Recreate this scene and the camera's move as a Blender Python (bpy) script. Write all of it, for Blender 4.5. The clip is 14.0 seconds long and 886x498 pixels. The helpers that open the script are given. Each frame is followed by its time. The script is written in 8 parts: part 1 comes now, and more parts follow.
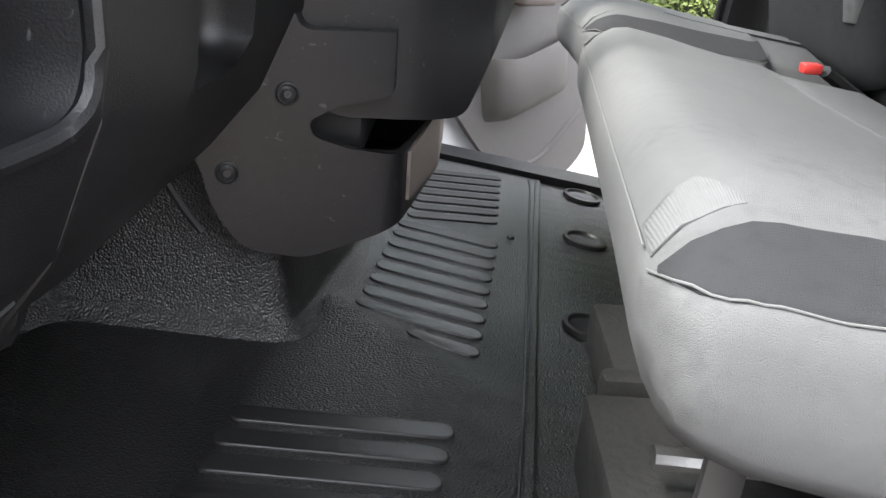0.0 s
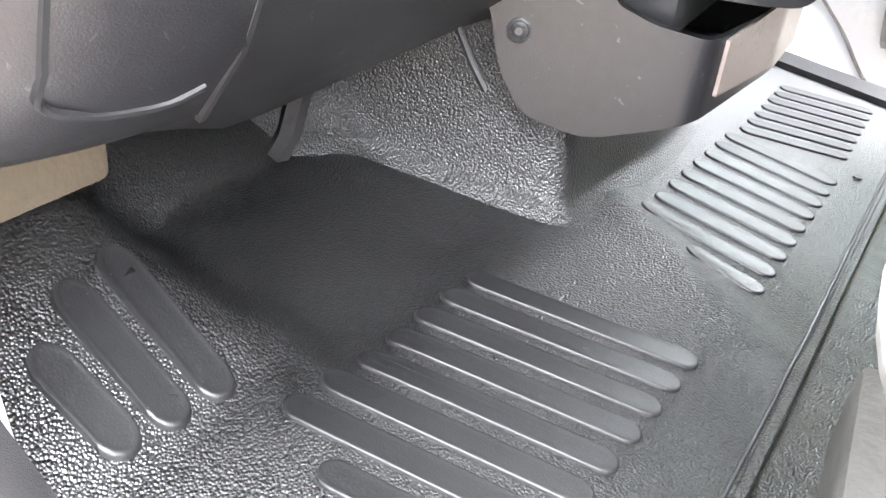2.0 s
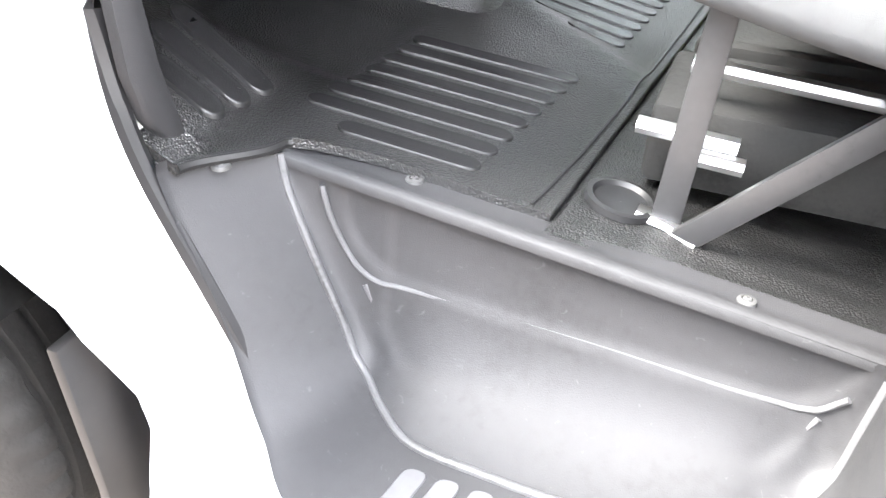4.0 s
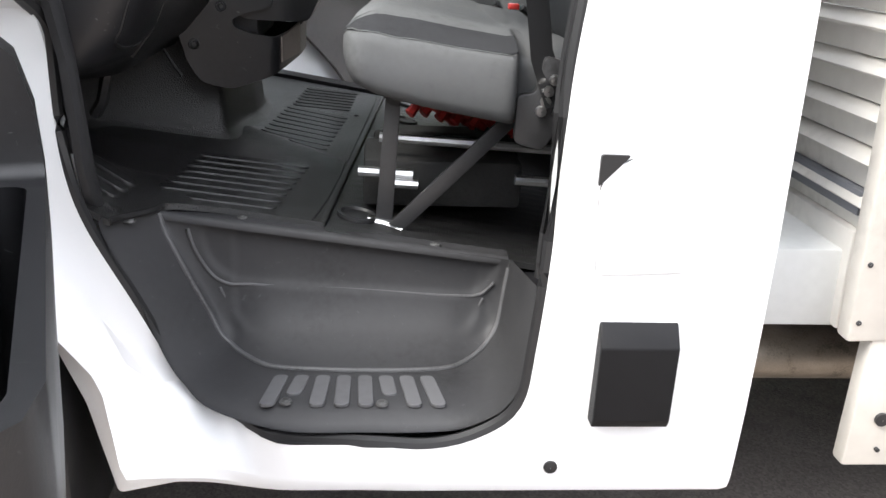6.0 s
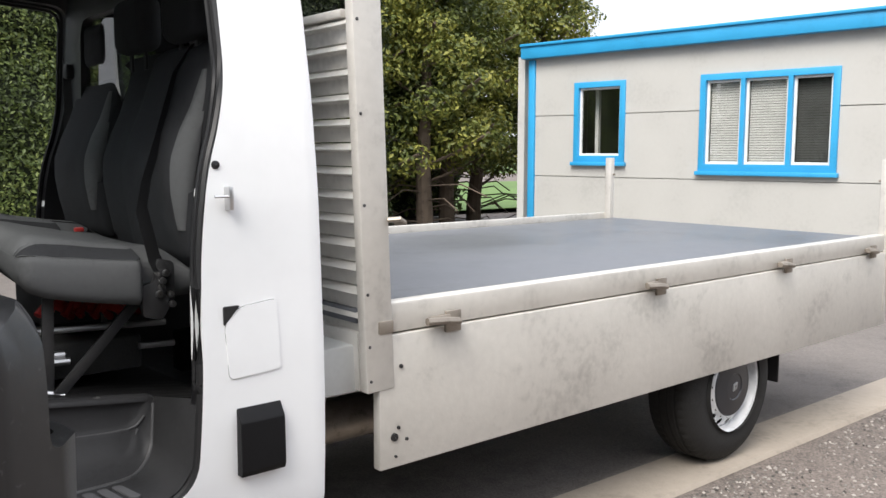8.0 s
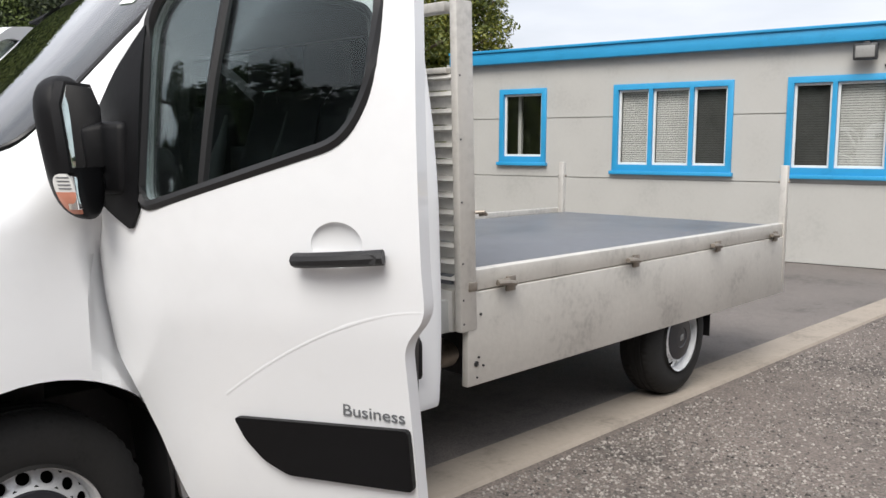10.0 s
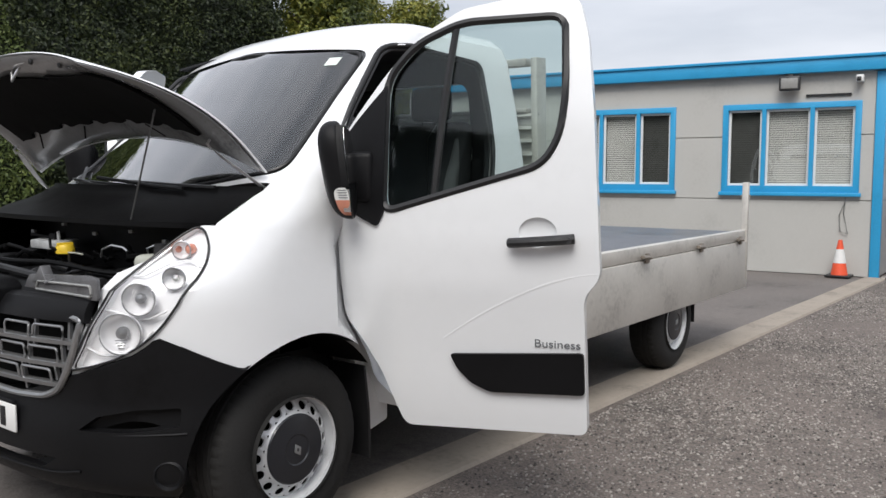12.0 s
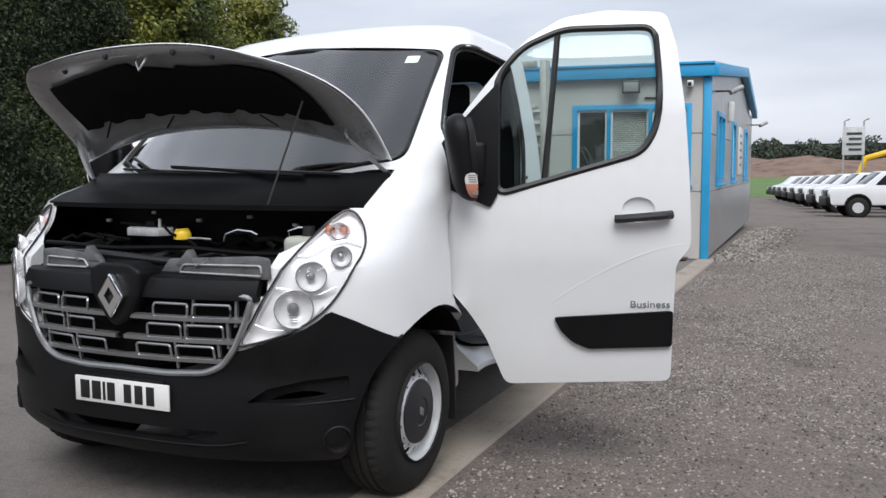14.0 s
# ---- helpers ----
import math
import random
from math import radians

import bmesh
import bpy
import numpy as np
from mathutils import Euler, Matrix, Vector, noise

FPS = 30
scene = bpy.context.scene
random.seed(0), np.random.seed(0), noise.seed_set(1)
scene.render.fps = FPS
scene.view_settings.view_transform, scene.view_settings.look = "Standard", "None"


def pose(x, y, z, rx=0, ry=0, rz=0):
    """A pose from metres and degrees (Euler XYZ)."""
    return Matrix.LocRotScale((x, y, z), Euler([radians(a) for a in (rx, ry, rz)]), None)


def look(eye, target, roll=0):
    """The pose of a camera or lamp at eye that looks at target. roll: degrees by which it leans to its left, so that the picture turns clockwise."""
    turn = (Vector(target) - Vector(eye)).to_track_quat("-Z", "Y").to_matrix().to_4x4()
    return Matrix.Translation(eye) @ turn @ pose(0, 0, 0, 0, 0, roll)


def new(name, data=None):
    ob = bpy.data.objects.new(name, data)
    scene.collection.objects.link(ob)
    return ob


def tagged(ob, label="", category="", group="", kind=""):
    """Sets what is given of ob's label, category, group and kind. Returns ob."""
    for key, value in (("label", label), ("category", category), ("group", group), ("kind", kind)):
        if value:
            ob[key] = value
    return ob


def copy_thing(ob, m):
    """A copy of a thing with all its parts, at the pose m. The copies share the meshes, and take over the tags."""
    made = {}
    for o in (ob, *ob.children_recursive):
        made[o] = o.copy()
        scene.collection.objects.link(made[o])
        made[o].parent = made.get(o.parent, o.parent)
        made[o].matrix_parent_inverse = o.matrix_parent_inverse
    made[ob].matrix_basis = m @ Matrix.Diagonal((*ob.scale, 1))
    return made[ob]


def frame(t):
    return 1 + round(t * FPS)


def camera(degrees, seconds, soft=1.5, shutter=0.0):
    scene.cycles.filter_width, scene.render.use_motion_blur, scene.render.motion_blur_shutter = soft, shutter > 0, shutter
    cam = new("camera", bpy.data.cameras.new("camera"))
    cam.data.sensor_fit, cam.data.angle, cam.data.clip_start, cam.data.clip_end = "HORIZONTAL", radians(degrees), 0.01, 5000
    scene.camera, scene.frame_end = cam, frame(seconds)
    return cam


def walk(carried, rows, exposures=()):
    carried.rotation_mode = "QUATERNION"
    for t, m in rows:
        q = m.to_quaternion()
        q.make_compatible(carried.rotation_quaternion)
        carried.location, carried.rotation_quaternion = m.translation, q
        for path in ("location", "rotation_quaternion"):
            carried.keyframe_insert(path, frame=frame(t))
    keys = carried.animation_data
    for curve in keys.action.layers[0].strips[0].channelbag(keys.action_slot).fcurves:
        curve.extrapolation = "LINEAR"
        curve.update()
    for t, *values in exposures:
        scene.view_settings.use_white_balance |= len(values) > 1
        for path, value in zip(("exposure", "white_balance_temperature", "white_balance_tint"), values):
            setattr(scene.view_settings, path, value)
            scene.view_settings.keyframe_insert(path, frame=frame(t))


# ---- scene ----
cam = camera(54.9, 14.0)
PATH = [
    (0, (0.756, -0.071, 1.261), (0.761, 1.786, 0.518), 4.0),
    (0.5, (0.771, -0.032, 1.249), (0.333, 1.758, 0.473), 4.4),
    (1, (0.805, -0.015, 1.234), (0.125, 1.683, 0.425), 5.0),
    (1.5, (0.821, -0.006, 1.226), (0.095, 1.587, 0.26), 6.1),
    (2, (0.834, -0.003, 1.218), (0.098, 1.566, 0.219), 6.2),
    (2.5, (0.868, -0.034, 1.213), (0.116, 1.523, 0.207), 5.9),
    (3, (0.919, -0.148, 1.191), (0.242, 1.363, 0.069), 6.4),
    (3.5, (0.977, -0.279, 1.182), (0.372, 1.268, 0.069), 5.2),
    (5.8, (0.952, -1.048, 1.241), (0.99, 0.769, 0.407), 3.0),
    (6, (0.918, -1.152, 1.254), (1.092, 0.714, 0.555), 3.0),
    (6.5, (0.779, -1.379, 1.286), (1.36, 0.507, 0.962), 2.6),
    (7, (0.688, -1.622, 1.326), (1.582, 0.153, 1.103), 1.0),
    (7.5, (0.545, -1.771, 1.332), (1.675, -0.135, 1.117), 0.3),
    (10, (-0.875, -2.228, 1.404), (0.585, -0.881, 1.175), 0.3),
    (10.5, (-1.212, -2.23, 1.41), (0.27, -0.907, 1.186), 0.3),
    (11, (-1.565, -2.245, 1.419), (-0.06, -0.945, 1.211), 0.2),
    (11.5, (-1.889, -2.303, 1.414), (-0.364, -1.023, 1.221), 0.0),
    (12, (-2.178, -2.279, 1.398), (-0.594, -1.071, 1.219), 0.0),
    (12.5, (-2.444, -2.147, 1.383), (-0.785, -1.044, 1.206), -0.1),
    (13, (-2.649, -1.917, 1.388), (-0.918, -0.932, 1.201), -0.1),
    (13.5, (-2.962, -1.678, 1.384), (-1.175, -0.8, 1.195), -0.1),
    (14, (-3.168, -1.4, 1.355), (-1.34, -0.61, 1.171), -0.2),
]
EXPOSURE = [(0, 3.4, 6500, 10), (0.5, 4.1, 6500, 10), (1.0, 4.78, 6500, 10), (1.5, 5.38, 6550, 10), (2.0, 5.98, 6600, 10), (2.5, 6.28, 6600, 10), (3.0, 6.3, 6650, 10), (3.5, 5.85, 6600, 10),
            (5.8, 2.75, 6500, 10), (6.5, 2.18, 6500, 10), (7.0, 1.65, 6500, 10), (7.5, 1.4, 6500, 10), (10, 0.77, 6500, 10), (11, 0.58, 6500, 10), (12, 0.48, 6350, 10), (13, 0.46, 6150, 10), (14, 0.46, 6150, 10)]
walk(cam, [(t, look(e, g, r)) for t, e, g, r in PATH], EXPOSURE)

# ---- light ----
SUN_EL, SUN_AZ = 50, 245
world = bpy.data.worlds.new("sky")
scene.world = world
world.use_nodes = True
wn, wl = world.node_tree.nodes, world.node_tree.links
wn.clear()
sky = wn.new("ShaderNodeTexSky")
sky.sky_type, sky.sun_disc = "NISHITA", False
sky.sun_elevation, sky.sun_rotation = radians(SUN_EL), radians(SUN_AZ)
sky.dust_density = 3.0
tex = wn.new("ShaderNodeTexCoord")
stretch = wn.new("ShaderNodeMapping")
stretch.inputs["Scale"].default_value = (1.0, 1.0, 4.5)
clouds = wn.new("ShaderNodeTexNoise")
clouds.inputs["Scale"].default_value, clouds.inputs["Detail"].default_value = 2.2, 7.0
ramp = wn.new("ShaderNodeValToRGB")
ramp.color_ramp.elements[0].position, ramp.color_ramp.elements[0].color = 0.30, (4.8, 5.0, 5.45, 1)
ramp.color_ramp.elements[1].position, ramp.color_ramp.elements[1].color = 0.72, (7.8, 7.8, 8.1, 1)
mixer = wn.new("ShaderNodeMix")
mixer.data_type = "RGBA"
mixer.inputs["Factor"].default_value = 0.88
back = wn.new("ShaderNodeBackground")
back.inputs["Strength"].default_value = 0.115
wout = wn.new("ShaderNodeOutputWorld")
wl.new(tex.outputs["Generated"], stretch.inputs["Vector"])
wl.new(stretch.outputs["Vector"], clouds.inputs["Vector"])
wl.new(clouds.outputs["Fac"], ramp.inputs["Fac"])
split = wn.new("ShaderNodeSeparateXYZ")
rise = wn.new("ShaderNodeMapRange")
rise.inputs["To Min"].default_value, rise.inputs["To Max"].default_value = 0.76, 1.14
vault = wn.new("ShaderNodeVectorMath")
vault.operation = "SCALE"
wl.new(tex.outputs["Generated"], split.inputs["Vector"])
wl.new(split.outputs["Z"], rise.inputs["Value"])
wl.new(ramp.outputs["Color"], vault.inputs[0])
wl.new(rise.outputs["Result"], vault.inputs["Scale"])
wl.new(sky.outputs["Color"], mixer.inputs["A"])
wl.new(vault.outputs["Vector"], mixer.inputs["B"])
wl.new(mixer.outputs["Result"], back.inputs["Color"])
wl.new(back.outputs["Background"], wout.inputs["Surface"])

sun = new("sun", bpy.data.lights.new("sun", "SUN"))
sun.data.energy, sun.data.angle, sun.data.color = 1.8, radians(32), (1.0, 0.96, 0.90)
az, el = radians(SUN_AZ), radians(SUN_EL)
sun.matrix_world = look((0, 0, 30), (-30 * math.sin(az) * math.cos(el), -30 * math.cos(az) * math.cos(el), 30 - 30 * math.sin(el)))


# ---- materials ----
def mat(name, base, rough=0.5, metal=0.0, var=0.12, scale=3.0, bump=0.0, bscale=150.0, coat=0.0, dark=None, grain="noise", spec=0.5, rvar=0.08, stains=0.0, each=0.0, speck=0.0, sscale=90.0, scuff=0.0, island=0.0):
    """A surface with a broad and a fine variation of colour, a fine relief, and patches of dirt if stains is given."""
    m = bpy.data.materials.new(name)
    m.use_nodes = True
    n, l = m.node_tree.nodes, m.node_tree.links
    b = n["Principled BSDF"]
    b.inputs["Metallic"].default_value = metal
    b.inputs["Specular IOR Level"].default_value = spec
    b.inputs["Coat Weight"].default_value = coat
    b.inputs["Coat Roughness"].default_value = 0.04
    co = n.new("ShaderNodeTexCoord")
    big = n.new("ShaderNodeTexNoise")
    big.inputs["Scale"].default_value, big.inputs["Detail"].default_value = scale, 5
    l.new(co.outputs["Object"], big.inputs["Vector"])
    fine = n.new("ShaderNodeTexNoise")
    fine.inputs["Scale"].default_value, fine.inputs["Detail"].default_value = scale * 14, 4
    l.new(co.outputs["Object"], fine.inputs["Vector"])
    both = n.new("ShaderNodeMath")
    both.operation = "MULTIPLY_ADD"
    both.inputs[1].default_value = 0.45
    l.new(fine.outputs["Fac"], both.inputs[0])
    l.new(big.outputs["Fac"], both.inputs[2])
    r = n.new("ShaderNodeValToRGB")
    d = dark or tuple(c * (1 - 2.2 * var) for c in base)
    r.color_ramp.elements[0].position, r.color_ramp.elements[0].color = 0.45, (*d, 1)
    r.color_ramp.elements[1].position, r.color_ramp.elements[1].color = 1.0, (*[min(1, c * (1 + var)) for c in base], 1)
    mid = r.color_ramp.elements.new(0.66)
    mid.color = (*base, 1)
    l.new(both.outputs[0], r.inputs["Fac"])
    color = r.outputs["Color"]
    if stains:
        s = n.new("ShaderNodeTexNoise")
        s.inputs["Scale"].default_value, s.inputs["Detail"].default_value = scale * 2.7, 8
        s.inputs["Roughness"].default_value = 0.7
        l.new(co.outputs["Object"], s.inputs["Vector"])
        sr = n.new("ShaderNodeValToRGB")
        sr.color_ramp.elements[0].position, sr.color_ramp.elements[1].position = 0.56, 0.70
        sr.color_ramp.elements[1].color = (stains, stains, stains, 1)
        l.new(s.outputs["Fac"], sr.inputs["Fac"])
        x = n.new("ShaderNodeMix")
        x.data_type = "RGBA"
        x.inputs["B"].default_value = (*[c * 0.45 for c in base], 1)
        l.new(sr.outputs["Color"], x.inputs["Factor"])
        l.new(color, x.inputs["A"])
        color = x.outputs["Result"]
    if speck:
        vo = n.new("ShaderNodeTexVoronoi")
        vo.inputs["Scale"].default_value = sscale
        l.new(co.outputs["Object"], vo.inputs["Vector"])
        hv = n.new("ShaderNodeHueSaturation")
        mv = n.new("ShaderNodeMapRange")
        mv.inputs["From Min"].default_value, mv.inputs["From Max"].default_value = 0.1, 0.95
        mv.inputs["To Min"].default_value, mv.inputs["To Max"].default_value = 1 - speck * 0.6, 1 + speck
        l.new(vo.outputs["Color"], mv.inputs["Value"])
        l.new(mv.outputs["Result"], hv.inputs["Value"])
        l.new(color, hv.inputs["Color"])
        color = hv.outputs["Color"]
    if scuff:
        sn = n.new("ShaderNodeTexNoise")
        sn.inputs["Scale"].default_value, sn.inputs["Detail"].default_value = 70.0, 2.0
        sn.inputs["Distortion"].default_value = 1.2
        l.new(co.outputs["Object"], sn.inputs["Vector"])
        sc = n.new("ShaderNodeMapRange")
        sc.inputs["From Min"].default_value, sc.inputs["From Max"].default_value = 0.69, 0.80
        sc.inputs["To Max"].default_value = scuff
        l.new(sn.outputs["Fac"], sc.inputs["Value"])
        sx = n.new("ShaderNodeMix")
        sx.data_type = "RGBA"
        sx.inputs["B"].default_value = (0.22, 0.22, 0.22, 1)
        l.new(sc.outputs["Result"], sx.inputs["Factor"])
        l.new(color, sx.inputs["A"])
        color = sx.outputs["Result"]
    if island:
        ge = n.new("ShaderNodeNewGeometry")
        hi = n.new("ShaderNodeHueSaturation")
        mi = n.new("ShaderNodeMapRange")
        mi.inputs["To Min"].default_value, mi.inputs["To Max"].default_value = 1 - island, 1 + island
        l.new(ge.outputs["Random Per Island"], mi.inputs["Value"])
        l.new(mi.outputs["Result"], hi.inputs["Value"])
        l.new(color, hi.inputs["Color"])
        color = hi.outputs["Color"]
    if each:
        oi = n.new("ShaderNodeObjectInfo")
        hs = n.new("ShaderNodeHueSaturation")
        mr = n.new("ShaderNodeMapRange")
        mr.inputs["To Min"].default_value, mr.inputs["To Max"].default_value = 1 - each, 1 + each
        l.new(oi.outputs["Random"], mr.inputs["Value"])
        l.new(mr.outputs["Result"], hs.inputs["Value"])
        l.new(color, hs.inputs["Color"])
        color = hs.outputs["Color"]
    l.new(color, b.inputs["Base Color"])
    rr = n.new("ShaderNodeMapRange")
    rr.inputs["To Min"].default_value, rr.inputs["To Max"].default_value = max(0.02, rough - rvar), min(1, rough + rvar)
    l.new(big.outputs["Fac"], rr.inputs["Value"])
    l.new(rr.outputs["Result"], b.inputs["Roughness"])
    if bump:
        if grain == "cells":
            g = n.new("ShaderNodeTexVoronoi")
            g.inputs["Scale"].default_value = bscale
            out = g.outputs["Distance"]
        elif grain == "weave":
            g = n.new("ShaderNodeTexWave")
            g.inputs["Scale"].default_value, g.inputs["Distortion"].default_value = bscale, 2.0
            out = g.outputs["Fac"]
        else:
            g = n.new("ShaderNodeTexNoise")
            g.inputs["Scale"].default_value, g.inputs["Detail"].default_value = bscale, 3
            out = g.outputs["Fac"]
        l.new(co.outputs["Object"], g.inputs["Vector"])
        bp = n.new("ShaderNodeBump")
        bp.inputs["Strength"].default_value, bp.inputs["Distance"].default_value = bump, 0.004
        bp.invert = grain == "cells"
        l.new(out, bp.inputs["Height"])
        l.new(bp.outputs["Normal"], b.inputs["Normal"])
    return m


def glass(name, tint=(0.92, 0.97, 0.95), rough=0.0, body=0.1, gain=1.6):
    """A thin pane: mostly clear, with a mirror's gloss that grows towards grazing angles."""
    m = bpy.data.materials.new(name)
    m.use_nodes = True
    n, l = m.node_tree.nodes, m.node_tree.links
    n.clear()
    out = n.new("ShaderNodeOutputMaterial")
    t = n.new("ShaderNodeBsdfTransparent")
    t.inputs["Color"].default_value = (*tint, 1)
    g = n.new("ShaderNodeBsdfGlossy")
    g.inputs["Roughness"].default_value = rough
    f = n.new("ShaderNodeFresnel")
    f.inputs["IOR"].default_value = 1.52
    k = n.new("ShaderNodeMath")
    k.operation = "MULTIPLY_ADD"
    k.inputs[1].default_value, k.inputs[2].default_value = gain, body * 0.2
    k.use_clamp = True
    x = n.new("ShaderNodeMixShader")
    l.new(f.outputs[0], k.inputs[0])
    l.new(k.outputs[0], x.inputs[0])
    l.new(t.outputs[0], x.inputs[1])
    l.new(g.outputs[0], x.inputs[2])
    l.new(x.outputs[0], out.inputs["Surface"])
    return m


PAINT = mat("white_paint", (0.82, 0.83, 0.84), 0.30, var=0.015, scale=1.2, coat=0.7, rvar=0.04)
PLASTIC = mat("black_grained_plastic", (0.018, 0.018, 0.0195), 0.55, var=0.15, scale=4, bump=0.25, bscale=900)
BUMPER = mat("black_bumper_plastic", (0.0062, 0.0062, 0.0070), 0.46, var=0.2, scale=3, bump=0.2, bscale=700, spec=0.2)
DASH = mat("charcoal_dashboard_plastic", (0.0088, 0.0088, 0.0102), 0.40, var=0.25, scale=6, bump=0.12, bscale=800, stains=0.2, scuff=0.35, spec=0.6)
STEPGREY = mat("scuffed_step_plastic", (0.028, 0.028, 0.030), 0.60, var=0.2, scale=5, bump=0.14, bscale=700, stains=0.15, scuff=0.15)
# Highlight on the step's raised edges, put into a paler grey
STEPGLINT = mat("step_edge_highlight", (0.075, 0.075, 0.078), 0.5, var=0.25, scale=14, bump=0.1, bscale=500)
TRIMDARK = mat("grey_pillar_trim", (0.10, 0.102, 0.108), 0.5, var=0.1, scale=5, bump=0.15, bscale=700)
TAUPE = mat("worn_taupe_plastic", (0.14, 0.115, 0.105), 0.5, var=0.2, scale=12)
TRIMGREY = mat("taupe_door_trim", (0.095, 0.087, 0.083), 0.6, var=0.1, scale=4, bump=0.2, bscale=800)
RUBBER = mat("black_rubber_seal", (0.015, 0.015, 0.016), 0.45, var=0.1)
FLOORMAT = mat("grained_black_floor_mat", (0.0135, 0.0135, 0.0137), 0.36, var=0.3, scale=3, bump=0.46, bscale=375, spec=1.0, coat=0.0, grain="cells", rvar=0.10, stains=0.3)
RIBMAT = mat("smooth_black_rib", (0.013, 0.013, 0.0135), 0.42, var=0.2, scale=6, bump=0.1, bscale=500, rvar=0.12, spec=0.6)
FABRIC = mat("grey_seat_fabric", (0.125, 0.128, 0.131), 0.95, var=0.12, scale=5, bump=0.5, bscale=1400, spec=0.15)
FABRICD = mat("dark_grey_seat_panel", (0.037, 0.038, 0.041), 0.95, var=0.12, scale=5, bump=0.5, bscale=1200, spec=0.15)
FABRICR = mat("ribbed_grey_insert", (0.128, 0.131, 0.134), 0.95, var=0.1, scale=5, bump=0.22, bscale=190, grain="weave", spec=0.15)
STITCH = mat("grey_stitching", (0.13, 0.135, 0.135), 0.9)
STEEL = mat("bare_steel", (0.62, 0.62, 0.62), 0.32, metal=1.0, var=0.1, scale=8, bump=0.1, bscale=300)
SCREW = mat("dull_screw_steel", (0.09, 0.09, 0.09), 0.5, metal=0.3)
DARKSTEEL = mat("grey_painted_steel", (0.055, 0.055, 0.057), 0.42, metal=0.4, var=0.2, scale=8)
ENGINE = mat("black_engine_plastic", (0.0042, 0.0042, 0.0046), 0.5, var=0.3, scale=6, bump=0.1, spec=0.13)
ENGGREY = mat("cast_aluminium", (0.42, 0.42, 0.41), 0.5, metal=0.7, var=0.2, scale=12, bump=0.3)
SATIN = mat("satin_silver_plastic", (0.36, 0.37, 0.38), 0.35, metal=0.7, var=0.08, scale=6)
GRILLEGREY = mat("dark_satin_grille", (0.34, 0.343, 0.348), 0.32, metal=0.75, var=0.08, scale=6)
INNERPAINT = mat("grey_inner_paint", (0.27, 0.275, 0.28), 0.18, var=0.2, scale=5, coat=0.3)
LAMPBOWL = mat("silvered_lamp_bowl", (0.95, 0.95, 0.96), 0.2, metal=0.0, var=0.06, scale=20)
LAMPCHROME = mat("lamp_reflector", (0.97, 0.97, 0.98), 0.14, metal=0.2, var=0.05, scale=30, coat=0.5)
CHROME = mat("chrome", (0.85, 0.86, 0.87), 0.08, metal=1.0, var=0.03)
CASTGREY = mat("pale_cast_metal", (0.46, 0.47, 0.47), 0.42, metal=0.2, var=0.2, scale=15, bump=0.2)
RESERVOIR = mat("milky_reservoir_plastic", (0.40, 0.41, 0.36), 0.5, var=0.2, scale=10)
DUCT = mat("dull_grey_duct", (0.15, 0.15, 0.155), 0.4, metal=0.4, var=0.3, scale=9, bump=0.1)
YELLOW = mat("yellow_cap", (0.75, 0.52, 0.03), 0.45)
RED = mat("red_plastic", (0.55, 0.045, 0.04), 0.4)
AMBER = mat("amber_indicator_lens", (0.66, 0.27, 0.18), 0.2, coat=0.5)
LENSWHITE = mat("frosted_indicator_lens", (0.78, 0.78, 0.76), 0.2, coat=0.5)
TYRE = mat("tyre_rubber", (0.017, 0.0165, 0.016), 0.78, var=0.25, scale=6, bump=0.3, bscale=120, spec=0.3)
RIM = mat("silver_steel_wheel", (0.66, 0.67, 0.68), 0.36, metal=0.3, var=0.1, scale=10)
HUBCAP = mat("dark_wheel_cap", (0.014, 0.0155, 0.020), 0.33, var=0.12, coat=0.3)
ALU = mat("weathered_aluminium", (0.60, 0.577, 0.535), 0.46, metal=0.4, var=0.13, scale=2.2, bump=0.15, bscale=60, rvar=0.16, stains=0.35)
ALURIB = mat("ribbed_aluminium_headboard", (0.66, 0.645, 0.61), 0.42, metal=0.4, var=0.1, scale=3, rvar=0.1)
GALV = mat("galvanised_fitting", (0.30, 0.265, 0.225), 0.5, metal=0.7, var=0.25, scale=20, bump=0.2)
DECK = mat("dark_grey_phenolic_deck", (0.105, 0.111, 0.124), 0.40, var=0.16, scale=1.3, bump=0.15, bscale=220, rvar=0.2, stains=0.35)
CHASSIS = mat("grey_chassis_paint", (0.50, 0.51, 0.50), 0.5, var=0.1, scale=4)
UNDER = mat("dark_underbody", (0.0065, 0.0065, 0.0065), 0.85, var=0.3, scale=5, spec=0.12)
MIRROR = mat("mirror_glass", (0.9, 0.9, 0.9), 0.02, metal=1.0, var=0.0, rvar=0.0)
PLATE = mat("white_reflective_plate", (0.78, 0.78, 0.76), 0.35, var=0.03)
INK = mat("black_ink", (0.012, 0.012, 0.012), 0.5)
GREYINK = mat("grey_badge", (0.16, 0.17, 0.18), 0.35, metal=0.3)
LAMPGLASS = mat("dusty_lamp_glass", (0.30, 0.30, 0.29), 0.25, var=0.1)
PAPER = mat("white_sticker", (0.72, 0.80, 0.74), 0.6)
BLUE = mat("bright_blue_painted_trim", (0.032, 0.33, 0.62), 0.42, var=0.06, scale=2.5, rvar=0.06)
PANEL = mat("pale_grey_cladding_panel", (0.48, 0.475, 0.45), 0.50, var=0.05, scale=1.5, bump=0.05, bscale=60, each=0.03)
SIDEPANEL = mat("silver_grey_cladding", (0.36, 0.365, 0.37), 0.32, metal=0.35, var=0.06, scale=1.2, each=0.03)
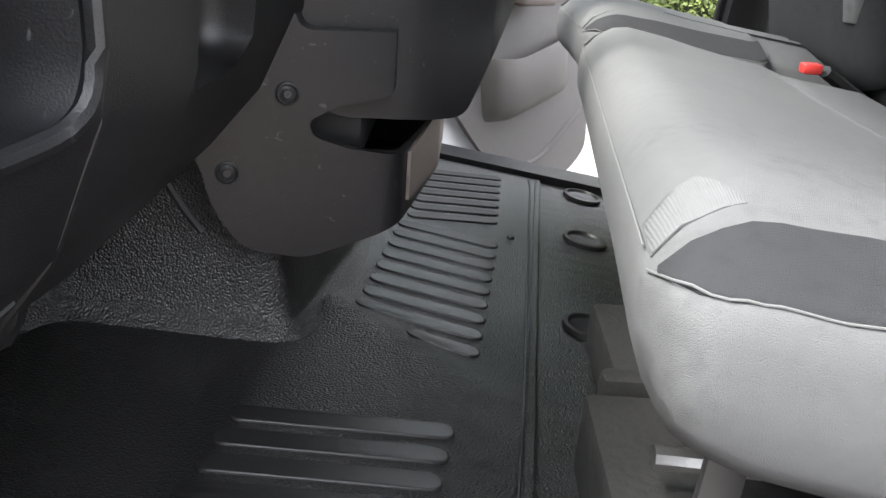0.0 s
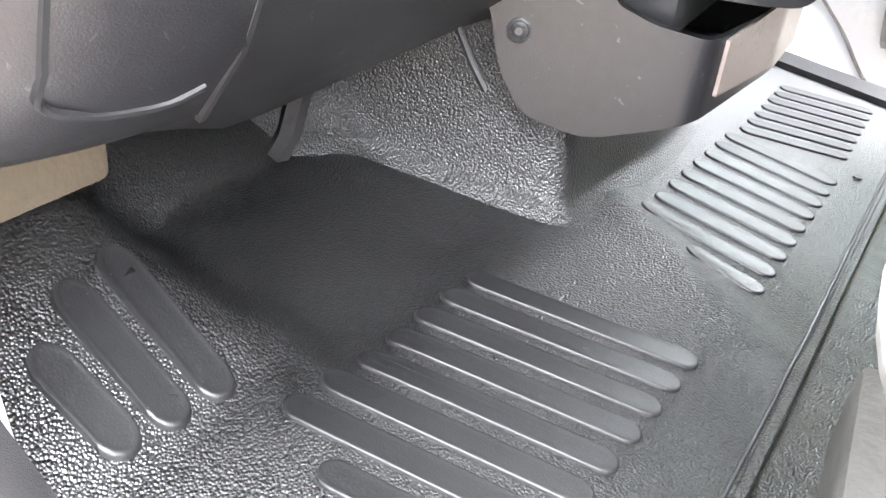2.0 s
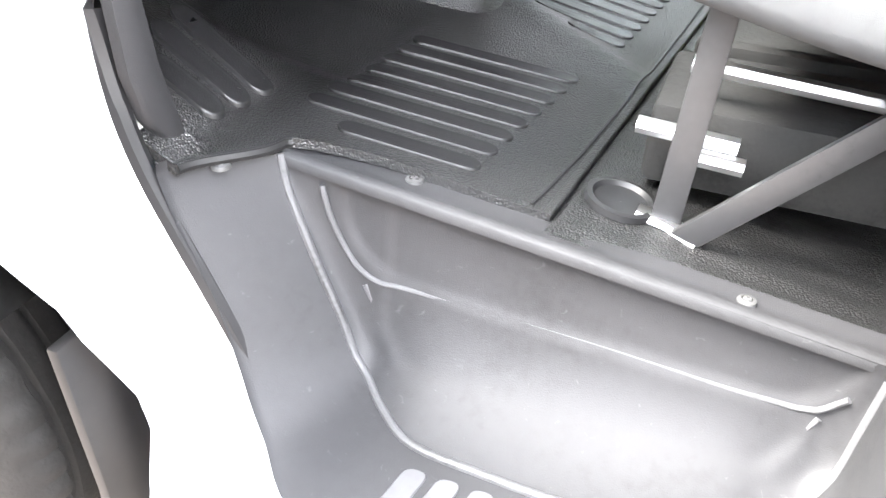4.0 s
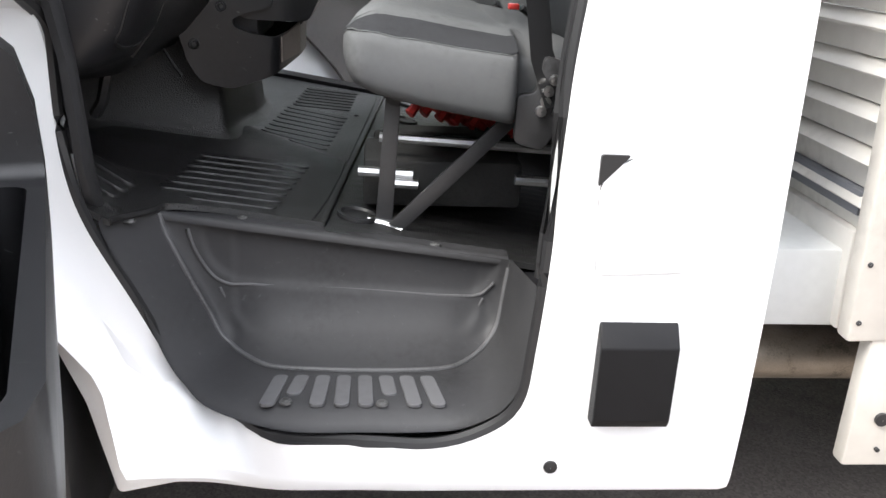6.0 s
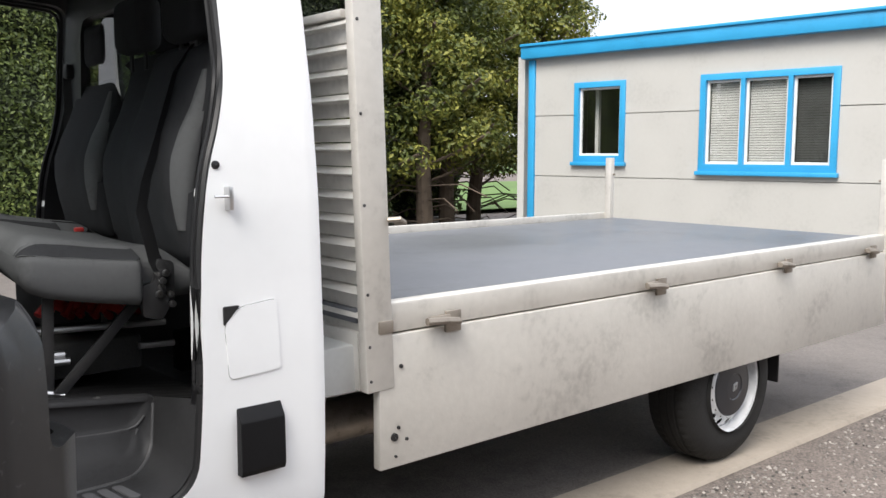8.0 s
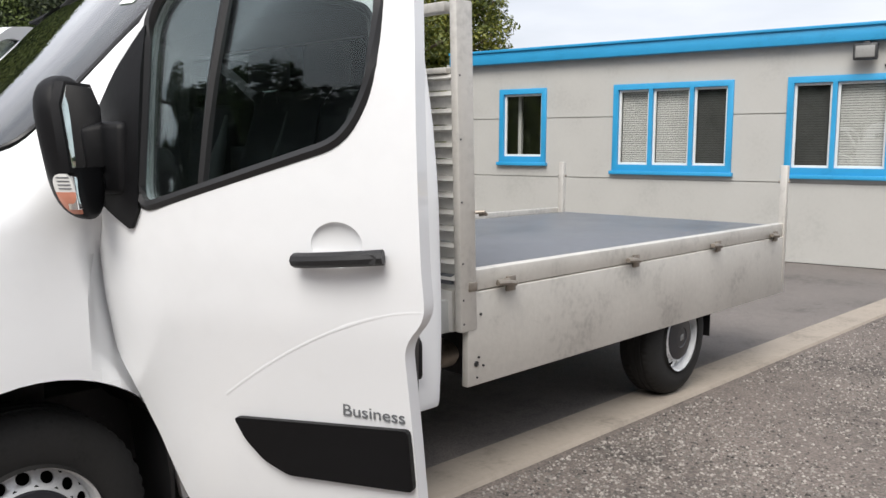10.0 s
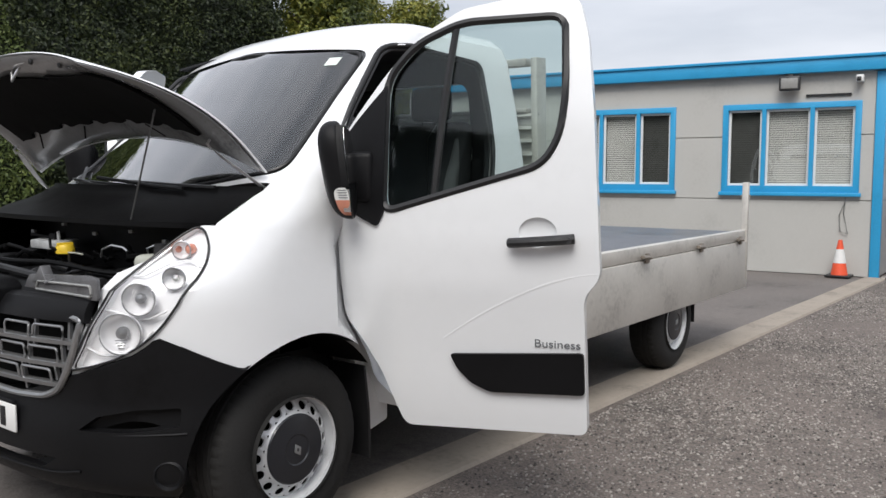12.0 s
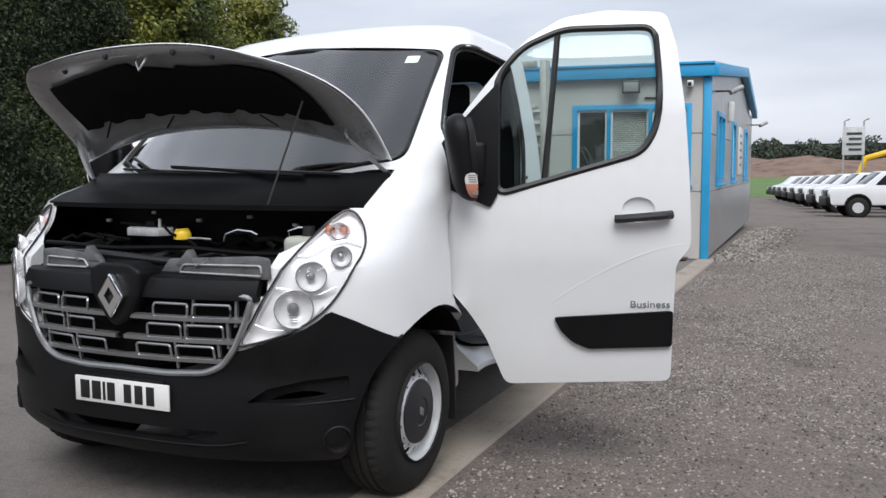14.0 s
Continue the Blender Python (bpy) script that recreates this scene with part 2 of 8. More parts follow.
WHITEPVC = mat("white_window_frame", (0.75, 0.75, 0.73), 0.4, var=0.05)
BLIND = mat("pale_window_blind", (0.74, 0.72, 0.69), 0.8, var=0.06)
BLINDDARK = mat("dark_window_blind", (0.10, 0.10, 0.095), 0.7, var=0.15)
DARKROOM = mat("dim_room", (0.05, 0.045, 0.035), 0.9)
CONCRETE = mat("worn_concrete_kerb", (0.30, 0.26, 0.215), 0.9, var=0.16, scale=2.2, bump=0.5, bscale=90, stains=0.4)
YARD = mat("dark_worn_asphalt", (0.135, 0.120, 0.110), 0.88, var=0.22, scale=0.8, bump=0.6, bscale=140, stains=0.35, speck=0.35, sscale=160)
GRAVELLY = mat("gravelly_tarmac", (0.122, 0.102, 0.090), 0.92, var=0.28, scale=0.9, bump=1.0, bscale=95, stains=0.5, speck=0.55, sscale=110)
STONE = mat("loose_grey_stone", (0.205, 0.188, 0.17), 0.9, var=0.3, scale=9, island=0.8)
BARK = mat("grey_brown_bark", (0.13, 0.10, 0.075), 0.9, var=0.3, scale=5, bump=0.7, bscale=30)
GRASS = mat("mown_grass", (0.085, 0.15, 0.035), 0.95, var=0.2, scale=0.15)
EARTH = mat("bare_earth", (0.16, 0.108, 0.08), 0.95, var=0.42, scale=0.22, stains=0.6)
CONEORANGE = mat("orange_cone", (0.78, 0.10, 0.04), 0.5, var=0.1)
CONEWHITE = mat("white_cone_sleeve", (0.72, 0.72, 0.70), 0.4)
CARPAINT = mat("white_car_paint", (0.76, 0.77, 0.78), 0.3, var=0.02, coat=0.6)
CARGLASS = mat("dark_car_glass", (0.02, 0.024, 0.028), 0.08, var=0.05)
PLANTYELLOW = mat("yellow_machine_paint", (0.72, 0.46, 0.02), 0.45, var=0.1)
GLASS = glass("clear_window_glass", (0.95, 0.97, 0.97), body=0.25)
GLASSDOOR = glass("green_tinted_side_glass", (0.78, 0.845, 0.83), body=0.02, gain=0.65)
SCREEN = glass("tinted_windscreen_glass", (0.84, 0.90, 0.89), body=0.0, gain=2.45)
LENS = glass("headlamp_lens", (0.97, 0.97, 0.98), body=0.05, gain=0.55)


def leafy(name, a, b, c):
    """Leaves: each takes its own shade between three greens, and lets some light through."""
    m = bpy.data.materials.new(name)
    m.use_nodes = True
    n, l = m.node_tree.nodes, m.node_tree.links
    p = n["Principled BSDF"]
    p.inputs["Roughness"].default_value = 0.55
    g = n.new("ShaderNodeNewGeometry")
    co = n.new("ShaderNodeTexCoord")
    t = n.new("ShaderNodeTexNoise")
    t.inputs["Scale"].default_value = 0.7
    l.new(co.outputs["Object"], t.inputs["Vector"])
    add = n.new("ShaderNodeMath")
    add.operation = "MULTIPLY_ADD"
    add.inputs[1].default_value = 0.5
    l.new(g.outputs["Random Per Island"], add.inputs[0])
    l.new(t.outputs["Fac"], add.inputs[2])
    r = n.new("ShaderNodeValToRGB")
    r.color_ramp.elements[0].position, r.color_ramp.elements[0].color = 0.45, (*a, 1)
    r.color_ramp.elements[1].position, r.color_ramp.elements[1].color = 1.05, (*c, 1)
    r.color_ramp.elements.new(0.75).color = (*b, 1)
    l.new(add.outputs[0], r.inputs["Fac"])
    l.new(r.outputs["Color"], p.inputs["Base Color"])
    tr = n.new("ShaderNodeBsdfTranslucent")
    l.new(r.outputs["Color"], tr.inputs["Color"])
    x = n.new("ShaderNodeMixShader")
    x.inputs[0].default_value = 0.25
    l.new(p.outputs[0], x.inputs[1])
    l.new(tr.outputs[0], x.inputs[2])
    l.new(x.outputs[0], n["Material Output"].inputs["Surface"])
    return m


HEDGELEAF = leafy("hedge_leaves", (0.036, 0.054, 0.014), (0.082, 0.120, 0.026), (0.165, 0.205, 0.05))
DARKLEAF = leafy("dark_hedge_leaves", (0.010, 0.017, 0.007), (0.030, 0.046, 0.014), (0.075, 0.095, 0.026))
CONIFER = leafy("conifer_leaves", (0.038, 0.055, 0.014), (0.12, 0.15, 0.028), (0.28, 0.275, 0.05))
FARLEAF = leafy("far_wood_leaves", (0.036, 0.048, 0.034), (0.055, 0.072, 0.048), (0.085, 0.10, 0.066))


# ---- shape helpers ----
def mesh_of(name, bm, material, smooth=True, angle=35):
    me = bpy.data.meshes.new(name)
    bmesh.ops.recalc_face_normals(bm, faces=bm.faces[:])
    if smooth:
        for f in bm.faces:
            f.smooth = True
        for e in bm.edges:
            if len(e.link_faces) == 2 and e.calc_face_angle(0) > radians(angle):
                e.smooth = False
    bm.to_mesh(me)
    bm.free()
    for m in material if isinstance(material, (list, tuple)) else [material]:
        me.materials.append(m)
    return me


def part(name, bm, material, parent, label="", smooth=True, angle=35, at=None):
    """One mesh object under a thing or a part."""
    ob = new(name, mesh_of(name, bm, material, smooth, angle))
    ob.parent = parent
    if at is not None:
        ob.matrix_basis = at
    if label:
        ob["label"] = label
    return ob


def thing(name, label, category, group="", kind="", at=None):
    ob = new(name)
    ob.empty_display_size = 0.1
    if at is not None:
        ob.matrix_basis = at
    return tagged(ob, label, category, group, kind)


def box(lo, hi, bevel=0.0, seg=2, bm=None, m=None):
    """A box between two corners, with rounded edges."""
    one = bmesh.new()
    bmesh.ops.create_cube(one, size=1.0)
    for v in one.verts:
        v.co = Vector([lo[k] + (v.co[k] + 0.5) * (hi[k] - lo[k]) for k in range(3)])
    if bevel:
        bmesh.ops.bevel(one, geom=one.edges[:], offset=bevel, segments=seg, affect="EDGES", profile=0.5)
    return join(one, bm, m)


def join(one, bm, m=None):
    if m is not None:
        bmesh.ops.transform(one, matrix=m, verts=one.verts[:])
    if bm is None:
        return one
    me = bpy.data.meshes.new("join")
    one.to_mesh(me)
    one.free()
    bm.from_mesh(me)
    bpy.data.meshes.remove(me)
    return bm


def prism(pts, axis, a, b, bevel=0.0, seg=2, bm=None, m=None):
    """A flat outline drawn out along an axis from a to b; pts are the two other coordinates, in the order x, y, z."""
    one = bmesh.new()

    def place(p, s):
        return {"x": (s, p[0], p[1]), "y": (p[0], s, p[1]), "z": (p[0], p[1], s)}[axis]
    lo = [one.verts.new(place(p, a)) for p in pts]
    hi = [one.verts.new(place(p, b)) for p in pts]
    one.faces.new(lo)
    one.faces.new(hi[::-1])
    for k in range(len(pts)):
        j = (k + 1) % len(pts)
        one.faces.new((lo[j], lo[k], hi[k], hi[j]))
    bmesh.ops.recalc_face_normals(one, faces=one.faces[:])
    if bevel:
        bmesh.ops.bevel(one, geom=[e for e in one.edges if e.calc_face_angle(0) > 0.5], offset=bevel, segments=seg, affect="EDGES", profile=0.5)
    return join(one, bm, m)


def loft(rings, wrap=False, caps=False, bm=None):
    """A skin over rows of points; wrap closes each row, caps closes the first and the last."""
    one = bmesh.new()
    rows = [[one.verts.new(p) for p in r] for r in rings]
    for r, s in zip(rows, rows[1:]):
        for k in range(len(r) if wrap else len(r) - 1):
            j = (k + 1) % len(r)
            one.faces.new((r[k], r[j], s[j], s[k]))
    if caps:
        one.faces.new(rows[0][::-1])
        one.faces.new(rows[-1])
    return join(one, bm)


def slab(grid, depth):
    """A skin over rows of points, thickened by the vector or number depth (along z)."""
    d = Vector((0, 0, depth)) if isinstance(depth, (int, float)) else Vector(depth)
    rows = [[Vector(p) for p in r] for r in grid]
    one = bmesh.new()
    top = [[one.verts.new(p) for p in r] for r in rows]
    low = [[one.verts.new(p + d) for p in r] for r in rows]
    a, b = len(rows), len(rows[0])
    for i in range(a - 1):
        for j in range(b - 1):
            one.faces.new((top[i][j], top[i][j + 1], top[i + 1][j + 1], top[i + 1][j]))
            one.faces.new((low[i][j], low[i + 1][j], low[i + 1][j + 1], low[i][j + 1]))
    for i in range(a - 1):
        one.faces.new((top[i][0], top[i + 1][0], low[i + 1][0], low[i][0]))
        one.faces.new((top[i][-1], low[i][-1], low[i + 1][-1], top[i + 1][-1]))
    for j in range(b - 1):
        one.faces.new((top[0][j], low[0][j], low[0][j + 1], top[0][j + 1]))
        one.faces.new((top[-1][j], top[-1][j + 1], low[-1][j + 1], low[-1][j]))
    bmesh.ops.recalc_face_normals(one, faces=one.faces[:])
    return one


def tube(pts, r, seg=8, closed=False, bm=None, flat=1.0):
    """A round bar along a line of points; flat squeezes it upright."""
    p = [Vector(q) for q in pts]
    rings = []
    for k, q in enumerate(p):
        a = p[k - 1] if k or closed else p[k]
        b = p[(k + 1) % len(p)] if k < len(p) - 1 or closed else p[k]
        d = (b - a).normalized()
        u = d.cross((0, 0, 1))
        u = (u if u.length > 0.05 else d.cross((0, 1, 0))).normalized()
        w = u.cross(d)
        rings.append([q + (u * math.cos(t) + w * math.sin(t) * flat) * r for t in (2 * math.pi * i / seg for i in range(seg))])
    if closed:
        rings.append(rings[0])
        one = loft(rings, wrap=True)
        bmesh.ops.remove_doubles(one, verts=one.verts[:], dist=1e-6)
        return join(one, bm)
    return loft(rings, wrap=True, caps=True, bm=bm)


def spun(profile, seg=32, bm=None, m=None, axis="y", caps=False):
    """A shape turned about an axis; the profile's points are (radius, place along the axis)."""
    rings = []
    for r, s in profile:
        ring = []
        for k in range(seg):
            t = 2 * math.pi * k / seg
            c, d = r * math.cos(t), r * math.sin(t)
            ring.append({"y": (c, s, d), "z": (c, d, s), "x": (s, c, d)}[axis])
        rings.append(ring)
    one = loft(rings, wrap=True, caps=caps)
    if m is not None:
        bmesh.ops.transform(one, matrix=m, verts=one.verts[:])
    return join(one, bm)


def carve(bm, cutters, op="DIFFERENCE"):
    """The shape with the others cut away from it (or cut down to them)."""
    bmesh.ops.recalc_face_normals(bm, faces=bm.faces[:])
    me = bpy.data.meshes.new("carved")
    bm.to_mesh(me)
    bm.free()
    ob = new("carved", me)
    extra = []
    for c in cutters:
        bmesh.ops.recalc_face_normals(c, faces=c.faces[:])
        cm = bpy.data.meshes.new("cutter")
        c.to_mesh(cm)
        c.free()
        co = new("cutter", cm)
        extra.append(co)
        mod = ob.modifiers.new("cut", "BOOLEAN")
        mod.operation, mod.solver, mod.object = op, "EXACT", co
    bpy.context.view_layer.update()
    done = bpy.data.meshes.new_from_object(ob.evaluated_get(bpy.context.evaluated_depsgraph_get()))
    out = bmesh.new()
    out.from_mesh(done)
    for o in [ob, *extra]:
        old = o.data
        bpy.data.objects.remove(o)
        bpy.data.meshes.remove(old)
    bpy.data.meshes.remove(done)
    return out


def rounded(pts, r, seg=5):
    """An outline with its corners rounded by r."""
    out = []
    n = len(pts)
    for k in range(n):
        a, b, c = Vector(pts[k - 1]), Vector(pts[k]), Vector(pts[(k + 1) % n])
        ra = min(r, 0.45 * (a - b).length)
        rc = min(r, 0.45 * (c - b).length)
        p, q = b + (a - b).normalized() * ra, b + (c - b).normalized() * rc
        for i in range(seg + 1):
            t = i / seg
            out.append(tuple((1 - t) ** 2 * p + 2 * t * (1 - t) * b + t * t * q))
    return out


def lerp(table, z):
    """Row values of a table (first column: z) at z."""
    if z <= table[0][0]:
        return table[0][1:]
    for a, b in zip(table, table[1:]):
        if z <= b[0]:
            t = (z - a[0]) / (b[0] - a[0])
            return tuple(p + (q - p) * t for p, q in zip(a[1:], b[1:]))
    return table[-1][1:]


def smooth_step(t):
    t = min(1.0, max(0.0, t))
    return t * t * (3 - 2 * t)


# ---- the truck ----
truck = thing("dropside_truck", "white dropside truck with open bonnet and open cab doors", "truck")

# Cab sections by height: front at the middle, start of the front curve, half width, fullness
LEVELS = [(0.37, -0.56, 0.00, 0.985, 2.5), (0.42, -0.585, 0.00, 1.005, 2.45), (0.55, -0.672, 0.00, 1.012, 2.4), (0.70, -0.70, 0.00, 1.014, 2.4),
          (0.85, -0.703, 0.00, 1.012, 2.45), (1.00, -0.648, 0.00, 1.005, 2.75), (1.12, -0.47, 0.02, 1.000, 3.0),
          (1.22, -0.38, 0.08, 0.995, 3.0), (1.33, -0.17, 0.25, 0.985, 3.0), (1.50, 0.02, 0.38, 0.965, 3.0),
          (1.70, 0.23, 0.52, 0.930, 3.0), (1.945, 0.47, 0.75, 0.875, 3.0), (2.02, 0.58, 0.85, 0.840, 2.8),
          (2.07, 0.70, 0.95, 0.770, 2.6), (2.10, 0.82, 1.05, 0.640, 2.4), (2.115, 1.00, 1.20, 0.400, 2.2)]
REAR = 1.53


def nose(a, z, out=0.0):
    """A point of the cab's front skin at the turn a (0 left side, 90 middle, 180 right side) and height z."""
    xf, xs, w, n = lerp(LEVELS, z)
    s, c = math.sin(radians(a)), math.cos(radians(a))
    x = xs - (xs - xf + out) * abs(s) ** (2 / n)
    y = 1.0 - math.copysign((w + out) * abs(c) ** (2 / n), c)
    return Vector((x, y, z))


def ease(t):
    t = min(1.0, max(0.0, t))
    return t * t * (3 - 2 * t)


def jamb(x, z, inset=0.0):
    """How far the door jamb lies inside the cab's outer skin, between the door's front edge and the seal."""
    shut = lerp([(0.40, 0.37), (0.63, 0.31), (0.74, 0.235), (0.84, 0.145), (1.3, 0.13)], z)[0]
    seal = lerp([(0.49, 0.625), (0.545, 0.585), (0.65, 0.536), (0.795, 0.461), (0.90, 0.436), (1.2, 0.434)], z)[0]
    d = 0.05 * ease((x - shut) / 0.03) + 0.13 * ease((x - shut - 0.02) / (seal - shut - 0.03))
    d *= 1 - ease((x - seal - 0.02) / 0.16) * 0.9
    d *= 1 - ease((x - 0.9) / 0.1)
    d *= ease((1.24 - z) / 0.16) * (0.15 + 0.85 * ease((z - 0.41) / 0.13))
    return d


def setback(x, y, z):
    """How far the upper cab lies back towards the driver's side."""
    across = min(1.0, max(0.0, (y - 0.2) / 1.65)) ** 1.5
    return across * lerp([(1.24, 0.0), (1.31, 0.13), (1.41, 0.19), (1.70, 0.24), (2.0, 0.27), (2.2, 0.27)], z)[0] * (1 - ease((x - 0.55) / 0.95))


def section(z, inset=0.0, front=None):
    xf, xs, w, n = lerp(LEVELS, z)
    if front is not None:
        xf, xs = max(xf + inset, front), max(xs + inset, front + 0.2)
    w -= inset
    r = REAR - inset
    pts = [(r, 1 - w + 0.022), (r - 0.006, 1 - w + 0.006), (r - 0.022, 1 - w)]
    pts += [(r - 0.022 + (xs - r + 0.022) * k / 56, 1 - w + jamb(r - 0.022 + (xs - r + 0.022) * k / 56, z, inset)) for k in range(1, 56)]
    for k in range(41):
        a = math.pi * k / 40
        s, c = math.sin(a), math.cos(a)
        pts.append((xs - (xs - xf) * abs(s) ** (2 / n), 1 - math.copysign(w * abs(c) ** (2 / n), c)))
    pts += [(r - 0.022 + (xs - r + 0.022) * k / 56, 1 + w - jamb(r - 0.022 + (xs - r + 0.022) * k / 56, z, inset)) for k in range(55, 0, -1)]
    pts += [(r - 0.022, 1 + w), (r - 0.006, 1 + w - 0.006), (r, 1 + w - 0.022)]
    return [(x + setback(x, y, z), y, z) for x, y in pts]


zs = [0.403, 0.412, 0.43, 0.48, 0.515, 0.55, 0.585, 0.62, 0.66, 0.70, 0.735, 0.77, 0.81, 0.85, 0.92, 1.0, 1.06, 1.12, 1.17, 1.195, 1.22, 1.25, 1.275, 1.30, 1.33, 1.36, 1.41, 1.5, 1.6, 1.7, 1.82, 1.945, 1.985, 2.02, 2.047, 2.07, 2.087, 2.10, 2.11, 2.115]
shell = loft([section(z) for z in zs], wrap=True, caps=True)
cavity = loft([section(z, 0.065, 0.10) for z in (0.66, 0.8, 1.0, 1.2, 1.33, 1.5, 1.7, 1.9, 1.98, 2.03)], wrap=True, caps=True)
bay = prism([(-0.03, 0.17), (-0.26, 0.205), (-0.38, 0.27), (-0.52, 0.40), (-0.59, 0.75), (-0.60, 1.0), (-0.59, 1.25), (-0.52, 1.60), (-0.38, 1.73), (-0.26, 1.795),
             (-0.03, 1.83), (-0.12, 1.62), (-0.19, 1.32), (-0.21, 1.0), (-0.19, 0.68), (-0.12, 0.38)], "z", 0.58, 1.6)
OPENING = rounded([(0.434, 1.14), (0.437, 0.90), (0.461, 0.795), (0.536, 0.65), (0.582, 0.548), (0.622, 0.502), (0.71, 0.488), (1.06, 0.488), (1.165, 0.55), (1.182, 0.78), (1.190, 1.08), (1.205, 1.21), (1.224, 1.31), (1.258, 1.41), (1.282, 1.53), (1.284, 1.93),
                   (0.78, 1.955), (0.60, 1.935), (0.36, 1.68), (0.22, 1.50), (0.30, 1.30)], 0.06)
left_door = prism(OPENING, "y", -0.3, 0.34)
OPENING_FAR = [(x + 0.18 * ease((x - 1.0) / 0.1) + 0.22 * ease((1.0 - x) / 0.2) * ease((z - 1.0) / 0.3), z) for x, z in OPENING]
right_door = prism(OPENING_FAR, "y", 1.66, 2.3)
SCREENHOLE = rounded([(0.150, 1.40), (0.50, 1.335), (1.0, 1.315), (1.50, 1.335), (1.85, 1.40), (1.815, 1.912), (1.0, 1.972), (0.185, 1.912)], 0.05)
wind = prism(SCREENHOLE, "x", -0.5, 0.95)
rearwin = prism(rounded([(0.30, 1.42), (1.70, 1.42), (1.66, 1.86), (0.34, 1.86)], 0.08), "x", 1.40, 1.60)
wells = [spun([(0.446, y0), (0.446, y1)], 56, m=Matrix.Translation((-0.004, 0, 0.358)), caps=True) for y0, y1 in ((-0.2, 0.33), (1.67, 2.2))]
archcut = [prism([(0.30, 0.78), (0.41, 0.655), (0.475, 0.545), (0.548, 0.40), (0.548, 0.2), (0.2, 0.2)], "y", y0, y1) for y0, y1 in ((-0.2, 0.33), (1.67, 2.2))]
grillehole = prism(rounded([(0.54, 0.62), (1.46, 0.62), (1.565, 0.90), (1.0, 0.935), (0.435, 0.90)], 0.03), "x", -1.0, -0.45)
HL = rounded([(0.506, 0.715), (0.450, 0.805), (0.409, 0.894), (0.382, 0.944), (0.350, 1.013), (0.325, 1.087), (0.288, 1.153), (0.256, 1.190), (0.228, 1.209), (0.192, 1.192),
              (0.153, 1.146), (0.127, 1.088), (0.124, 1.036), (0.149, 0.958), (0.182, 0.892), (0.209, 0.853), (0.251, 0.812), (0.321, 0.768), (0.415, 0.736)], 0.02, 2)
lamphole = [prism([((0.285 + (y - 0.285) * 0.985) if s == 0 else 2 - (0.285 + (y - 0.285) * 0.985), 0.95 + (z - 0.95) * 0.985) for y, z in HL], "x", -1.0, 0.02) for s in (0, 1)]
chin = prism([(-1.2, 0.2), (-0.27, 0.2), (-0.27, 0.68), (-0.46, 0.74), (-0.52, 0.68), (-0.56, 0.60), (-1.2, 0.60)], "y", -0.3, 2.3)
shell = carve(shell, [chin, box((-1.0, 0.405, 0.90), (-0.45, 1.595, 1.4)), box((-1.0, 0.54, 0.5), (-0.45, 1.46, 0.72)), cavity, bay, left_door, right_door, wind, rearwin, *wells, *archcut, *lamphole, grillehole])
bmesh.ops.recalc_face_normals(shell, faces=shell.faces[:])
for f in shell.faces:
    c = f.calc_center_median()
    at_x = c.x
    for _ in range(8):
        at_x = c.x - setback(at_x, c.y, c.z)
    c.x = at_x
    xf, xs, w, n = lerp(LEVELS, c.z)
    k = min(1.0, max(0.0, (xs - c.x) / (xs - xf)))
    skin_w = w * (1 - k ** n) ** (1 / n)
    front = xs - (xs - xf) * (1 - min(1.0, abs(c.y - 1) / w) ** n) ** (1 / n)
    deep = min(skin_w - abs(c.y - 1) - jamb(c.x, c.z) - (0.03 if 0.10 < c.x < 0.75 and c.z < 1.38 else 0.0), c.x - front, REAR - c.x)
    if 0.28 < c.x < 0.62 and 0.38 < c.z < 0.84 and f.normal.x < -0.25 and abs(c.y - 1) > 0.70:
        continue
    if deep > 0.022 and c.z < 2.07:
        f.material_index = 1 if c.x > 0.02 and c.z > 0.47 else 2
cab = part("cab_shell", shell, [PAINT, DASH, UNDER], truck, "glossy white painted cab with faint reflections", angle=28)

# Rubber seal round the near door opening
for side in (0.0, 1.0):
    def lip(x, z, s=side, d=0.0):
        xf, xs, w, n = lerp(LEVELS, z)
        k = min(1.0, max(0.0, (xs - x) / (xs - xf))) if x < xs else 0.0
        y = w * (1 - k ** n) ** (1 / n) - 0.012 - d - jamb(x, z)
        y = 1 - y if s == 0 else 1 + y
        return (x, y, z)
    OPEN = OPENING if side == 0 else OPENING_FAR
    ring = [lip(x, z) for x, z in OPEN]
    part("door_seal", tube(ring, 0.012, 8, closed=True), RUBBER, truck, "black rubber door seal")
    start = next(k for k, (x, z) in enumerate(OPEN) if x > 1.17 and z > 0.75)
    upper = OPEN[start:] + [q for q in OPEN[:20] if q[1] > 0.88 and q[0] < 0.5]
    part("seal_lip", tube([lip(0.85 + (x - 0.85) * 0.972, 1.15 + (z - 1.15) * 0.978, d=0.012) for x, z in upper], 0.007, 6), RUBBER, truck)

# Windscreen and rear window panes
def on_screen(y, z, out=-0.006):
    """A point of the windscreen's skin."""
    xf, xs, w, n = lerp(LEVELS, z)
    k = min(0.999, abs(y - 1.0) / w)
    x = xs - (xs - xf + out) * (1 - k ** n) ** (1 / n)
    return Vector((x + setback(x, y, z), y, z))


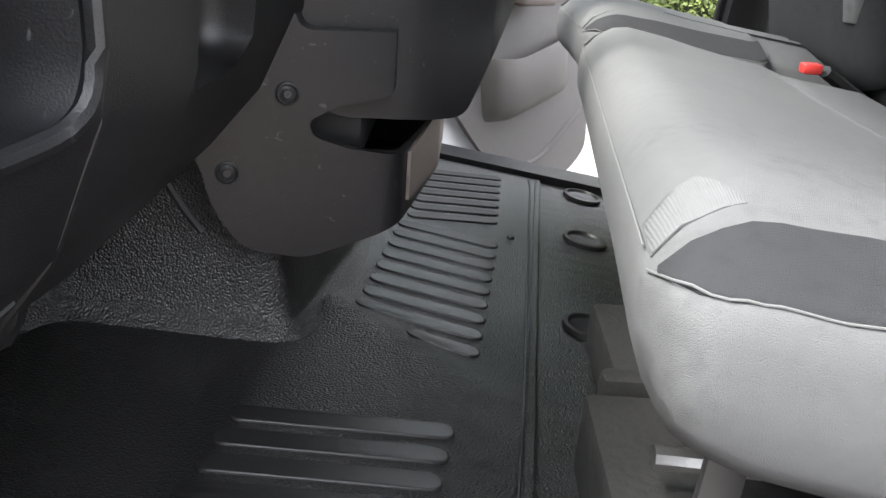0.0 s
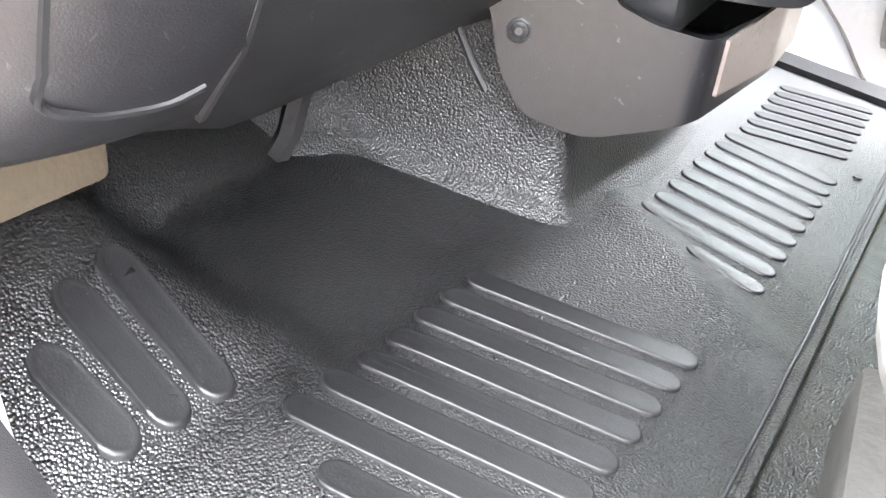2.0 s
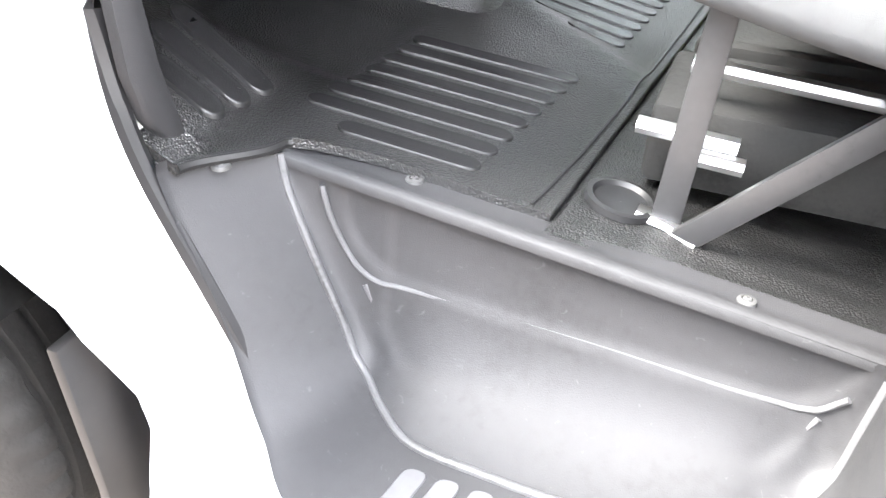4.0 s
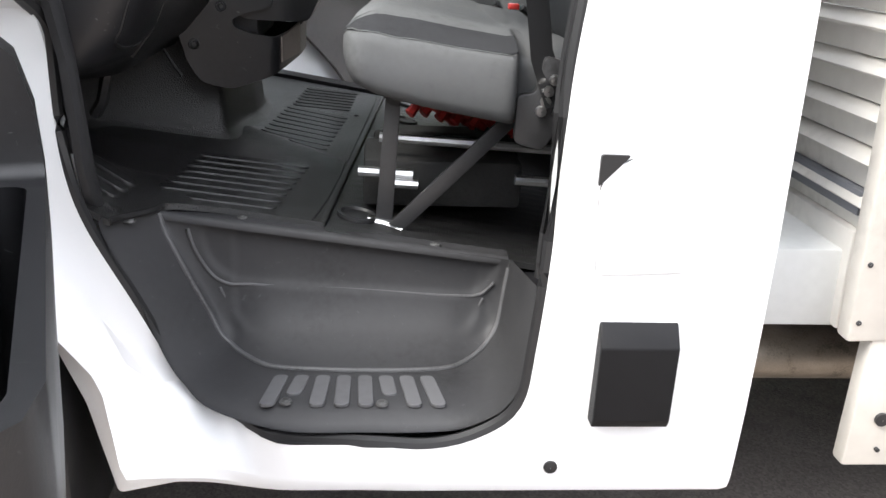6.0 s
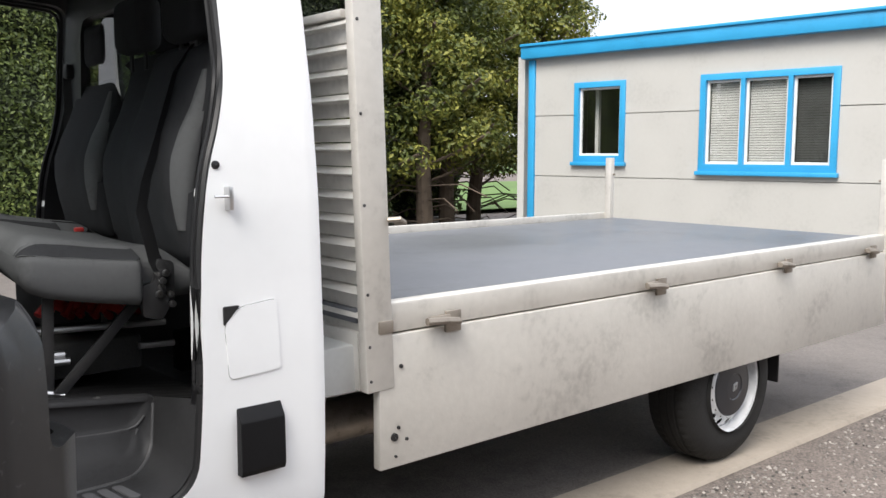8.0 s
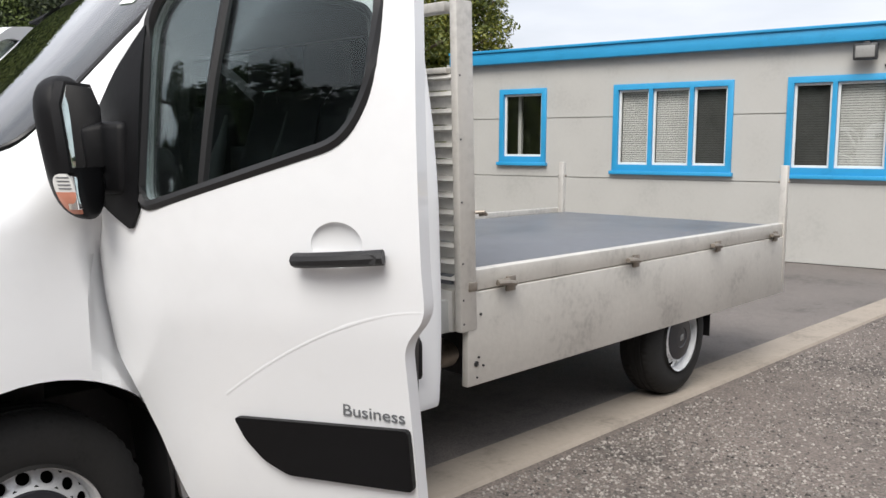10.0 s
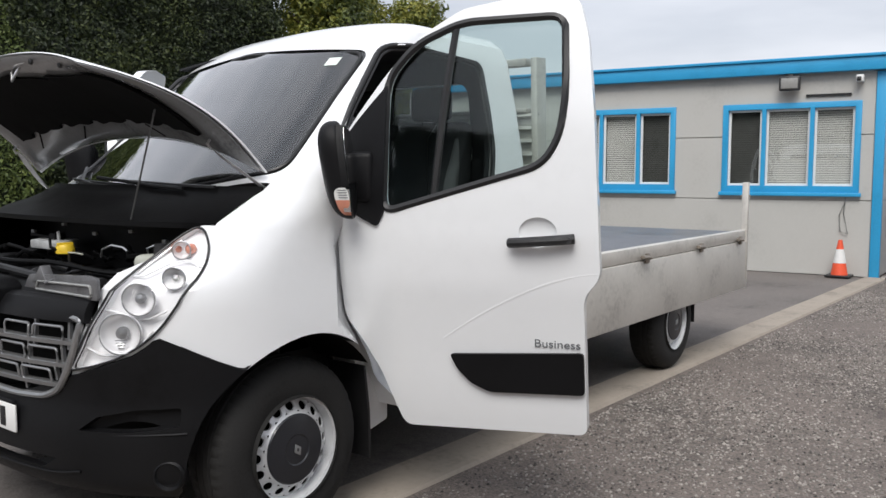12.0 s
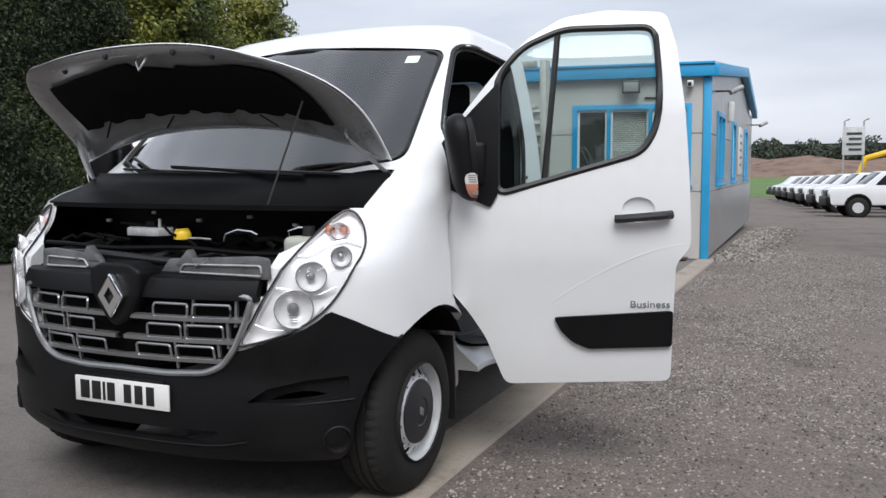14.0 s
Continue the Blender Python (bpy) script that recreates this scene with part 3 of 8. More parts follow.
rows = []
for t in np.linspace(0, 1, 25):
    row = []
    for q in np.linspace(-1, 1, 65):
        y = 1.0 + q * (0.868 - 0.040 * t)
        low = 1.303 + 0.088 * abs(q) ** 2.2
        row.append(on_screen(y, low + (1.980 - 0.058 * abs(q) ** 2 - low) * t, -0.012))
    rows.append(row)
ws = slab(rows, (0.006, 0, 0))
pane = part("windscreen", ws, SCREEN, truck, "tinted laminated windscreen", angle=60)
pane.visible_shadow = False


edge = rounded([(0.165, 1.41), (0.50, 1.347), (1.0, 1.327), (1.50, 1.347), (1.835, 1.41), (1.800, 1.902), (1.0, 1.960), (0.200, 1.902)], 0.05)
part("screen_border", tube([on_screen(y, z, -0.004) for y, z in edge], 0.008, 6, closed=True), RUBBER, pane, "black windscreen border")
part("sticker", slab([[on_screen(y, z, -0.006) for y in (0.285, 0.315, 0.345)] for z in (1.848, 1.866, 1.884)], (0.002, 0, 0)), PAPER, pane, "small white sticker")
rp = part("rear_window", box((1.485, 0.29, 1.41), (1.491, 1.71, 1.87)), GLASS, truck)
rp.visible_shadow = False

# Scuttle with wipers
rows = []
for k in range(7):
    t = k / 5
    z = 1.22 + 0.105 * t + 0.015 * math.sin(2.6 * t)
    rows.append([Vector((min(-0.02 - 0.20 * math.sin(math.pi * (y - 0.18) / 1.64) - 0.015 + 0.055 * t - 0.12 * max(0.0, 1 - t), on_screen(y, z, 0.010).x), y, z)) for y in np.linspace(0.18, 1.82, 33)])
part("scuttle_panel", slab(rows, -0.02), ENGINE, truck, "black plastic scuttle below the windscreen")
for ya, yb, zb in ((0.62, 1.30, 1.375), (1.15, 1.68, 1.42)):
    arm = [on_screen(ya - 0.1, 1.335, 0.03), on_screen(ya + 0.1, 1.345, 0.035), on_screen((ya + yb) / 2, 1.36, 0.04), on_screen(yb, zb, 0.03)]
    w = part("wiper", tube(arm, 0.008, 6), RUBBER, truck, "black windscreen wiper")
    part("blade", tube([on_screen(y, 1.35 + 0.03 * (y - ya), 0.016) for y in np.linspace(ya - 0.25, yb, 8)], 0.007, 5), RUBBER, w)

# Front bumper
ang = list(np.linspace(9, 171, 91))
BUMPER_TOP = [(0.03, 0.712), (0.088, 0.765), (0.142, 0.807), (0.209, 0.846), (0.251, 0.802), (0.321, 0.758), (0.415, 0.727), (0.500, 0.700), (0.530, 0.672), (0.563, 0.632), (0.634, 0.602), (0.78, 0.592), (1.0, 0.600)]


def bumper_top(a):
    y = nose(a, 0.70).y
    return lerp(BUMPER_TOP, min(y, 2 - y))[0]


def bumper_point(a, t, inner):
    zt = bumper_top(a)
    z = 0.272 + (zt - 0.272) * t
    mid = math.sin(radians(a)) ** 2
    out = 0.010 + 0.026 * math.exp(-((z - 0.47) / 0.13) ** 2) * (0.25 + 0.75 * mid) - 0.05 * max(0, (0.34 - z) / 0.08) ** 2 - inner
    p = nose(a, max(z, 0.60), out)
    return (p.x, p.y, z)


ts = np.linspace(0, 1, 19)
rings = [[bumper_point(a, t, 0) for a in ang] + [bumper_point(a, t, 0.035) for a in reversed(ang)] for t in ts]
bump = loft(rings, wrap=True, caps=True)


def sunk(outline, depth):
    """A cutter that sinks an outline of the bumper (y, z) by an even depth."""
    rings_ = []
    for o in (0.09, 0.02, -depth):
        ring_ = []
        for y, z in outline:
            xf_, xs_, w_, n_ = lerp(LEVELS, 0.60)
            k_ = min(0.999, abs(y - 1) / w_)
            bulge = 0.010 + 0.026 * math.exp(-((z - 0.47) / 0.13) ** 2) * 0.8
            ring_.append(Vector((xs_ - (xs_ - xf_ + bulge + o) * (1 - k_ ** n_) ** (1 / n_), y, z)))
        rings_.append(ring_)
    return loft(rings_, wrap=True, caps=True)


slot = sunk(rounded([(0.66, 0.350), (1.34, 0.350), (1.42, 0.395), (0.58, 0.395)], 0.014), 0.022)
FOG = rounded([(0.475, 0.508), (0.30, 0.512), (0.150, 0.535), (0.150, 0.600), (0.28, 0.590), (0.405, 0.560)], 0.012)
fogs = [sunk([(y if s == 0 else 2 - y, z) for y, z in FOG], 0.024) for s in (0, 1)]
bump = carve(bump, [slot, *fogs, *[spun([(0.452, y0), (0.452, y1)], 56, m=Matrix.Translation((-0.004, 0, 0.358)), caps=True) for y0, y1 in ((-0.3, 0.42), (1.58, 2.3))]])
bumper = part("front_bumper", bump, BUMPER, truck, "black grained plastic front bumper")
for s in (0, 1):
    lip_line = []
    for k in range(15):
        a_ = 36 + 24 * k / 14
        p = nose(a_ if s == 0 else 180 - a_, 0.60, 0.022)
        lip_line.append((p.x, p.y, 0.512 - 0.014 * k / 14))
    part("fog_lip", tube(lip_line, 0.007, 6, flat=0.6), BUMPER, bumper, "thin bumper lip below the slot")
    p = nose(41 if s == 0 else 139, 0.60, 0.02)
    ring = Matrix.Translation((p.x, p.y, 0.362)) @ Matrix.Rotation(radians(36 if s == 0 else -36), 4, "Z")
    part("fog_lamp_blank", spun([(0.001, 0.010), (0.040, 0.006), (0.048, -0.006), (0.056, 0.0), (0.06, 0.03)], 28, axis="x", m=ring), BUMPER, bumper, "round black fog lamp blank")
part("lower_lip", tube([bumper_point(a, 0.20, 0.0) for a in np.linspace(64, 116, 30)], 0.007, 8, flat=0.7), BUMPER, bumper)

# Number plate: white, with plain bars in place of its characters
plate = part("number_plate", box((-0.724, 0.768, 0.462), (-0.716, 1.232, 0.562), 0.003, 2), PLATE, bumper, "white front number plate")
for k, (y, w) in enumerate(((1.180, 0.046), (1.122, 0.044), (1.083, 0.012), (1.048, 0.038), (0.966, 0.036), (0.912, 0.038), (0.856, 0.038))):
    part("bar", box((-0.7265, y - w / 2, 0.476), (-0.7235, y + w / 2, 0.548), 0.001), INK, plate)
part("plate_mount", box((-0.718, 0.80, 0.452), (-0.66, 1.20, 0.575), 0.008), BUMPER, bumper)

# Grille: frame, bars and badge
frame_ring = rounded([(0.442, 0.900), (0.469, 0.802), (0.513, 0.705), (0.563, 0.642), (0.634, 0.612), (0.80, 0.602), (1.0, 0.606), (1.20, 0.602), (1.366, 0.612), (1.437, 0.642), (1.487, 0.705), (1.531, 0.802), (1.558, 0.900), (1.0, 0.93)], 0.03)


def face(y, z, out=0.0):
    xf, xs, w, n = lerp(LEVELS, z)
    k = min(0.999, abs(y - 1.0) / w)
    return Vector((xs - (xs - xf + out) * (1 - k ** n) ** (1 / n), y, z))


grille = part("grille", tube([face(y, z, 0.018) for y, z in frame_ring], 0.013, 8, closed=True), GRILLEGREY, truck, "black grille with satin silver bars")
rows = [[face(y, z, -0.045) for y in np.linspace(0.44, 1.56, 33)] for z in (0.60, 0.70, 0.82, 0.945)]
part("mesh_backing", slab(rows, (0.01, 0, 0)), UNDER, grille, "black grille backing")
# three ribbons of open silver frames on each side of the badge
for row, (zb, zt, near, far) in enumerate(((0.818, 0.868, 0.150, 0.500), (0.737, 0.790, 0.120, 0.470), (0.662, 0.712, 0.065, 0.430))):
    for sd in (-1, 1):
        cells = 2
        wide = (far - near - 0.012) / cells
        rows = [[face(1 + sd * u, z_, o) for u in np.linspace(near - 0.10, far + 0.03, 16)] for z_, o in ((zb - 0.016, 0.002), (zb - 0.012, 0.018), (zb + 0.002, 0.020), (zb + 0.006, 0.004))]
        part("grille_bar", slab(rows, (0.014, 0, 0)), GRILLEGREY, grille, "dark silver grille bar", angle=25)
        for c in range(cells):
            a_, b_ = near + c * wide + 0.012, near + (c + 1) * wide - 0.010
            hoop_ = [face(1 + sd * (u - 0.08 * (z_ - zb)), z_, 0.014) for u, z_ in rounded([(a_, zb), (b_, zb), (b_ + 0.004, zt), (a_ + 0.004, zt)], 0.012, 3)]
            part("grille_frame", tube(hoop_, 0.0048, 6, closed=True), GRILLEGREY, grille, "thin silver frame of a grille opening")
            part("upright", slab([[face(1 + sd * (b_ + 0.012 + k * 0.010), z_, 0.006) for k in (-0.5, 0.5)] for z_ in (zb - 0.055 if row == 2 else zb - 0.03, zt + 0.022)], (0.012, 0, 0)), GRILLEGREY, grille)
rows = [[face(y, z, o + 0.006 * math.sin(math.pi * t)) for y in np.linspace(0.425, 1.575, 41)] for t, z, o in ((0, 0.884, 0.012), (0.12, 0.888, 0.024), (0.5, 0.92, 0.026), (0.85, 0.957, 0.018), (1, 0.966, 0.0))]
part("grille_top_bar", slab(rows, (0.03, 0, 0)), BUMPER, grille, "black upper grille bar")
mount = prism(rounded([(0.875, 0.985), (0.93, 1.012), (1.07, 1.012), (1.125, 0.985), (1.118, 0.90), (1.05, 0.80), (1.0, 0.768), (0.95, 0.80), (0.882, 0.90)], 0.02), "x", -0.738, -0.62, 0.014, 3)
part("badge_mount", mount, BUMPER, grille, "black shield behind the badge")
badge = prism([(1.0, 0.978), (0.938, 0.892), (1.0, 0.806), (1.062, 0.892)], "x", -0.765, -0.735, 0.008)
badge = carve(badge, [prism([(1.0, 0.926), (0.975, 0.892), (1.0, 0.858), (1.025, 0.892)], "x", -0.9, -0.7)])
part("badge", badge, CHROME, grille, "chrome diamond-shaped badge", angle=20)

# Headlamps
for s in (0, 1):
    def wrap(y, z, out, s=s):
        p = face(y, z, out)
        return Vector((p.x, p.y if s == 0 else 2 - p.y, p.z))
    rim_pts = [wrap(y, z, 0.012) for y, z in HL]
    cy, cz = 0.265, 0.96
    rings = [[wrap(cy + (y - cy) * k, cz + (z - cz) * k, 0.012 + 0.022 * (1 - k * k)) for y, z in HL] for k in (1.0, 0.8, 0.55, 0.3, 0.05)]
    lens = loft(rings, wrap=True)
    lamp = part("headlamp", loft([[wrap(cy + (y - cy) * k, cz + (z - cz) * k, d) for y, z in HL] for k, d in ((1.0, 0.010), (0.97, -0.030), (0.7, -0.045), (0.4, -0.05), (0.02, -0.05))], wrap=True), LAMPBOWL, truck, "clear headlamp with chrome reflectors")
    cover = part("lens_cover", lens, LENS, lamp, "clear headlamp lens")
    cover.visible_shadow = False
    part("surround", tube(rim_pts, 0.0045, 6, closed=True), RUBBER, lamp)
    for name, y, z, r, mt in (("main_reflector", 0.322, 0.855, 0.066, LAMPCHROME), ("dip_reflector", 0.272, 0.972, 0.052, LAMPCHROME), ("side_reflector", 0.197, 1.040, 0.036, LAMPCHROME), ("indicator", 0.248, 1.128, 0.030, LAMPCHROME)):
        p = wrap(y, z, -0.022)
        m = Matrix.Translation(p) @ Matrix.Rotation(radians(38 if s == 0 else -38), 4, "Z")
        rf = part(name, spun([(r * 1.10, -0.020), (r * 1.04, -0.029), (r, -0.028), (r * 0.95, -0.016), (r * 0.74, -0.002), (r * 0.4, 0.008), (r * 0.14, 0.010)], 32, axis="x", m=m), mt, lamp)
        part("reflector_rim", tube([m @ Vector((-0.029, r * 1.06 * math.cos(q), r * 1.06 * math.sin(q))) for q in np.linspace(0, 2 * math.pi, 32, endpoint=False)], 0.0026, 5, closed=True), SATIN, rf)
        if name != "indicator":
            part("bulb_shield", spun([(0.001, -0.020), (r * 0.30, -0.016), (r * 0.34, -0.002), (r * 0.26, 0.03)], 16, axis="x", m=m), SATIN, rf, "silver bulb shield")
        if name == "main_reflector":
            for k in range(4):
                w_ = r * (0.62 - 0.10 * k)
                part("lens_rib", tube([m @ Vector((-0.020, -w_ * 0.5, -r * 0.35 - 0.009 * k)), m @ Vector((-0.020, w_ * 0.5, -r * 0.35 - 0.009 * k))], 0.0018, 5), SATIN, rf)
    for y in (0.275, 0.222):
        m = Matrix.Translation(wrap(y, 1.131, -0.018)) @ Matrix.Rotation(radians(38 if s == 0 else -38), 4, "Z")
        part("indicator_bulb", spun([(0.001, -0.020), (0.012, -0.016), (0.019, -0.004), (0.019, 0.01)], 18, axis="x", m=m), AMBER, lamp, "amber indicator bulb")
    # moulded ledges inside the lamp
    for pts_ in ([(0.46, 0.80), (0.40, 0.775), (0.33, 0.772), (0.26, 0.815), (0.225, 0.862)], [(0.395, 0.93), (0.345, 0.925), (0.30, 0.905), (0.235, 0.905), (0.19, 0.93)], [(0.345, 1.04), (0.30, 1.045), (0.25, 1.085), (0.20, 1.095), (0.145, 1.075)], [(0.47, 0.765), (0.425, 0.85), (0.385, 0.94), (0.352, 1.02), (0.318, 1.095), (0.275, 1.16)]):
        part("lamp_ledge", tube([wrap(y, z, -0.014) for y, z in pts_], 0.0042, 6), LAMPCHROME, lamp)

# Bonnet, propped open
PIVOT, RAISED = Vector((-0.03, 1.0, 1.335)), radians(69.5)


def bonnet_point(u, v, out=0.0):
    """u: across, -1 left to 1 right; v: from the hinge line (0) to the front edge (1). The closed bonnet, turned up about its hinges."""
    w = 0.82 - 0.03 * v - 0.26 * v ** 4.5
    q = abs(u)
    xc, zc = -0.235 - 0.46 * v, 1.375 - 0.39 * v + 0.045 * math.sin(math.pi * v)
    xe, ze = -0.09 - 0.55 * v, 1.345 - 0.40 * v + 0.055 * math.sin(math.pi * v)
    dx = xc + (xe - xc) * q ** 2.2 - PIVOT.x
    dz = zc + (ze - zc) * q ** 2.6 + out - PIVOT.z
    c, sn = math.cos(RAISED), math.sin(RAISED)
    return Vector((PIVOT.x + dx * c + dz * sn, 1.0 + u * w, PIVOT.z - dx * sn + dz * c))


us, vs = np.linspace(-1, 1, 41), np.linspace(0, 1, 19)
outer = [[bonnet_point(u, v) for u in us] for v in vs]
bonnet = part("bonnet", slab(outer, (0.007, 0, 0.004)), PAINT, truck, "white bonnet propped open")
# inner frame: a pressed sheet, deeper in the middle, with a raised rim all round
rows = []
for v in np.linspace(0.015, 0.985, 25):
    row = []
    for u in np.linspace(-0.985, 0.985, 49):
        edge_ = min((1 - abs(u)) / 0.10, v / 0.10, (1 - v) / 0.09, 1.0)
        row.append(bonnet_point(u, v, -0.008 - 0.030 * smooth_step(edge_)))
    rows.append(row)
part("inner_frame", slab(rows, (-0.003, 0, -0.001)), INNERPAINT, bonnet, "grey glossy inner bonnet frame")
rows = []
for k in range(13):
    row = []
    for u in np.linspace(-0.80, 0.78, 80):
        front_ = 0.80 + 0.035 * math.sin(u * 7 + 0.6) - 0.05 * smooth_step((abs(u) - 0.55) / 0.25) + (-0.05 if -0.16 < u < 0.14 else 0.0)
        rear_ = 0.235 + 0.03 * abs(u) + (0.030 if math.sin(u * 21 + 1.0) > 0.72 else 0.0) + 0.008 * math.sin(u * 43)
        row.append(bonnet_point(u, rear_ + (front_ - rear_) * k / 12, -0.046 - 0.006 * math.sin(math.pi * k / 12)))
    rows.append(row)
part("insulation_pad", slab(rows, (-0.012, 0, -0.006)), UNDER, bonnet, "black bonnet insulation pad with notched edge")
hk = bonnet_point(0.0, 0.86, -0.04)
part("catch", tube([hk + Vector((0.0, 0.022, 0.012)), hk + Vector((-0.02, 0.020, -0.012)), hk + Vector((-0.03, 0.0, -0.045)), hk + Vector((-0.02, -0.018, -0.012)), hk + Vector((-0.005, -0.022, 0.014)), hk + Vector((-0.005, -0.04, 0.016))], 0.0055, 6), STEEL, bonnet, "steel bonnet catch")
part("prop_rod", tube([(-0.366, 0.568, 1.20), (-0.366, 0.541, 1.265), (-0.364, 0.392, 1.620)], 0.004, 6), SCREW, bonnet, "thin dark prop rod")
for u, v in ((-0.55, 0.90), (0.62, 0.86), (0.25, 0.93), (-0.30, 0.93), (0.75, 0.70)):
    part("rubber_stop", spun([(0.001, -0.006), (0.010, -0.004), (0.012, 0.004)], 12, axis="x", m=Matrix.Translation(bonnet_point(u, v, -0.044))), RUBBER, bonnet)
for u0, u1, v0, v1 in ((-0.42, -0.35, 0.10, 0.22), (0.30, 0.20, 0.09, 0.21), (0.72, 0.60, 0.14, 0.30)):
    part("frame_rib", tube([bonnet_point(u0 + (u1 - u0) * t, v0 + (v1 - v0) * t, -0.041) for t in np.linspace(0, 1, 6)], 0.004, 6), UNDER, bonnet)
for s in (-1, 1):
    yo = 0.176 if s < 0 else 1.824
    arm = [(-0.022, yo, 1.322), (-0.060, yo + 0.022 * -s, 1.352), (-0.125, yo + 0.062 * -s, 1.410), (-0.189, yo + 0.110 * -s, 1.472)]
    rows = [[Vector(p) + Vector((0.022 * w_, 0.0, -0.019 * w_)) for w_ in (-1, 0, 1)] for p in arm]
    hg = part("hinge", slab(rows, (0.004, 0.010 * -s, 0.004)), PAINT, bonnet, "white painted bonnet hinge arm")
    e_ = Vector(arm[-1])
    part("hinge_bolt", tube([e_ + Vector((-0.02, 0, 0.01)), e_ + Vector((-0.03, 0.005, 0.03)), e_ + Vector((-0.015, 0.01, 0.045))], 0.006, 6), STEEL, hg)

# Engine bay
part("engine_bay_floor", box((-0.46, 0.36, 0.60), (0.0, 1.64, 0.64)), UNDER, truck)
slam = [[face(y, z, -0.015 - 0.10 * t) for y in np.linspace(0.45, 1.55, 27)] for t, z in ((0, 0.962), (0.5, 0.985), (1, 0.99))]
part("slam_panel", slab(slam, -0.02), ENGINE, truck, "black slam panel")
for s in (-1, 1):
    a_, b_ = (0.11, 0.615) if s < 0 else (0.145, 0.50)
    tray = prism(rounded([(1 + s * a_, 0.962), (1 + s * b_, 0.962), (1 + s * (b_ - 0.005), 1.040), (1 + s * (b_ - 0.06), 1.046), (1 + s * (a_ + 0.05), 1.024)], 0.012), "x", -0.615, -0.598, 0.004)
    duct = part("radiator_duct", tray, DUCT, truck, "grey pressed air duct panel")
    part("duct_lip", tube([(-0.618, 1 + s * u, z) for u, z in rounded([(a_ + 0.10, 0.974), (b_ - 0.03, 0.974), (b_ - 0.035, 1.012), (a_ + 0.12, 1.004)], 0.012, 3)], 0.005, 6, closed=True), ENGGREY, duct)
    part("bracket", prism([(1 + s * 0.19, 1.0), (1 + s * 0.29, 1.0), (1 + s * 0.25, 1.062)], "x", -0.620, -0.58, 0.004), DUCT, truck, "grey pressed bracket")
    part("bracket_web", tube([(-0.622, 1 + s * 0.29, 1.0), (-0.61, 1 + s * 0.34, 1.02), (-0.60, 1 + s * 0.40, 1.005)], 0.006, 6), DUCT, truck)
part("engine_cover", box((-0.46, 0.50, 0.85), (-0.12, 1.35, 1.00), 0.04, 3), ENGINE, truck, "black plastic engine cover")
part("battery_box", box((-0.40, 0.28, 0.82), (-0.18, 0.50, 1.06), 0.02), ENGINE, truck)
part("fluid_reservoir", box((-0.44, 0.33, 1.01), (-0.34, 0.45, 1.105), 0.025, 3), RESERVOIR, truck, "translucent white fluid reservoir")
part("reservoir_cap", spun([(0.001, 1.145), (0.024, 1.143), (0.027, 1.105)], 16, axis="z", m=Matrix.Translation((-0.37, 0.37, 0))), RUBBER, truck, "black ribbed reservoir cap")
cu = part("control_unit", prism(rounded([(-0.40, 1.09), (-0.33, 1.06), (-0.25, 1.12), (-0.25, 1.27), (-0.32, 1.31), (-0.40, 1.25)], 0.012, 3), "z", 1.085, 1.118, 0.004), CASTGREY, truck, "grey cast control unit")
part("unit_cap", box((-0.345, 1.15, 1.118), (-0.295, 1.20, 1.145), 0.006), ENGINE, cu)
part("unit_tip", tube([(-0.34, 1.125, 1.118), (-0.345, 1.120, 1.155)], 0.007, 8), CASTGREY, cu)
part("dipstick", tube([(-0.43, 0.79, 1.085), (-0.42, 0.86, 1.086), (-0.42, 0.93, 1.084)], 0.004, 6), RESERVOIR, truck, "thin pale rod")
part("bracket_hoop", tube([(-0.36, 0.78, 1.07), (-0.36, 0.77, 1.10), (-0.35, 0.72, 1.118), (-0.34, 0.66, 1.112), (-0.34, 0.63, 1.10)], 0.0045, 6), STEEL, truck, "bent steel hoop")
part("wire_loop", tube([(-0.36, 0.46, 1.07), (-0.36, 0.47, 1.12), (-0.35, 0.43, 1.135), (-0.34, 0.40, 1.135)], 0.004, 6), STEEL, truck)
part("cross_pipe", tube([(-0.50, y, 1.048 + 0.006 * math.sin(y * 9)) for y in np.linspace(0.42, 1.60, 22)], 0.010, 8), ENGINE, truck, "black cross pipe")
part("front_hose", tube([(-0.545, y, 1.012 + 0.010 * math.sin(y * 6)) for y in np.linspace(0.46, 1.50, 20)], 0.016, 8), RUBBER, truck, "black hose behind the slam panel")
cap = part("oil_filler_cap", spun([(0.001, 0.024), (0.030, 0.022), (0.036, 0.012), (0.036, -0.012)], 10, axis="z", m=Matrix.Translation((-0.414, 0.944, 1.092))), YELLOW, truck, "yellow oil filler cap")
part("cap_grip", box((-0.446, 0.936, 1.112), (-0.382, 0.952, 1.122), 0.003), YELLOW, cap)
part("bulkhead", slab([[Vector((-0.13 - 0.10 * math.sin(math.pi * (y - 0.18) / 1.64) + 0.02, y, z)) for y in np.linspace(0.20, 1.80, 25)] for z in (0.80, 1.0, 1.21)], (0.01, 0, 0)), ENGINE, truck, "black engine bay bulkhead")
for k, (y, z) in enumerate(((0.50, 1.13), (0.72, 1.16), (0.98, 1.14), (1.22, 1.17), (1.48, 1.13))):
    part("clip", box((-0.27, y - 0.012, z), (-0.255, y + 0.012, z + 0.014), 0.002), CASTGREY, truck)
random.seed(4)
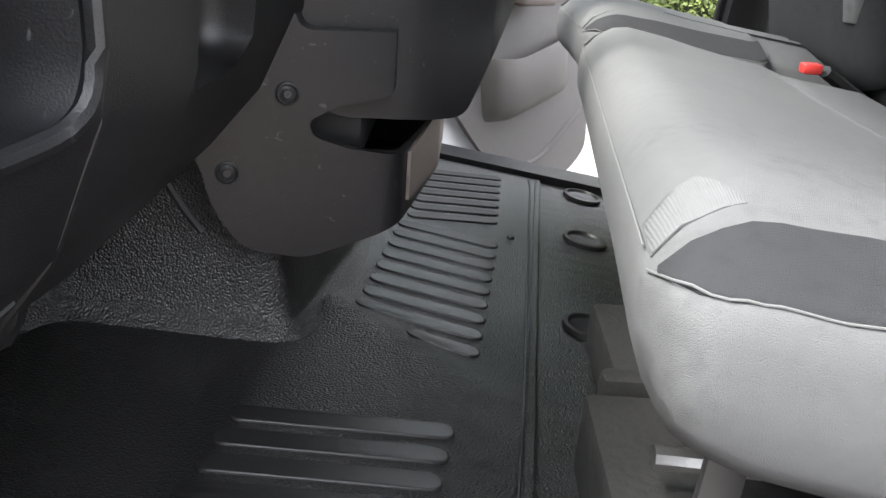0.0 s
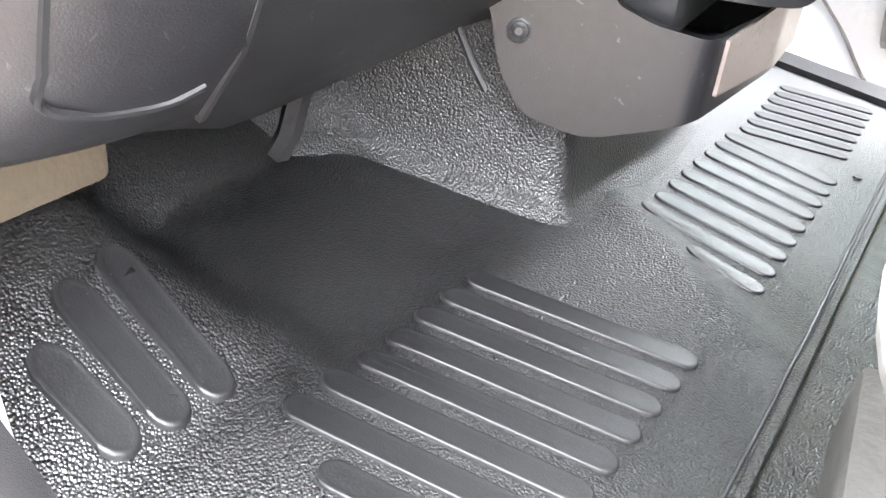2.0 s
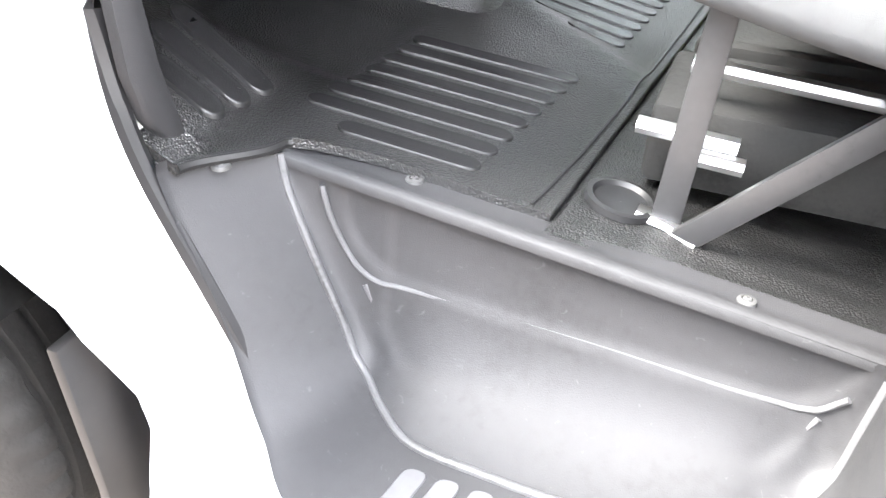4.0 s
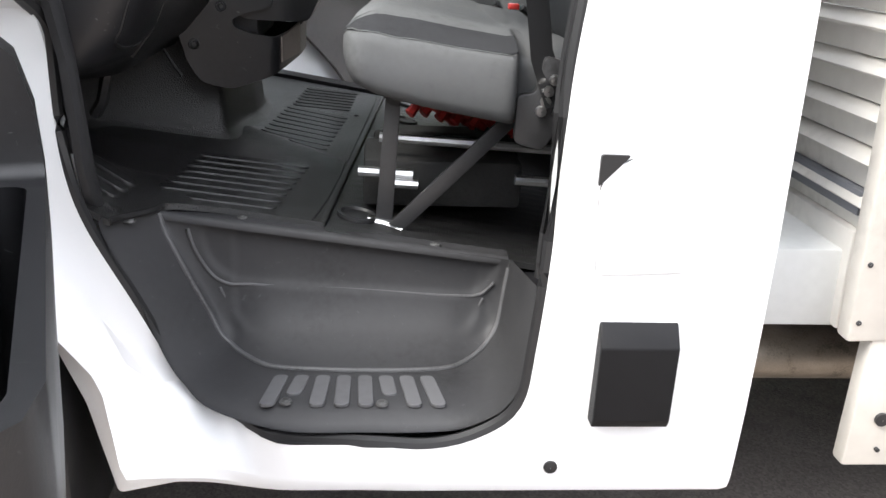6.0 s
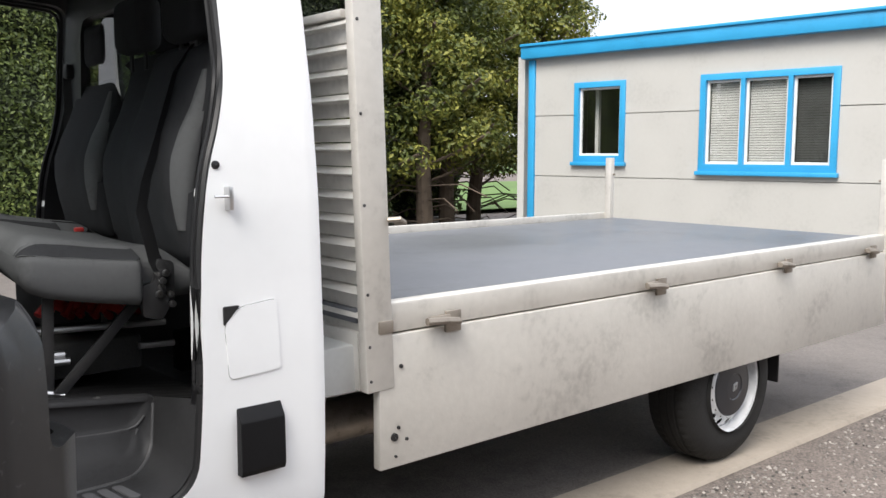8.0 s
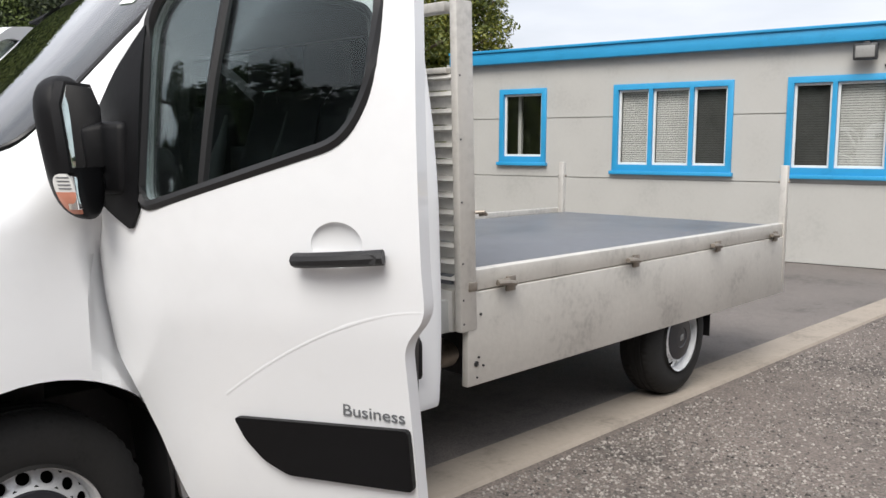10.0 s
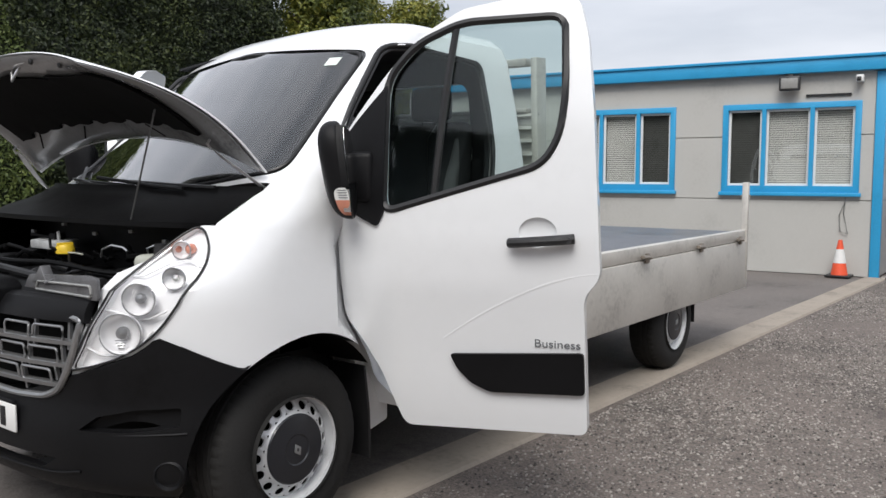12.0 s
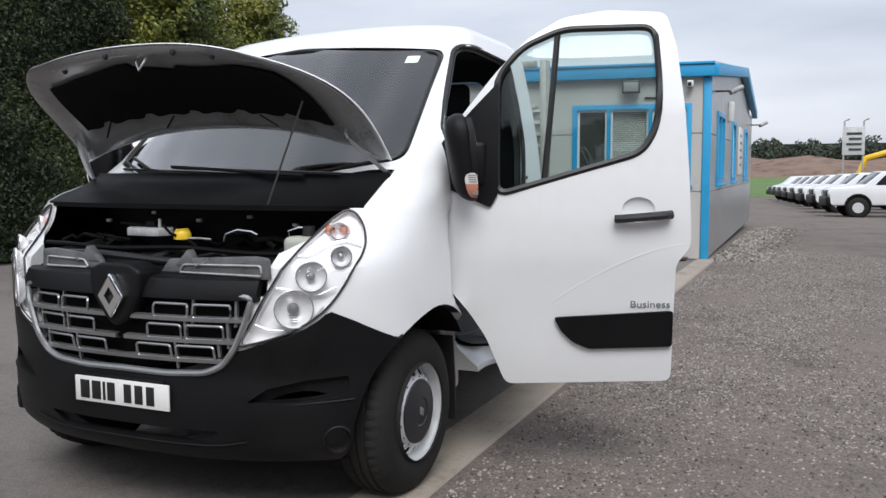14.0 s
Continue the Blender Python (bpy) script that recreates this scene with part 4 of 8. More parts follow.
for k in range(22):
    y, x, z = random.uniform(0.35, 1.55), random.uniform(-0.47, -0.16), random.uniform(0.99, 1.07)
    q = [Vector((x, y, z))]
    for i in range(4):
        q.append(q[-1] + Vector((random.uniform(-0.05, 0.05), random.uniform(0.02, 0.11), random.uniform(-0.03, 0.03))))
    part("hose", tube(q, random.choice((0.006, 0.009, 0.013, 0.018)), 7), random.choice((ENGINE, ENGINE, RUBBER)), truck)
for k in range(9):
    y, x = 0.35 + 0.15 * k, random.uniform(-0.45, -0.2)
    part("engine_block_part", box((x, y, 0.90), (x + 0.12, y + 0.12, random.uniform(0.99, 1.05)), 0.015), random.choice((ENGINE, ENGINE, DARKSTEEL)), truck)

# Wheel arches and wheels
for s in (0, 1):
    y0, y1 = (0.03, 0.34) if s == 0 else (1.66, 1.97)
    liner = []
    for k in range(25):
        t = 0.66 + (math.pi - 0.66 + 0.20) * (k / 24)
        px, pz = -0.004 + 0.442 * math.cos(t), 0.358 + 0.442 * math.sin(t)
        skin_y = 1 - 1.012 * (1 - min(0.999, max(0.0, -px / 0.70)) ** 2.4) ** (1 / 2.4) + 0.03
        ya = max(y0, skin_y) if s == 0 else y0
        yb = y1 if s == 0 else min(y1, 2 - skin_y)
        liner.append([(px, y, pz) for y in (ya, (ya + yb) / 2, yb)])
    part("wheel_arch_liner", loft(liner), UNDER, truck, "black plastic wheel arch liner")
    # painted foot of the hinge pillar behind the wheel, and the flap below it
    foot = prism(rounded([(0.33, 0.70), (0.396, 0.606), (0.446, 0.475), (0.485, 0.292), (0.60, 0.318), (0.60, 0.46), (0.53, 0.57), (0.45, 0.69), (0.38, 0.745)], 0.012, 3), "y", *((0.148, 0.172) if s == 0 else (1.828, 1.852)), 0.004)
    part("pillar_foot", foot, PAINT, truck, "white painted foot of the door pillar")
    ff = prism([(0.385, 0.60), (0.40, 0.60), (0.425, 0.40), (0.43, 0.20), (0.415, 0.20), (0.41, 0.40)], "y", *((0.09, 0.30) if s == 0 else (1.70, 1.91)), 0.003)
    part("front_mud_flap", ff, RUBBER, truck, "black front mud flap")
    yy = 0.12 if s == 0 else 1.62
    part("rear_mud_flap", box((4.15, yy, 0.25), (4.162, yy + 0.26, 0.62), 0.004), RUBBER, truck, "black rubber mud flap")

tread = [(0.200, -0.02), (0.207, -0.004), (0.228, -0.009), (0.262, -0.010), (0.300, -0.004), (0.326, 0.010), (0.341, 0.024), (0.3505, 0.040), (0.3515, 0.058), (0.343, 0.061), (0.343, 0.068), (0.352, 0.071), (0.3525, 0.096),
         (0.344, 0.099), (0.344, 0.106), (0.3525, 0.109), (0.3525, 0.134), (0.344, 0.137), (0.344, 0.144), (0.352, 0.147), (0.3505, 0.180), (0.335, 0.206), (0.28, 0.222), (0.20, 0.21)]


def make_wheel(x, y, flip, turn, steer=0, z=0.354):
    m = Matrix.Translation((x, y, z)) @ Matrix.Rotation(radians(steer), 4, "Z") @ Matrix.Rotation(radians(180 if flip else 0), 4, "Z") @ Matrix.Rotation(radians(turn), 4, "Y")
    t = spun([(r * (0.98 if r > 0.29 else 1.0), w) for r, w in tread], 160)
    for k, v in enumerate(t.verts):
        r = math.hypot(v.co.x, v.co.z)
        if r > 0.330 and not 0.060 < v.co.y < 0.146:
            if (k % 160) % 3 == 0:
                f = 0.986
                v.co.x, v.co.z = v.co.x * f, v.co.z * f
    wheel = part("wheel", t, TYRE, truck, "black road tyre on a silver steel wheel", at=m, angle=28)
    rim = spun([(0.222, 0.03), (0.224, 0.002), (0.218, -0.007), (0.209, -0.003), (0.206, 0.022), (0.203, 0.042), (0.199, 0.038)], 64)
    rim = spun([(0.1525, 0.008), (0.146, 0.002), (0.138, 0.006), (0.132, 0.02), (0.05, 0.022)], 64, bm=rim)

    def dish(r):
        return 0.008 + 0.030 * max(0.0, (r - 0.152) / 0.048)
    for k in range(16):
        rows_ = [[], [], [], []]
        for j in range(20):
            q = 2 * math.pi * j / 20
            ca, sa = math.cos(q), math.sin(q)
            e = 1.0 / max(abs(ca), abs(sa))
            for row, (hr, ha) in zip(rows_, ((e * 0.024, e * math.pi / 16), (0.0180, 0.0215 / 0.176), (0.0170, 0.0205 / 0.176), (0.0166, 0.0200 / 0.176))):
                r = 0.176 + ca * hr
                th = 2 * math.pi * k / 16 + sa * ha
                row.append((r * math.cos(th), dish(r), r * math.sin(th)))
        rows_[3] = [(x_, y_ + 0.007, z_) for x_, y_, z_ in rows_[3]]
        rows_[2] = [(x_, y_ + 0.002, z_) for x_, y_, z_ in rows_[2]]
        rim = loft(rows_, wrap=True, bm=rim)
    bmesh.ops.remove_doubles(rim, verts=rim.verts[:], dist=0.0004)
    bmesh.ops.transform(rim, matrix=Matrix.Diagonal((0.93, 1, 0.93, 1)), verts=rim.verts[:])
    part("rim", rim, RIM, wheel, "silver steel rim with round vent holes", angle=50)
    part("hub_cap", spun([(0.137, 0.02), (0.136, 0.004), (0.130, -0.003), (0.10, -0.008), (0.06, -0.013), (0.056, -0.009), (0.03, -0.011), (0.001, -0.012)], 48), HUBCAP, wheel, "dark plastic wheel cap")
    bd = prism([(0, 0.026), (-0.017, 0), (0, -0.026), (0.017, 0)], "y", -0.018, -0.009, 0.002)
    part("cap_badge", carve(bd, [prism([(0, 0.010), (-0.007, 0), (0, -0.010), (0.007, 0)], "y", -0.1, 0.1)]), SATIN, wheel)
    part("brake_backing", spun([(0.001, 0.09), (0.20, 0.09), (0.20, 0.12)], 24), UNDER, wheel)
    return wheel


make_wheel(-0.012, 0.076, False, -24, -2)
make_wheel(-0.012, 1.924, True, 10, -2)
make_wheel(3.69, 0.085, False, 40, 0, 0.323)
make_wheel(3.69, 1.915, True, 0, 0, 0.323)

# ---- doors ----
DOORLINE = rounded([(0.12, 1.26), (0.135, 0.84), (0.225, 0.74), (0.30, 0.63), (0.385, 0.42), (1.095, 0.445), (1.09, 0.965), (1.148, 1.035), (1.135, 1.30), (1.115, 1.60), (1.085, 1.86), (1.045, 2.005),
                    (0.80, 2.018), (0.62, 1.99), (0.47, 1.90), (0.34, 1.76), (0.12, 1.49)], 0.035, 4)
WINDOWLINE = rounded([(0.345, 1.25), (0.945, 1.425), (1.005, 1.54), (1.015, 1.70), (1.000, 1.945), (0.62, 1.94), (0.45, 1.865), (0.345, 1.74)], 0.06, 5)


def door_skin(x, z, inward=0.0):
    """The closed door's outer skin."""
    w = lerp([(0.40, 0.905), (0.50, 0.93), (0.60, 0.95), (0.72, 0.97), (0.85, 0.995), (1.0, 1.025), (1.15, 1.04), (1.30, 1.04), (1.45, 1.03), (1.60, 1.015), (1.80, 0.975), (2.03, 0.915)], z)[0]
    return Vector((x, 1.0 - w + 0.07 * max(0, (0.45 - x) / 0.3) ** 2 + inward, z))


def make_door(right):
    grid = [[door_skin(x, z) for x in np.linspace(0.08, 1.17, 24)] for z in np.linspace(0.41, 2.03, 40)]
    skin = carve(slab(grid, (0, 0.05, 0)), [prism(DOORLINE, "y", -0.5, 0.6)], "INTERSECT")
    scoop = spun([(0.068 * math.cos(q), 0.020 * math.sin(q)) for q in np.linspace(-1.52, 1.52, 14)], 28, m=Matrix.Translation(door_skin(0.93, 1.190)) @ Matrix.Diagonal((1, 1, 0.78, 1)), caps=True)
    skin = carve(skin, [prism(WINDOWLINE, "y", -0.5, 0.6), scoop])
    ang_open = 71.3 if not right else 40
    swing = Matrix.Translation((0.163 if not right else 0.375, 0, 0)) @ Matrix.Rotation(radians(-ang_open), 4, "Z") @ Matrix.Translation((-0.155, 0, 0))
    if right:
        swing = Matrix.Translation((0, 2, 0)) @ Matrix.Diagonal((1, -1, 1, 1)) @ swing

    def put(name, bm, material, parent, label="", **kw):
        bmesh.ops.transform(bm, matrix=swing, verts=bm.verts[:])
        return part(name, bm, material, parent, label, **kw)
    door = put("door", skin, PAINT, truck, "open white cab door with black lower trim", angle=30)
    glassbm = carve(slab([[door_skin(x, z, 0.02) for x in np.linspace(0.30, 1.06, 12)] for z in np.linspace(1.2, 1.98, 12)], (0, 0.005, 0)), [prism(WINDOWLINE, "y", -0.5, 0.6)], "INTERSECT")
    g = put("window", glassbm, GLASSDOOR, door, "green-tinted door glass")
    g.visible_shadow = False
    put("window_seal", tube([door_skin(x, z, 0.004) for x, z in WINDOWLINE], 0.015, 6, closed=True), RUBBER, door, "black window seal")
    if right:
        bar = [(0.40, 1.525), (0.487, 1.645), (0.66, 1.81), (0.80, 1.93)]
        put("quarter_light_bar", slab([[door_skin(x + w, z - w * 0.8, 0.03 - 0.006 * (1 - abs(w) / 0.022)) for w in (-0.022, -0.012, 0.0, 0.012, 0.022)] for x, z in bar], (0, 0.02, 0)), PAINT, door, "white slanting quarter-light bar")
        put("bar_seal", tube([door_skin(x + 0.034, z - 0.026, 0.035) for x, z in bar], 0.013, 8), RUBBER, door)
        put("window_divider", tube([door_skin(0.750, 1.36 + 0.50 * t, 0.012) for t in np.linspace(0, 1, 6)], 0.010, 6), RUBBER, door, "black window bar")
        corner = carve(slab([[door_skin(x, z, 0.03) for x in np.linspace(0.90, 1.14, 6)] for z in np.linspace(1.28, 1.52, 6)], (0, 0.035, 0)),
                       [prism(rounded([(0.905, 1.395), (0.990, 1.470), (1.045, 1.484), (1.088, 1.48), (1.092, 1.345), (1.04, 1.345)], 0.012, 3), "y", -0.5, 0.6)], "INTERSECT")
        put("corner_trim", corner, TRIMDARK, door, "grey corner trim at the window's end")
        put("pull_handle", tube([door_skin(x, z, o) for x, z, o in ((0.745, 1.225, 0.09), (0.765, 1.250, 0.12), (0.82, 1.293, 0.13), (0.87, 1.315, 0.125), (0.915, 1.326, 0.09))], 0.016, 8), TRIMDARK, door, "grey inner pull handle")
        put("switch_box", box((0.745, 0.05, 1.030), (0.88, 0.155, 1.105), 0.012, 3), TAUPE, door, "pale switch box")
    else:
        put("window_divider", tube([door_skin(0.60 - 0.055 * (1 - t), 1.32 + 0.62 * t, 0.012) for t in np.linspace(0, 1, 6)], 0.014, 6), RUBBER, door, "black quarter-light bar")
    # lower trim strip
    strip = carve(slab([[door_skin(x, z, -0.018) for x in np.linspace(0.5, 1.12, 14)] for z in np.linspace(0.56, 0.80, 12)], (0, 0.03, 0)),
                  [prism(rounded([(0.59, 0.728), (1.088, 0.762), (1.09, 0.605), (0.74, 0.59), (0.67, 0.62), (0.62, 0.67)], 0.015, 3), "y", -0.5, 0.6)], "INTERSECT")
    put("rubbing_strip", strip, BUMPER, door, "black plastic door rubbing strip")
    # handle
    hx = [door_skin(x, 1.152 + 0.02 * (x - 0.83) / 0.235, o) for x, o in ((0.835, -0.02), (0.87, -0.034), (0.95, -0.038), (1.02, -0.034), (1.062, -0.022))]
    put("handle", tube(hx, 0.020, 10, flat=0.9), PLASTIC, door, "black door handle")
    put("lock", spun([(0.001, -0.046), (0.011, -0.046), (0.013, -0.03)], 14, m=Matrix.Translation(door_skin(1.045, 1.168))), DARKSTEEL, door)
    # swage line
    line = [door_skin(0.565 + 0.575 * t, 0.785 + 0.265 * (1 - (1 - t) ** 1.6), 0.0139) for t in np.linspace(0, 1, 24)]
    put("swage_line", tube(line, 0.0145, 14), PAINT, door)
    # mirror and its black mount
    tri = carve(slab([[door_skin(x, z, -0.012) for x in np.linspace(0.07, 0.40, 8)] for z in np.linspace(1.15, 1.86, 12)], (0, 0.03, 0)),
                [prism(rounded([(0.116, 1.285), (0.32, 1.198), (0.352, 1.255), (0.352, 1.72), (0.108, 1.47)], 0.012, 3), "y", -0.5, 0.6)], "INTERSECT")
    put("mirror_mount", tri, BUMPER, door, "black mirror mounting triangle")
    def shell_at(a, t, out=0.0):
        """A point of the mirror housing: round in front, flat behind."""
        ca, sa = math.cos(a), math.sin(a)
        half = 0.084 * (1 - abs(2 * t - 1) ** 4.0) ** 0.5 * (0.78 + 0.26 * t) + 0.004 + out
        deep = (0.070 if sa < 0 else 0.024) * (1 - abs(2 * t - 1) ** 4.0) ** 0.5 + 0.004 + out
        return turned @ Vector((0.060 * (0.5 - t) + math.copysign(abs(sa) ** 0.8, sa) * deep, math.copysign(abs(ca) ** (0.8 if sa < 0 else 0.45), ca) * half, -0.178 + 0.356 * t))
    turned = Matrix.Translation((0.222, -0.112, 1.406)) @ Matrix.Rotation(radians(14), 4, "Z")
    housing = loft([[shell_at(2 * math.pi * i / 32, 0.5 - 0.5 * math.cos(math.pi * k / 22)) for i in range(32)] for k in range(23)], wrap=True, caps=True)
    rim = [(0.030, -0.074, -0.048), (0.030, 0.070, -0.048), (0.015, 0.076, 0.10), (0.008, 0.050, 0.152), (0.008, -0.050, 0.152), (0.015, -0.082, 0.10)]
    mir = put("mirror", housing, BUMPER, door, "black wing mirror housing")

    def pane_of(corners, grow):
        bm_ = bmesh.new()
        mid = sum((Vector(q) for q in corners), Vector()) / len(corners)
        ring_ = [[turned @ (mid + (Vector(q) - mid) * g + Vector((dx, 0, 0))) for q in corners] for g, dx in ((grow, -0.02), (grow, 0.004), (grow - 0.05, 0.0055))]
        return loft(ring_, wrap=True, caps=True, bm=bm_)
    put("glass_surround", pane_of(rim, 1.10), BUMPER, mir)
    lift = [(x + 0.0025, y, z) for x, y, z in rim]
    put("mirror_glass", pane_of(lift, 1.0), MIRROR, mir, "dark reflecting mirror glass")
    put("wide_angle_glass", pane_of([(0.036, -0.062, -0.150), (0.036, 0.055, -0.150), (0.031, 0.066, -0.068), (0.031, -0.070, -0.068)], 1.0), MIRROR, mir, "small wide-angle glass")

    def lens_patch(t0, t1, a0, a1, out):
        rows_ = []
        for u in np.linspace(0, 1, 12):
            t = t0 + (t1 - t0) * u
            g = (t - 0.03) / 0.30
            bow = math.sqrt(max(0.02, 1 - (2 * g - 1) ** 4))
            rows_.append([shell_at((a0 + a1) / 2 + (a1 - a0) / 2 * bow * v, t, out) for v in np.linspace(-1, 1, 9)])
        return slab(rows_, (-0.002, 0.008, 0))
    put("indicator_lens", lens_patch(0.20, 0.325, 2.55, 3.50, 0.004), LENSWHITE, mir, "clear ribbed mirror indicator lens")
    put("amber_lens", lens_patch(0.045, 0.20, 2.55, 3.50, 0.004), AMBER, mir, "amber lower half of the indicator")
    for t in (0.225, 0.25, 0.275, 0.30):
        put("lens_rib", tube([shell_at(a, t, 0.0045) for a in np.linspace(2.75, 3.30, 6)], 0.0016, 5), GREYINK, mir)
    mid = turned @ Vector((-0.005, 0.07, 0.0))
    for zz, r in ((1.441, 0.017), (1.361, 0.030)):
        put("mirror_arm", tube([(mid.x, mid.y, zz), ((mid.x + 0.235) / 2, mid.y * 0.55, zz), (0.235, 0.0, zz - 0.005)], r, 10), BUMPER, mir)
    boss = box((0.19, -0.040, 1.285), (0.305, 0.01, 1.475), 0.022, 3)
    put("mount_boss", boss, BUMPER, mir, "raised boss of the mirror mount")
    # inner trim
    card = carve(slab([[door_skin(x, z, 0.062 + 0.02 * math.exp(-((z - 1.2) / 0.1) ** 2)) for x in np.linspace(0.08, 1.13, 20)] for z in np.linspace(0.45, 1.5, 24)], (0, 0.022, 0)),
                 [prism(rounded([(0.19, 1.20), (0.20, 1.02), (0.42, 0.91), (0.585, 0.745), (0.635, 0.675), (0.72, 0.578), (0.83, 0.545), (1.0, 0.535), (1.09, 0.60), (1.108, 0.80), (1.10, 1.05), (1.09, 1.40), (0.36, 1.22)] if right else
                                [(0.19, 1.20), (0.20, 0.86), (0.34, 0.72), (0.50, 0.63), (0.98, 0.60), (1.06, 0.68), (1.085, 0.95), (1.10, 1.05), (1.09, 1.40), (0.36, 1.22)], 0.04, 4), "y", -0.5, 0.7)], "INTERSECT")
    tr = put("inner_trim", card, TRIMGREY if right else DASH, door, "taupe moulded inner door trim" if right else "dark moulded inner door trim")
    if right:
        rings = []
        for k in range(15):
            u = 2 * k / 14 - 1
            x = 0.840 + 0.165 * u
            full = (1 - abs(u) ** 3.5) ** 0.5
            zt, zb = 0.890 + 0.055 * max(0.0, x - 0.78) / 0.20, 0.727 + 0.055 * max(0.0, x - 0.78) / 0.20
            rings.append([door_skin(x + 0.02 * q, zb + (zt - zb) * t, 0.075 + (0.012 + 0.058 * full) * o) for t, o, q in ((-0.12, 0.0, -0.3), (0.0, 0.35, -0.2), (0.06, 0.62, 0.0), (0.2, 0.84, 0.0), (0.6, 0.95, 0.0), (0.97, 1.0, 0.0), (1.0, 0.97, 0.0), (0.985, 0.88, 0.0), (0.8, 0.6, 0.0), (0.7, 0.0, 0.0))])
        put("door_pocket", loft(rings, wrap=True, caps=True), TRIMGREY, tr, "moulded taupe door pocket", angle=40)
        arc = [door_skin(0.665 + 0.41 * t, 0.621 - 0.045 * math.sin(math.pi * min(1, 1.2 * t)) + 0.10 * t ** 3, 0.083) for t in np.linspace(0, 1, 16)]
        put("trim_ridge", tube(arc, 0.008, 8), TRIMGREY, tr)
    else:
        ends = [(0.235, 0.80), (0.245, 0.93), (0.265, 0.98), (0.30, 1.0)] + [(x, 1.0 + 0.05 * (x - 0.3)) for x in np.linspace(0.36, 0.90, 10)] + [(0.95, 0.95), (0.985, 0.70), (1.01, 0.40), (1.03, 0.15), (1.035, 0.05)]
        belly = [(0.14, 0.445), (0.18, 0.435), (0.255, 0.45), (0.282, 0.52), (0.292, 0.62), (0.296, 0.74), (0.302, 0.86), (0.304, 0.95), (0.300, 1.03), (0.285, 1.09), (0.22, 1.15), (0.08, 1.17)]
        bulk = loft([[(x, 0.13 + (y - 0.13) * k, 0.79 + (z - 0.79) * (0.92 + 0.08 * min(1, k))) for y, z in belly] for x, k in ends], wrap=True, caps=True)
        bulk = carve(bulk, [box((0.36, 0.225, 0.945), (1.2, 0.5, 1.3), 0.02, 3), box((0.40, 0.235, 0.66), (0.93, 0.285, 1.1), 0.02, 3), prism(rounded([(0.30, 0.40), (0.30, 0.66), (0.50, 0.58), (0.90, 0.56), (1.2, 0.60), (1.2, 0.40)], 0.05, 4), "y", 0.262, 0.5)])
        bulk = carve(bulk, [prism([(0.245, 1.3), (0.245, 0.92), (0.33, 0.77), (0.40, 0.65), (0.47, 0.40), (1.2, 0.38), (1.2, 1.3)], "y", 0.0, 0.6)], "INTERSECT")
        put("door_pocket", bulk, DASH, tr, "deep charcoal moulded door pocket", angle=40)
    ledge = slab([[door_skin(x, 1.215 + 0.215 * (x - 0.36) + dz, n_) for x in np.linspace(0.36, 1.085, 14)] for dz, n_ in ((-0.035, 0.10), (-0.015, 0.128), (0.0, 0.125), (0.012, 0.07))], (0, 0.012, 0))
    put("window_ledge", ledge, TRIMGREY if right else DASH, tr, "moulded ledge below the window")
    put("grab_slot", prism(rounded([(1.0, 1.245), (1.075, 1.255), (1.075, 1.325), (1.0, 1.31)], 0.008, 3), "y", 0.098, 0.125, 0.003), UNDER, tr, "dark grab handle slot")
    put("armrest", tube([door_skin(x, 1.17 + 0.04 * math.sin(3.1 * (x - 0.5) / 0.5), 0.115) for x in np.linspace(0.48, 1.02, 8)], 0.03, 8), TRIMGREY if right else DASH, tr)
    ped = spun([(0.001, 0.11), (0.022, 0.112), (0.028, 0.09)], 16, m=Matrix.Translation(door_skin(0.84 if right else 0.45, 1.182)) @ Matrix.Diagonal((1, 1, 1, 1)))
    put("inner_handle", ped, PLASTIC, tr)
    return door


door_left = make_door(False)
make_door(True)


def letters(text, size, material, m, name, parent, label):
    cu = bpy.data.curves.new(name, "FONT")
    cu.body, cu.size, cu.extrude = text, size, 0.0012
    o = new(name, cu)
    bpy.context.view_layer.update()
    me = bpy.data.meshes.new_from_object(o.evaluated_get(bpy.context.evaluated_depsgraph_get()))
    bpy.data.objects.remove(o)
    b = bmesh.new()
    b.from_mesh(me)
    bpy.data.meshes.remove(me)
    bmesh.ops.transform(b, matrix=m, verts=b.verts[:])
    return part(name, b, material, parent, label, smooth=False)


swing = Matrix.Translation((0.163, 0, 0)) @ Matrix.Rotation(radians(-71.3), 4, "Z") @ Matrix.Translation((-0.155, 0, 0))
letters("Business", 0.062, GREYINK, swing @ Matrix.Translation(door_skin(0.908, 0.775, -0.003)) @ Matrix.Rotation(radians(93), 4, "X") @ Matrix.Diagonal((0.80, 0.66, 1, 1)), "badge_lettering", door_left, "grey lettering")

part("jamb_plug", spun([(0.001, -0.003), (0.009, -0.002), (0.010, 0.006)], 14, m=Matrix.Translation((0.395, 0.138, 0.97)) @ Matrix.Rotation(radians(30), 4, "Z")), RUBBER, truck)

# ---- rear quarter fittings ----
def quarter_skin(x, z, out=0.0):
    return Vector((x, 1 - lerp(LEVELS, z)[2] - out, z))


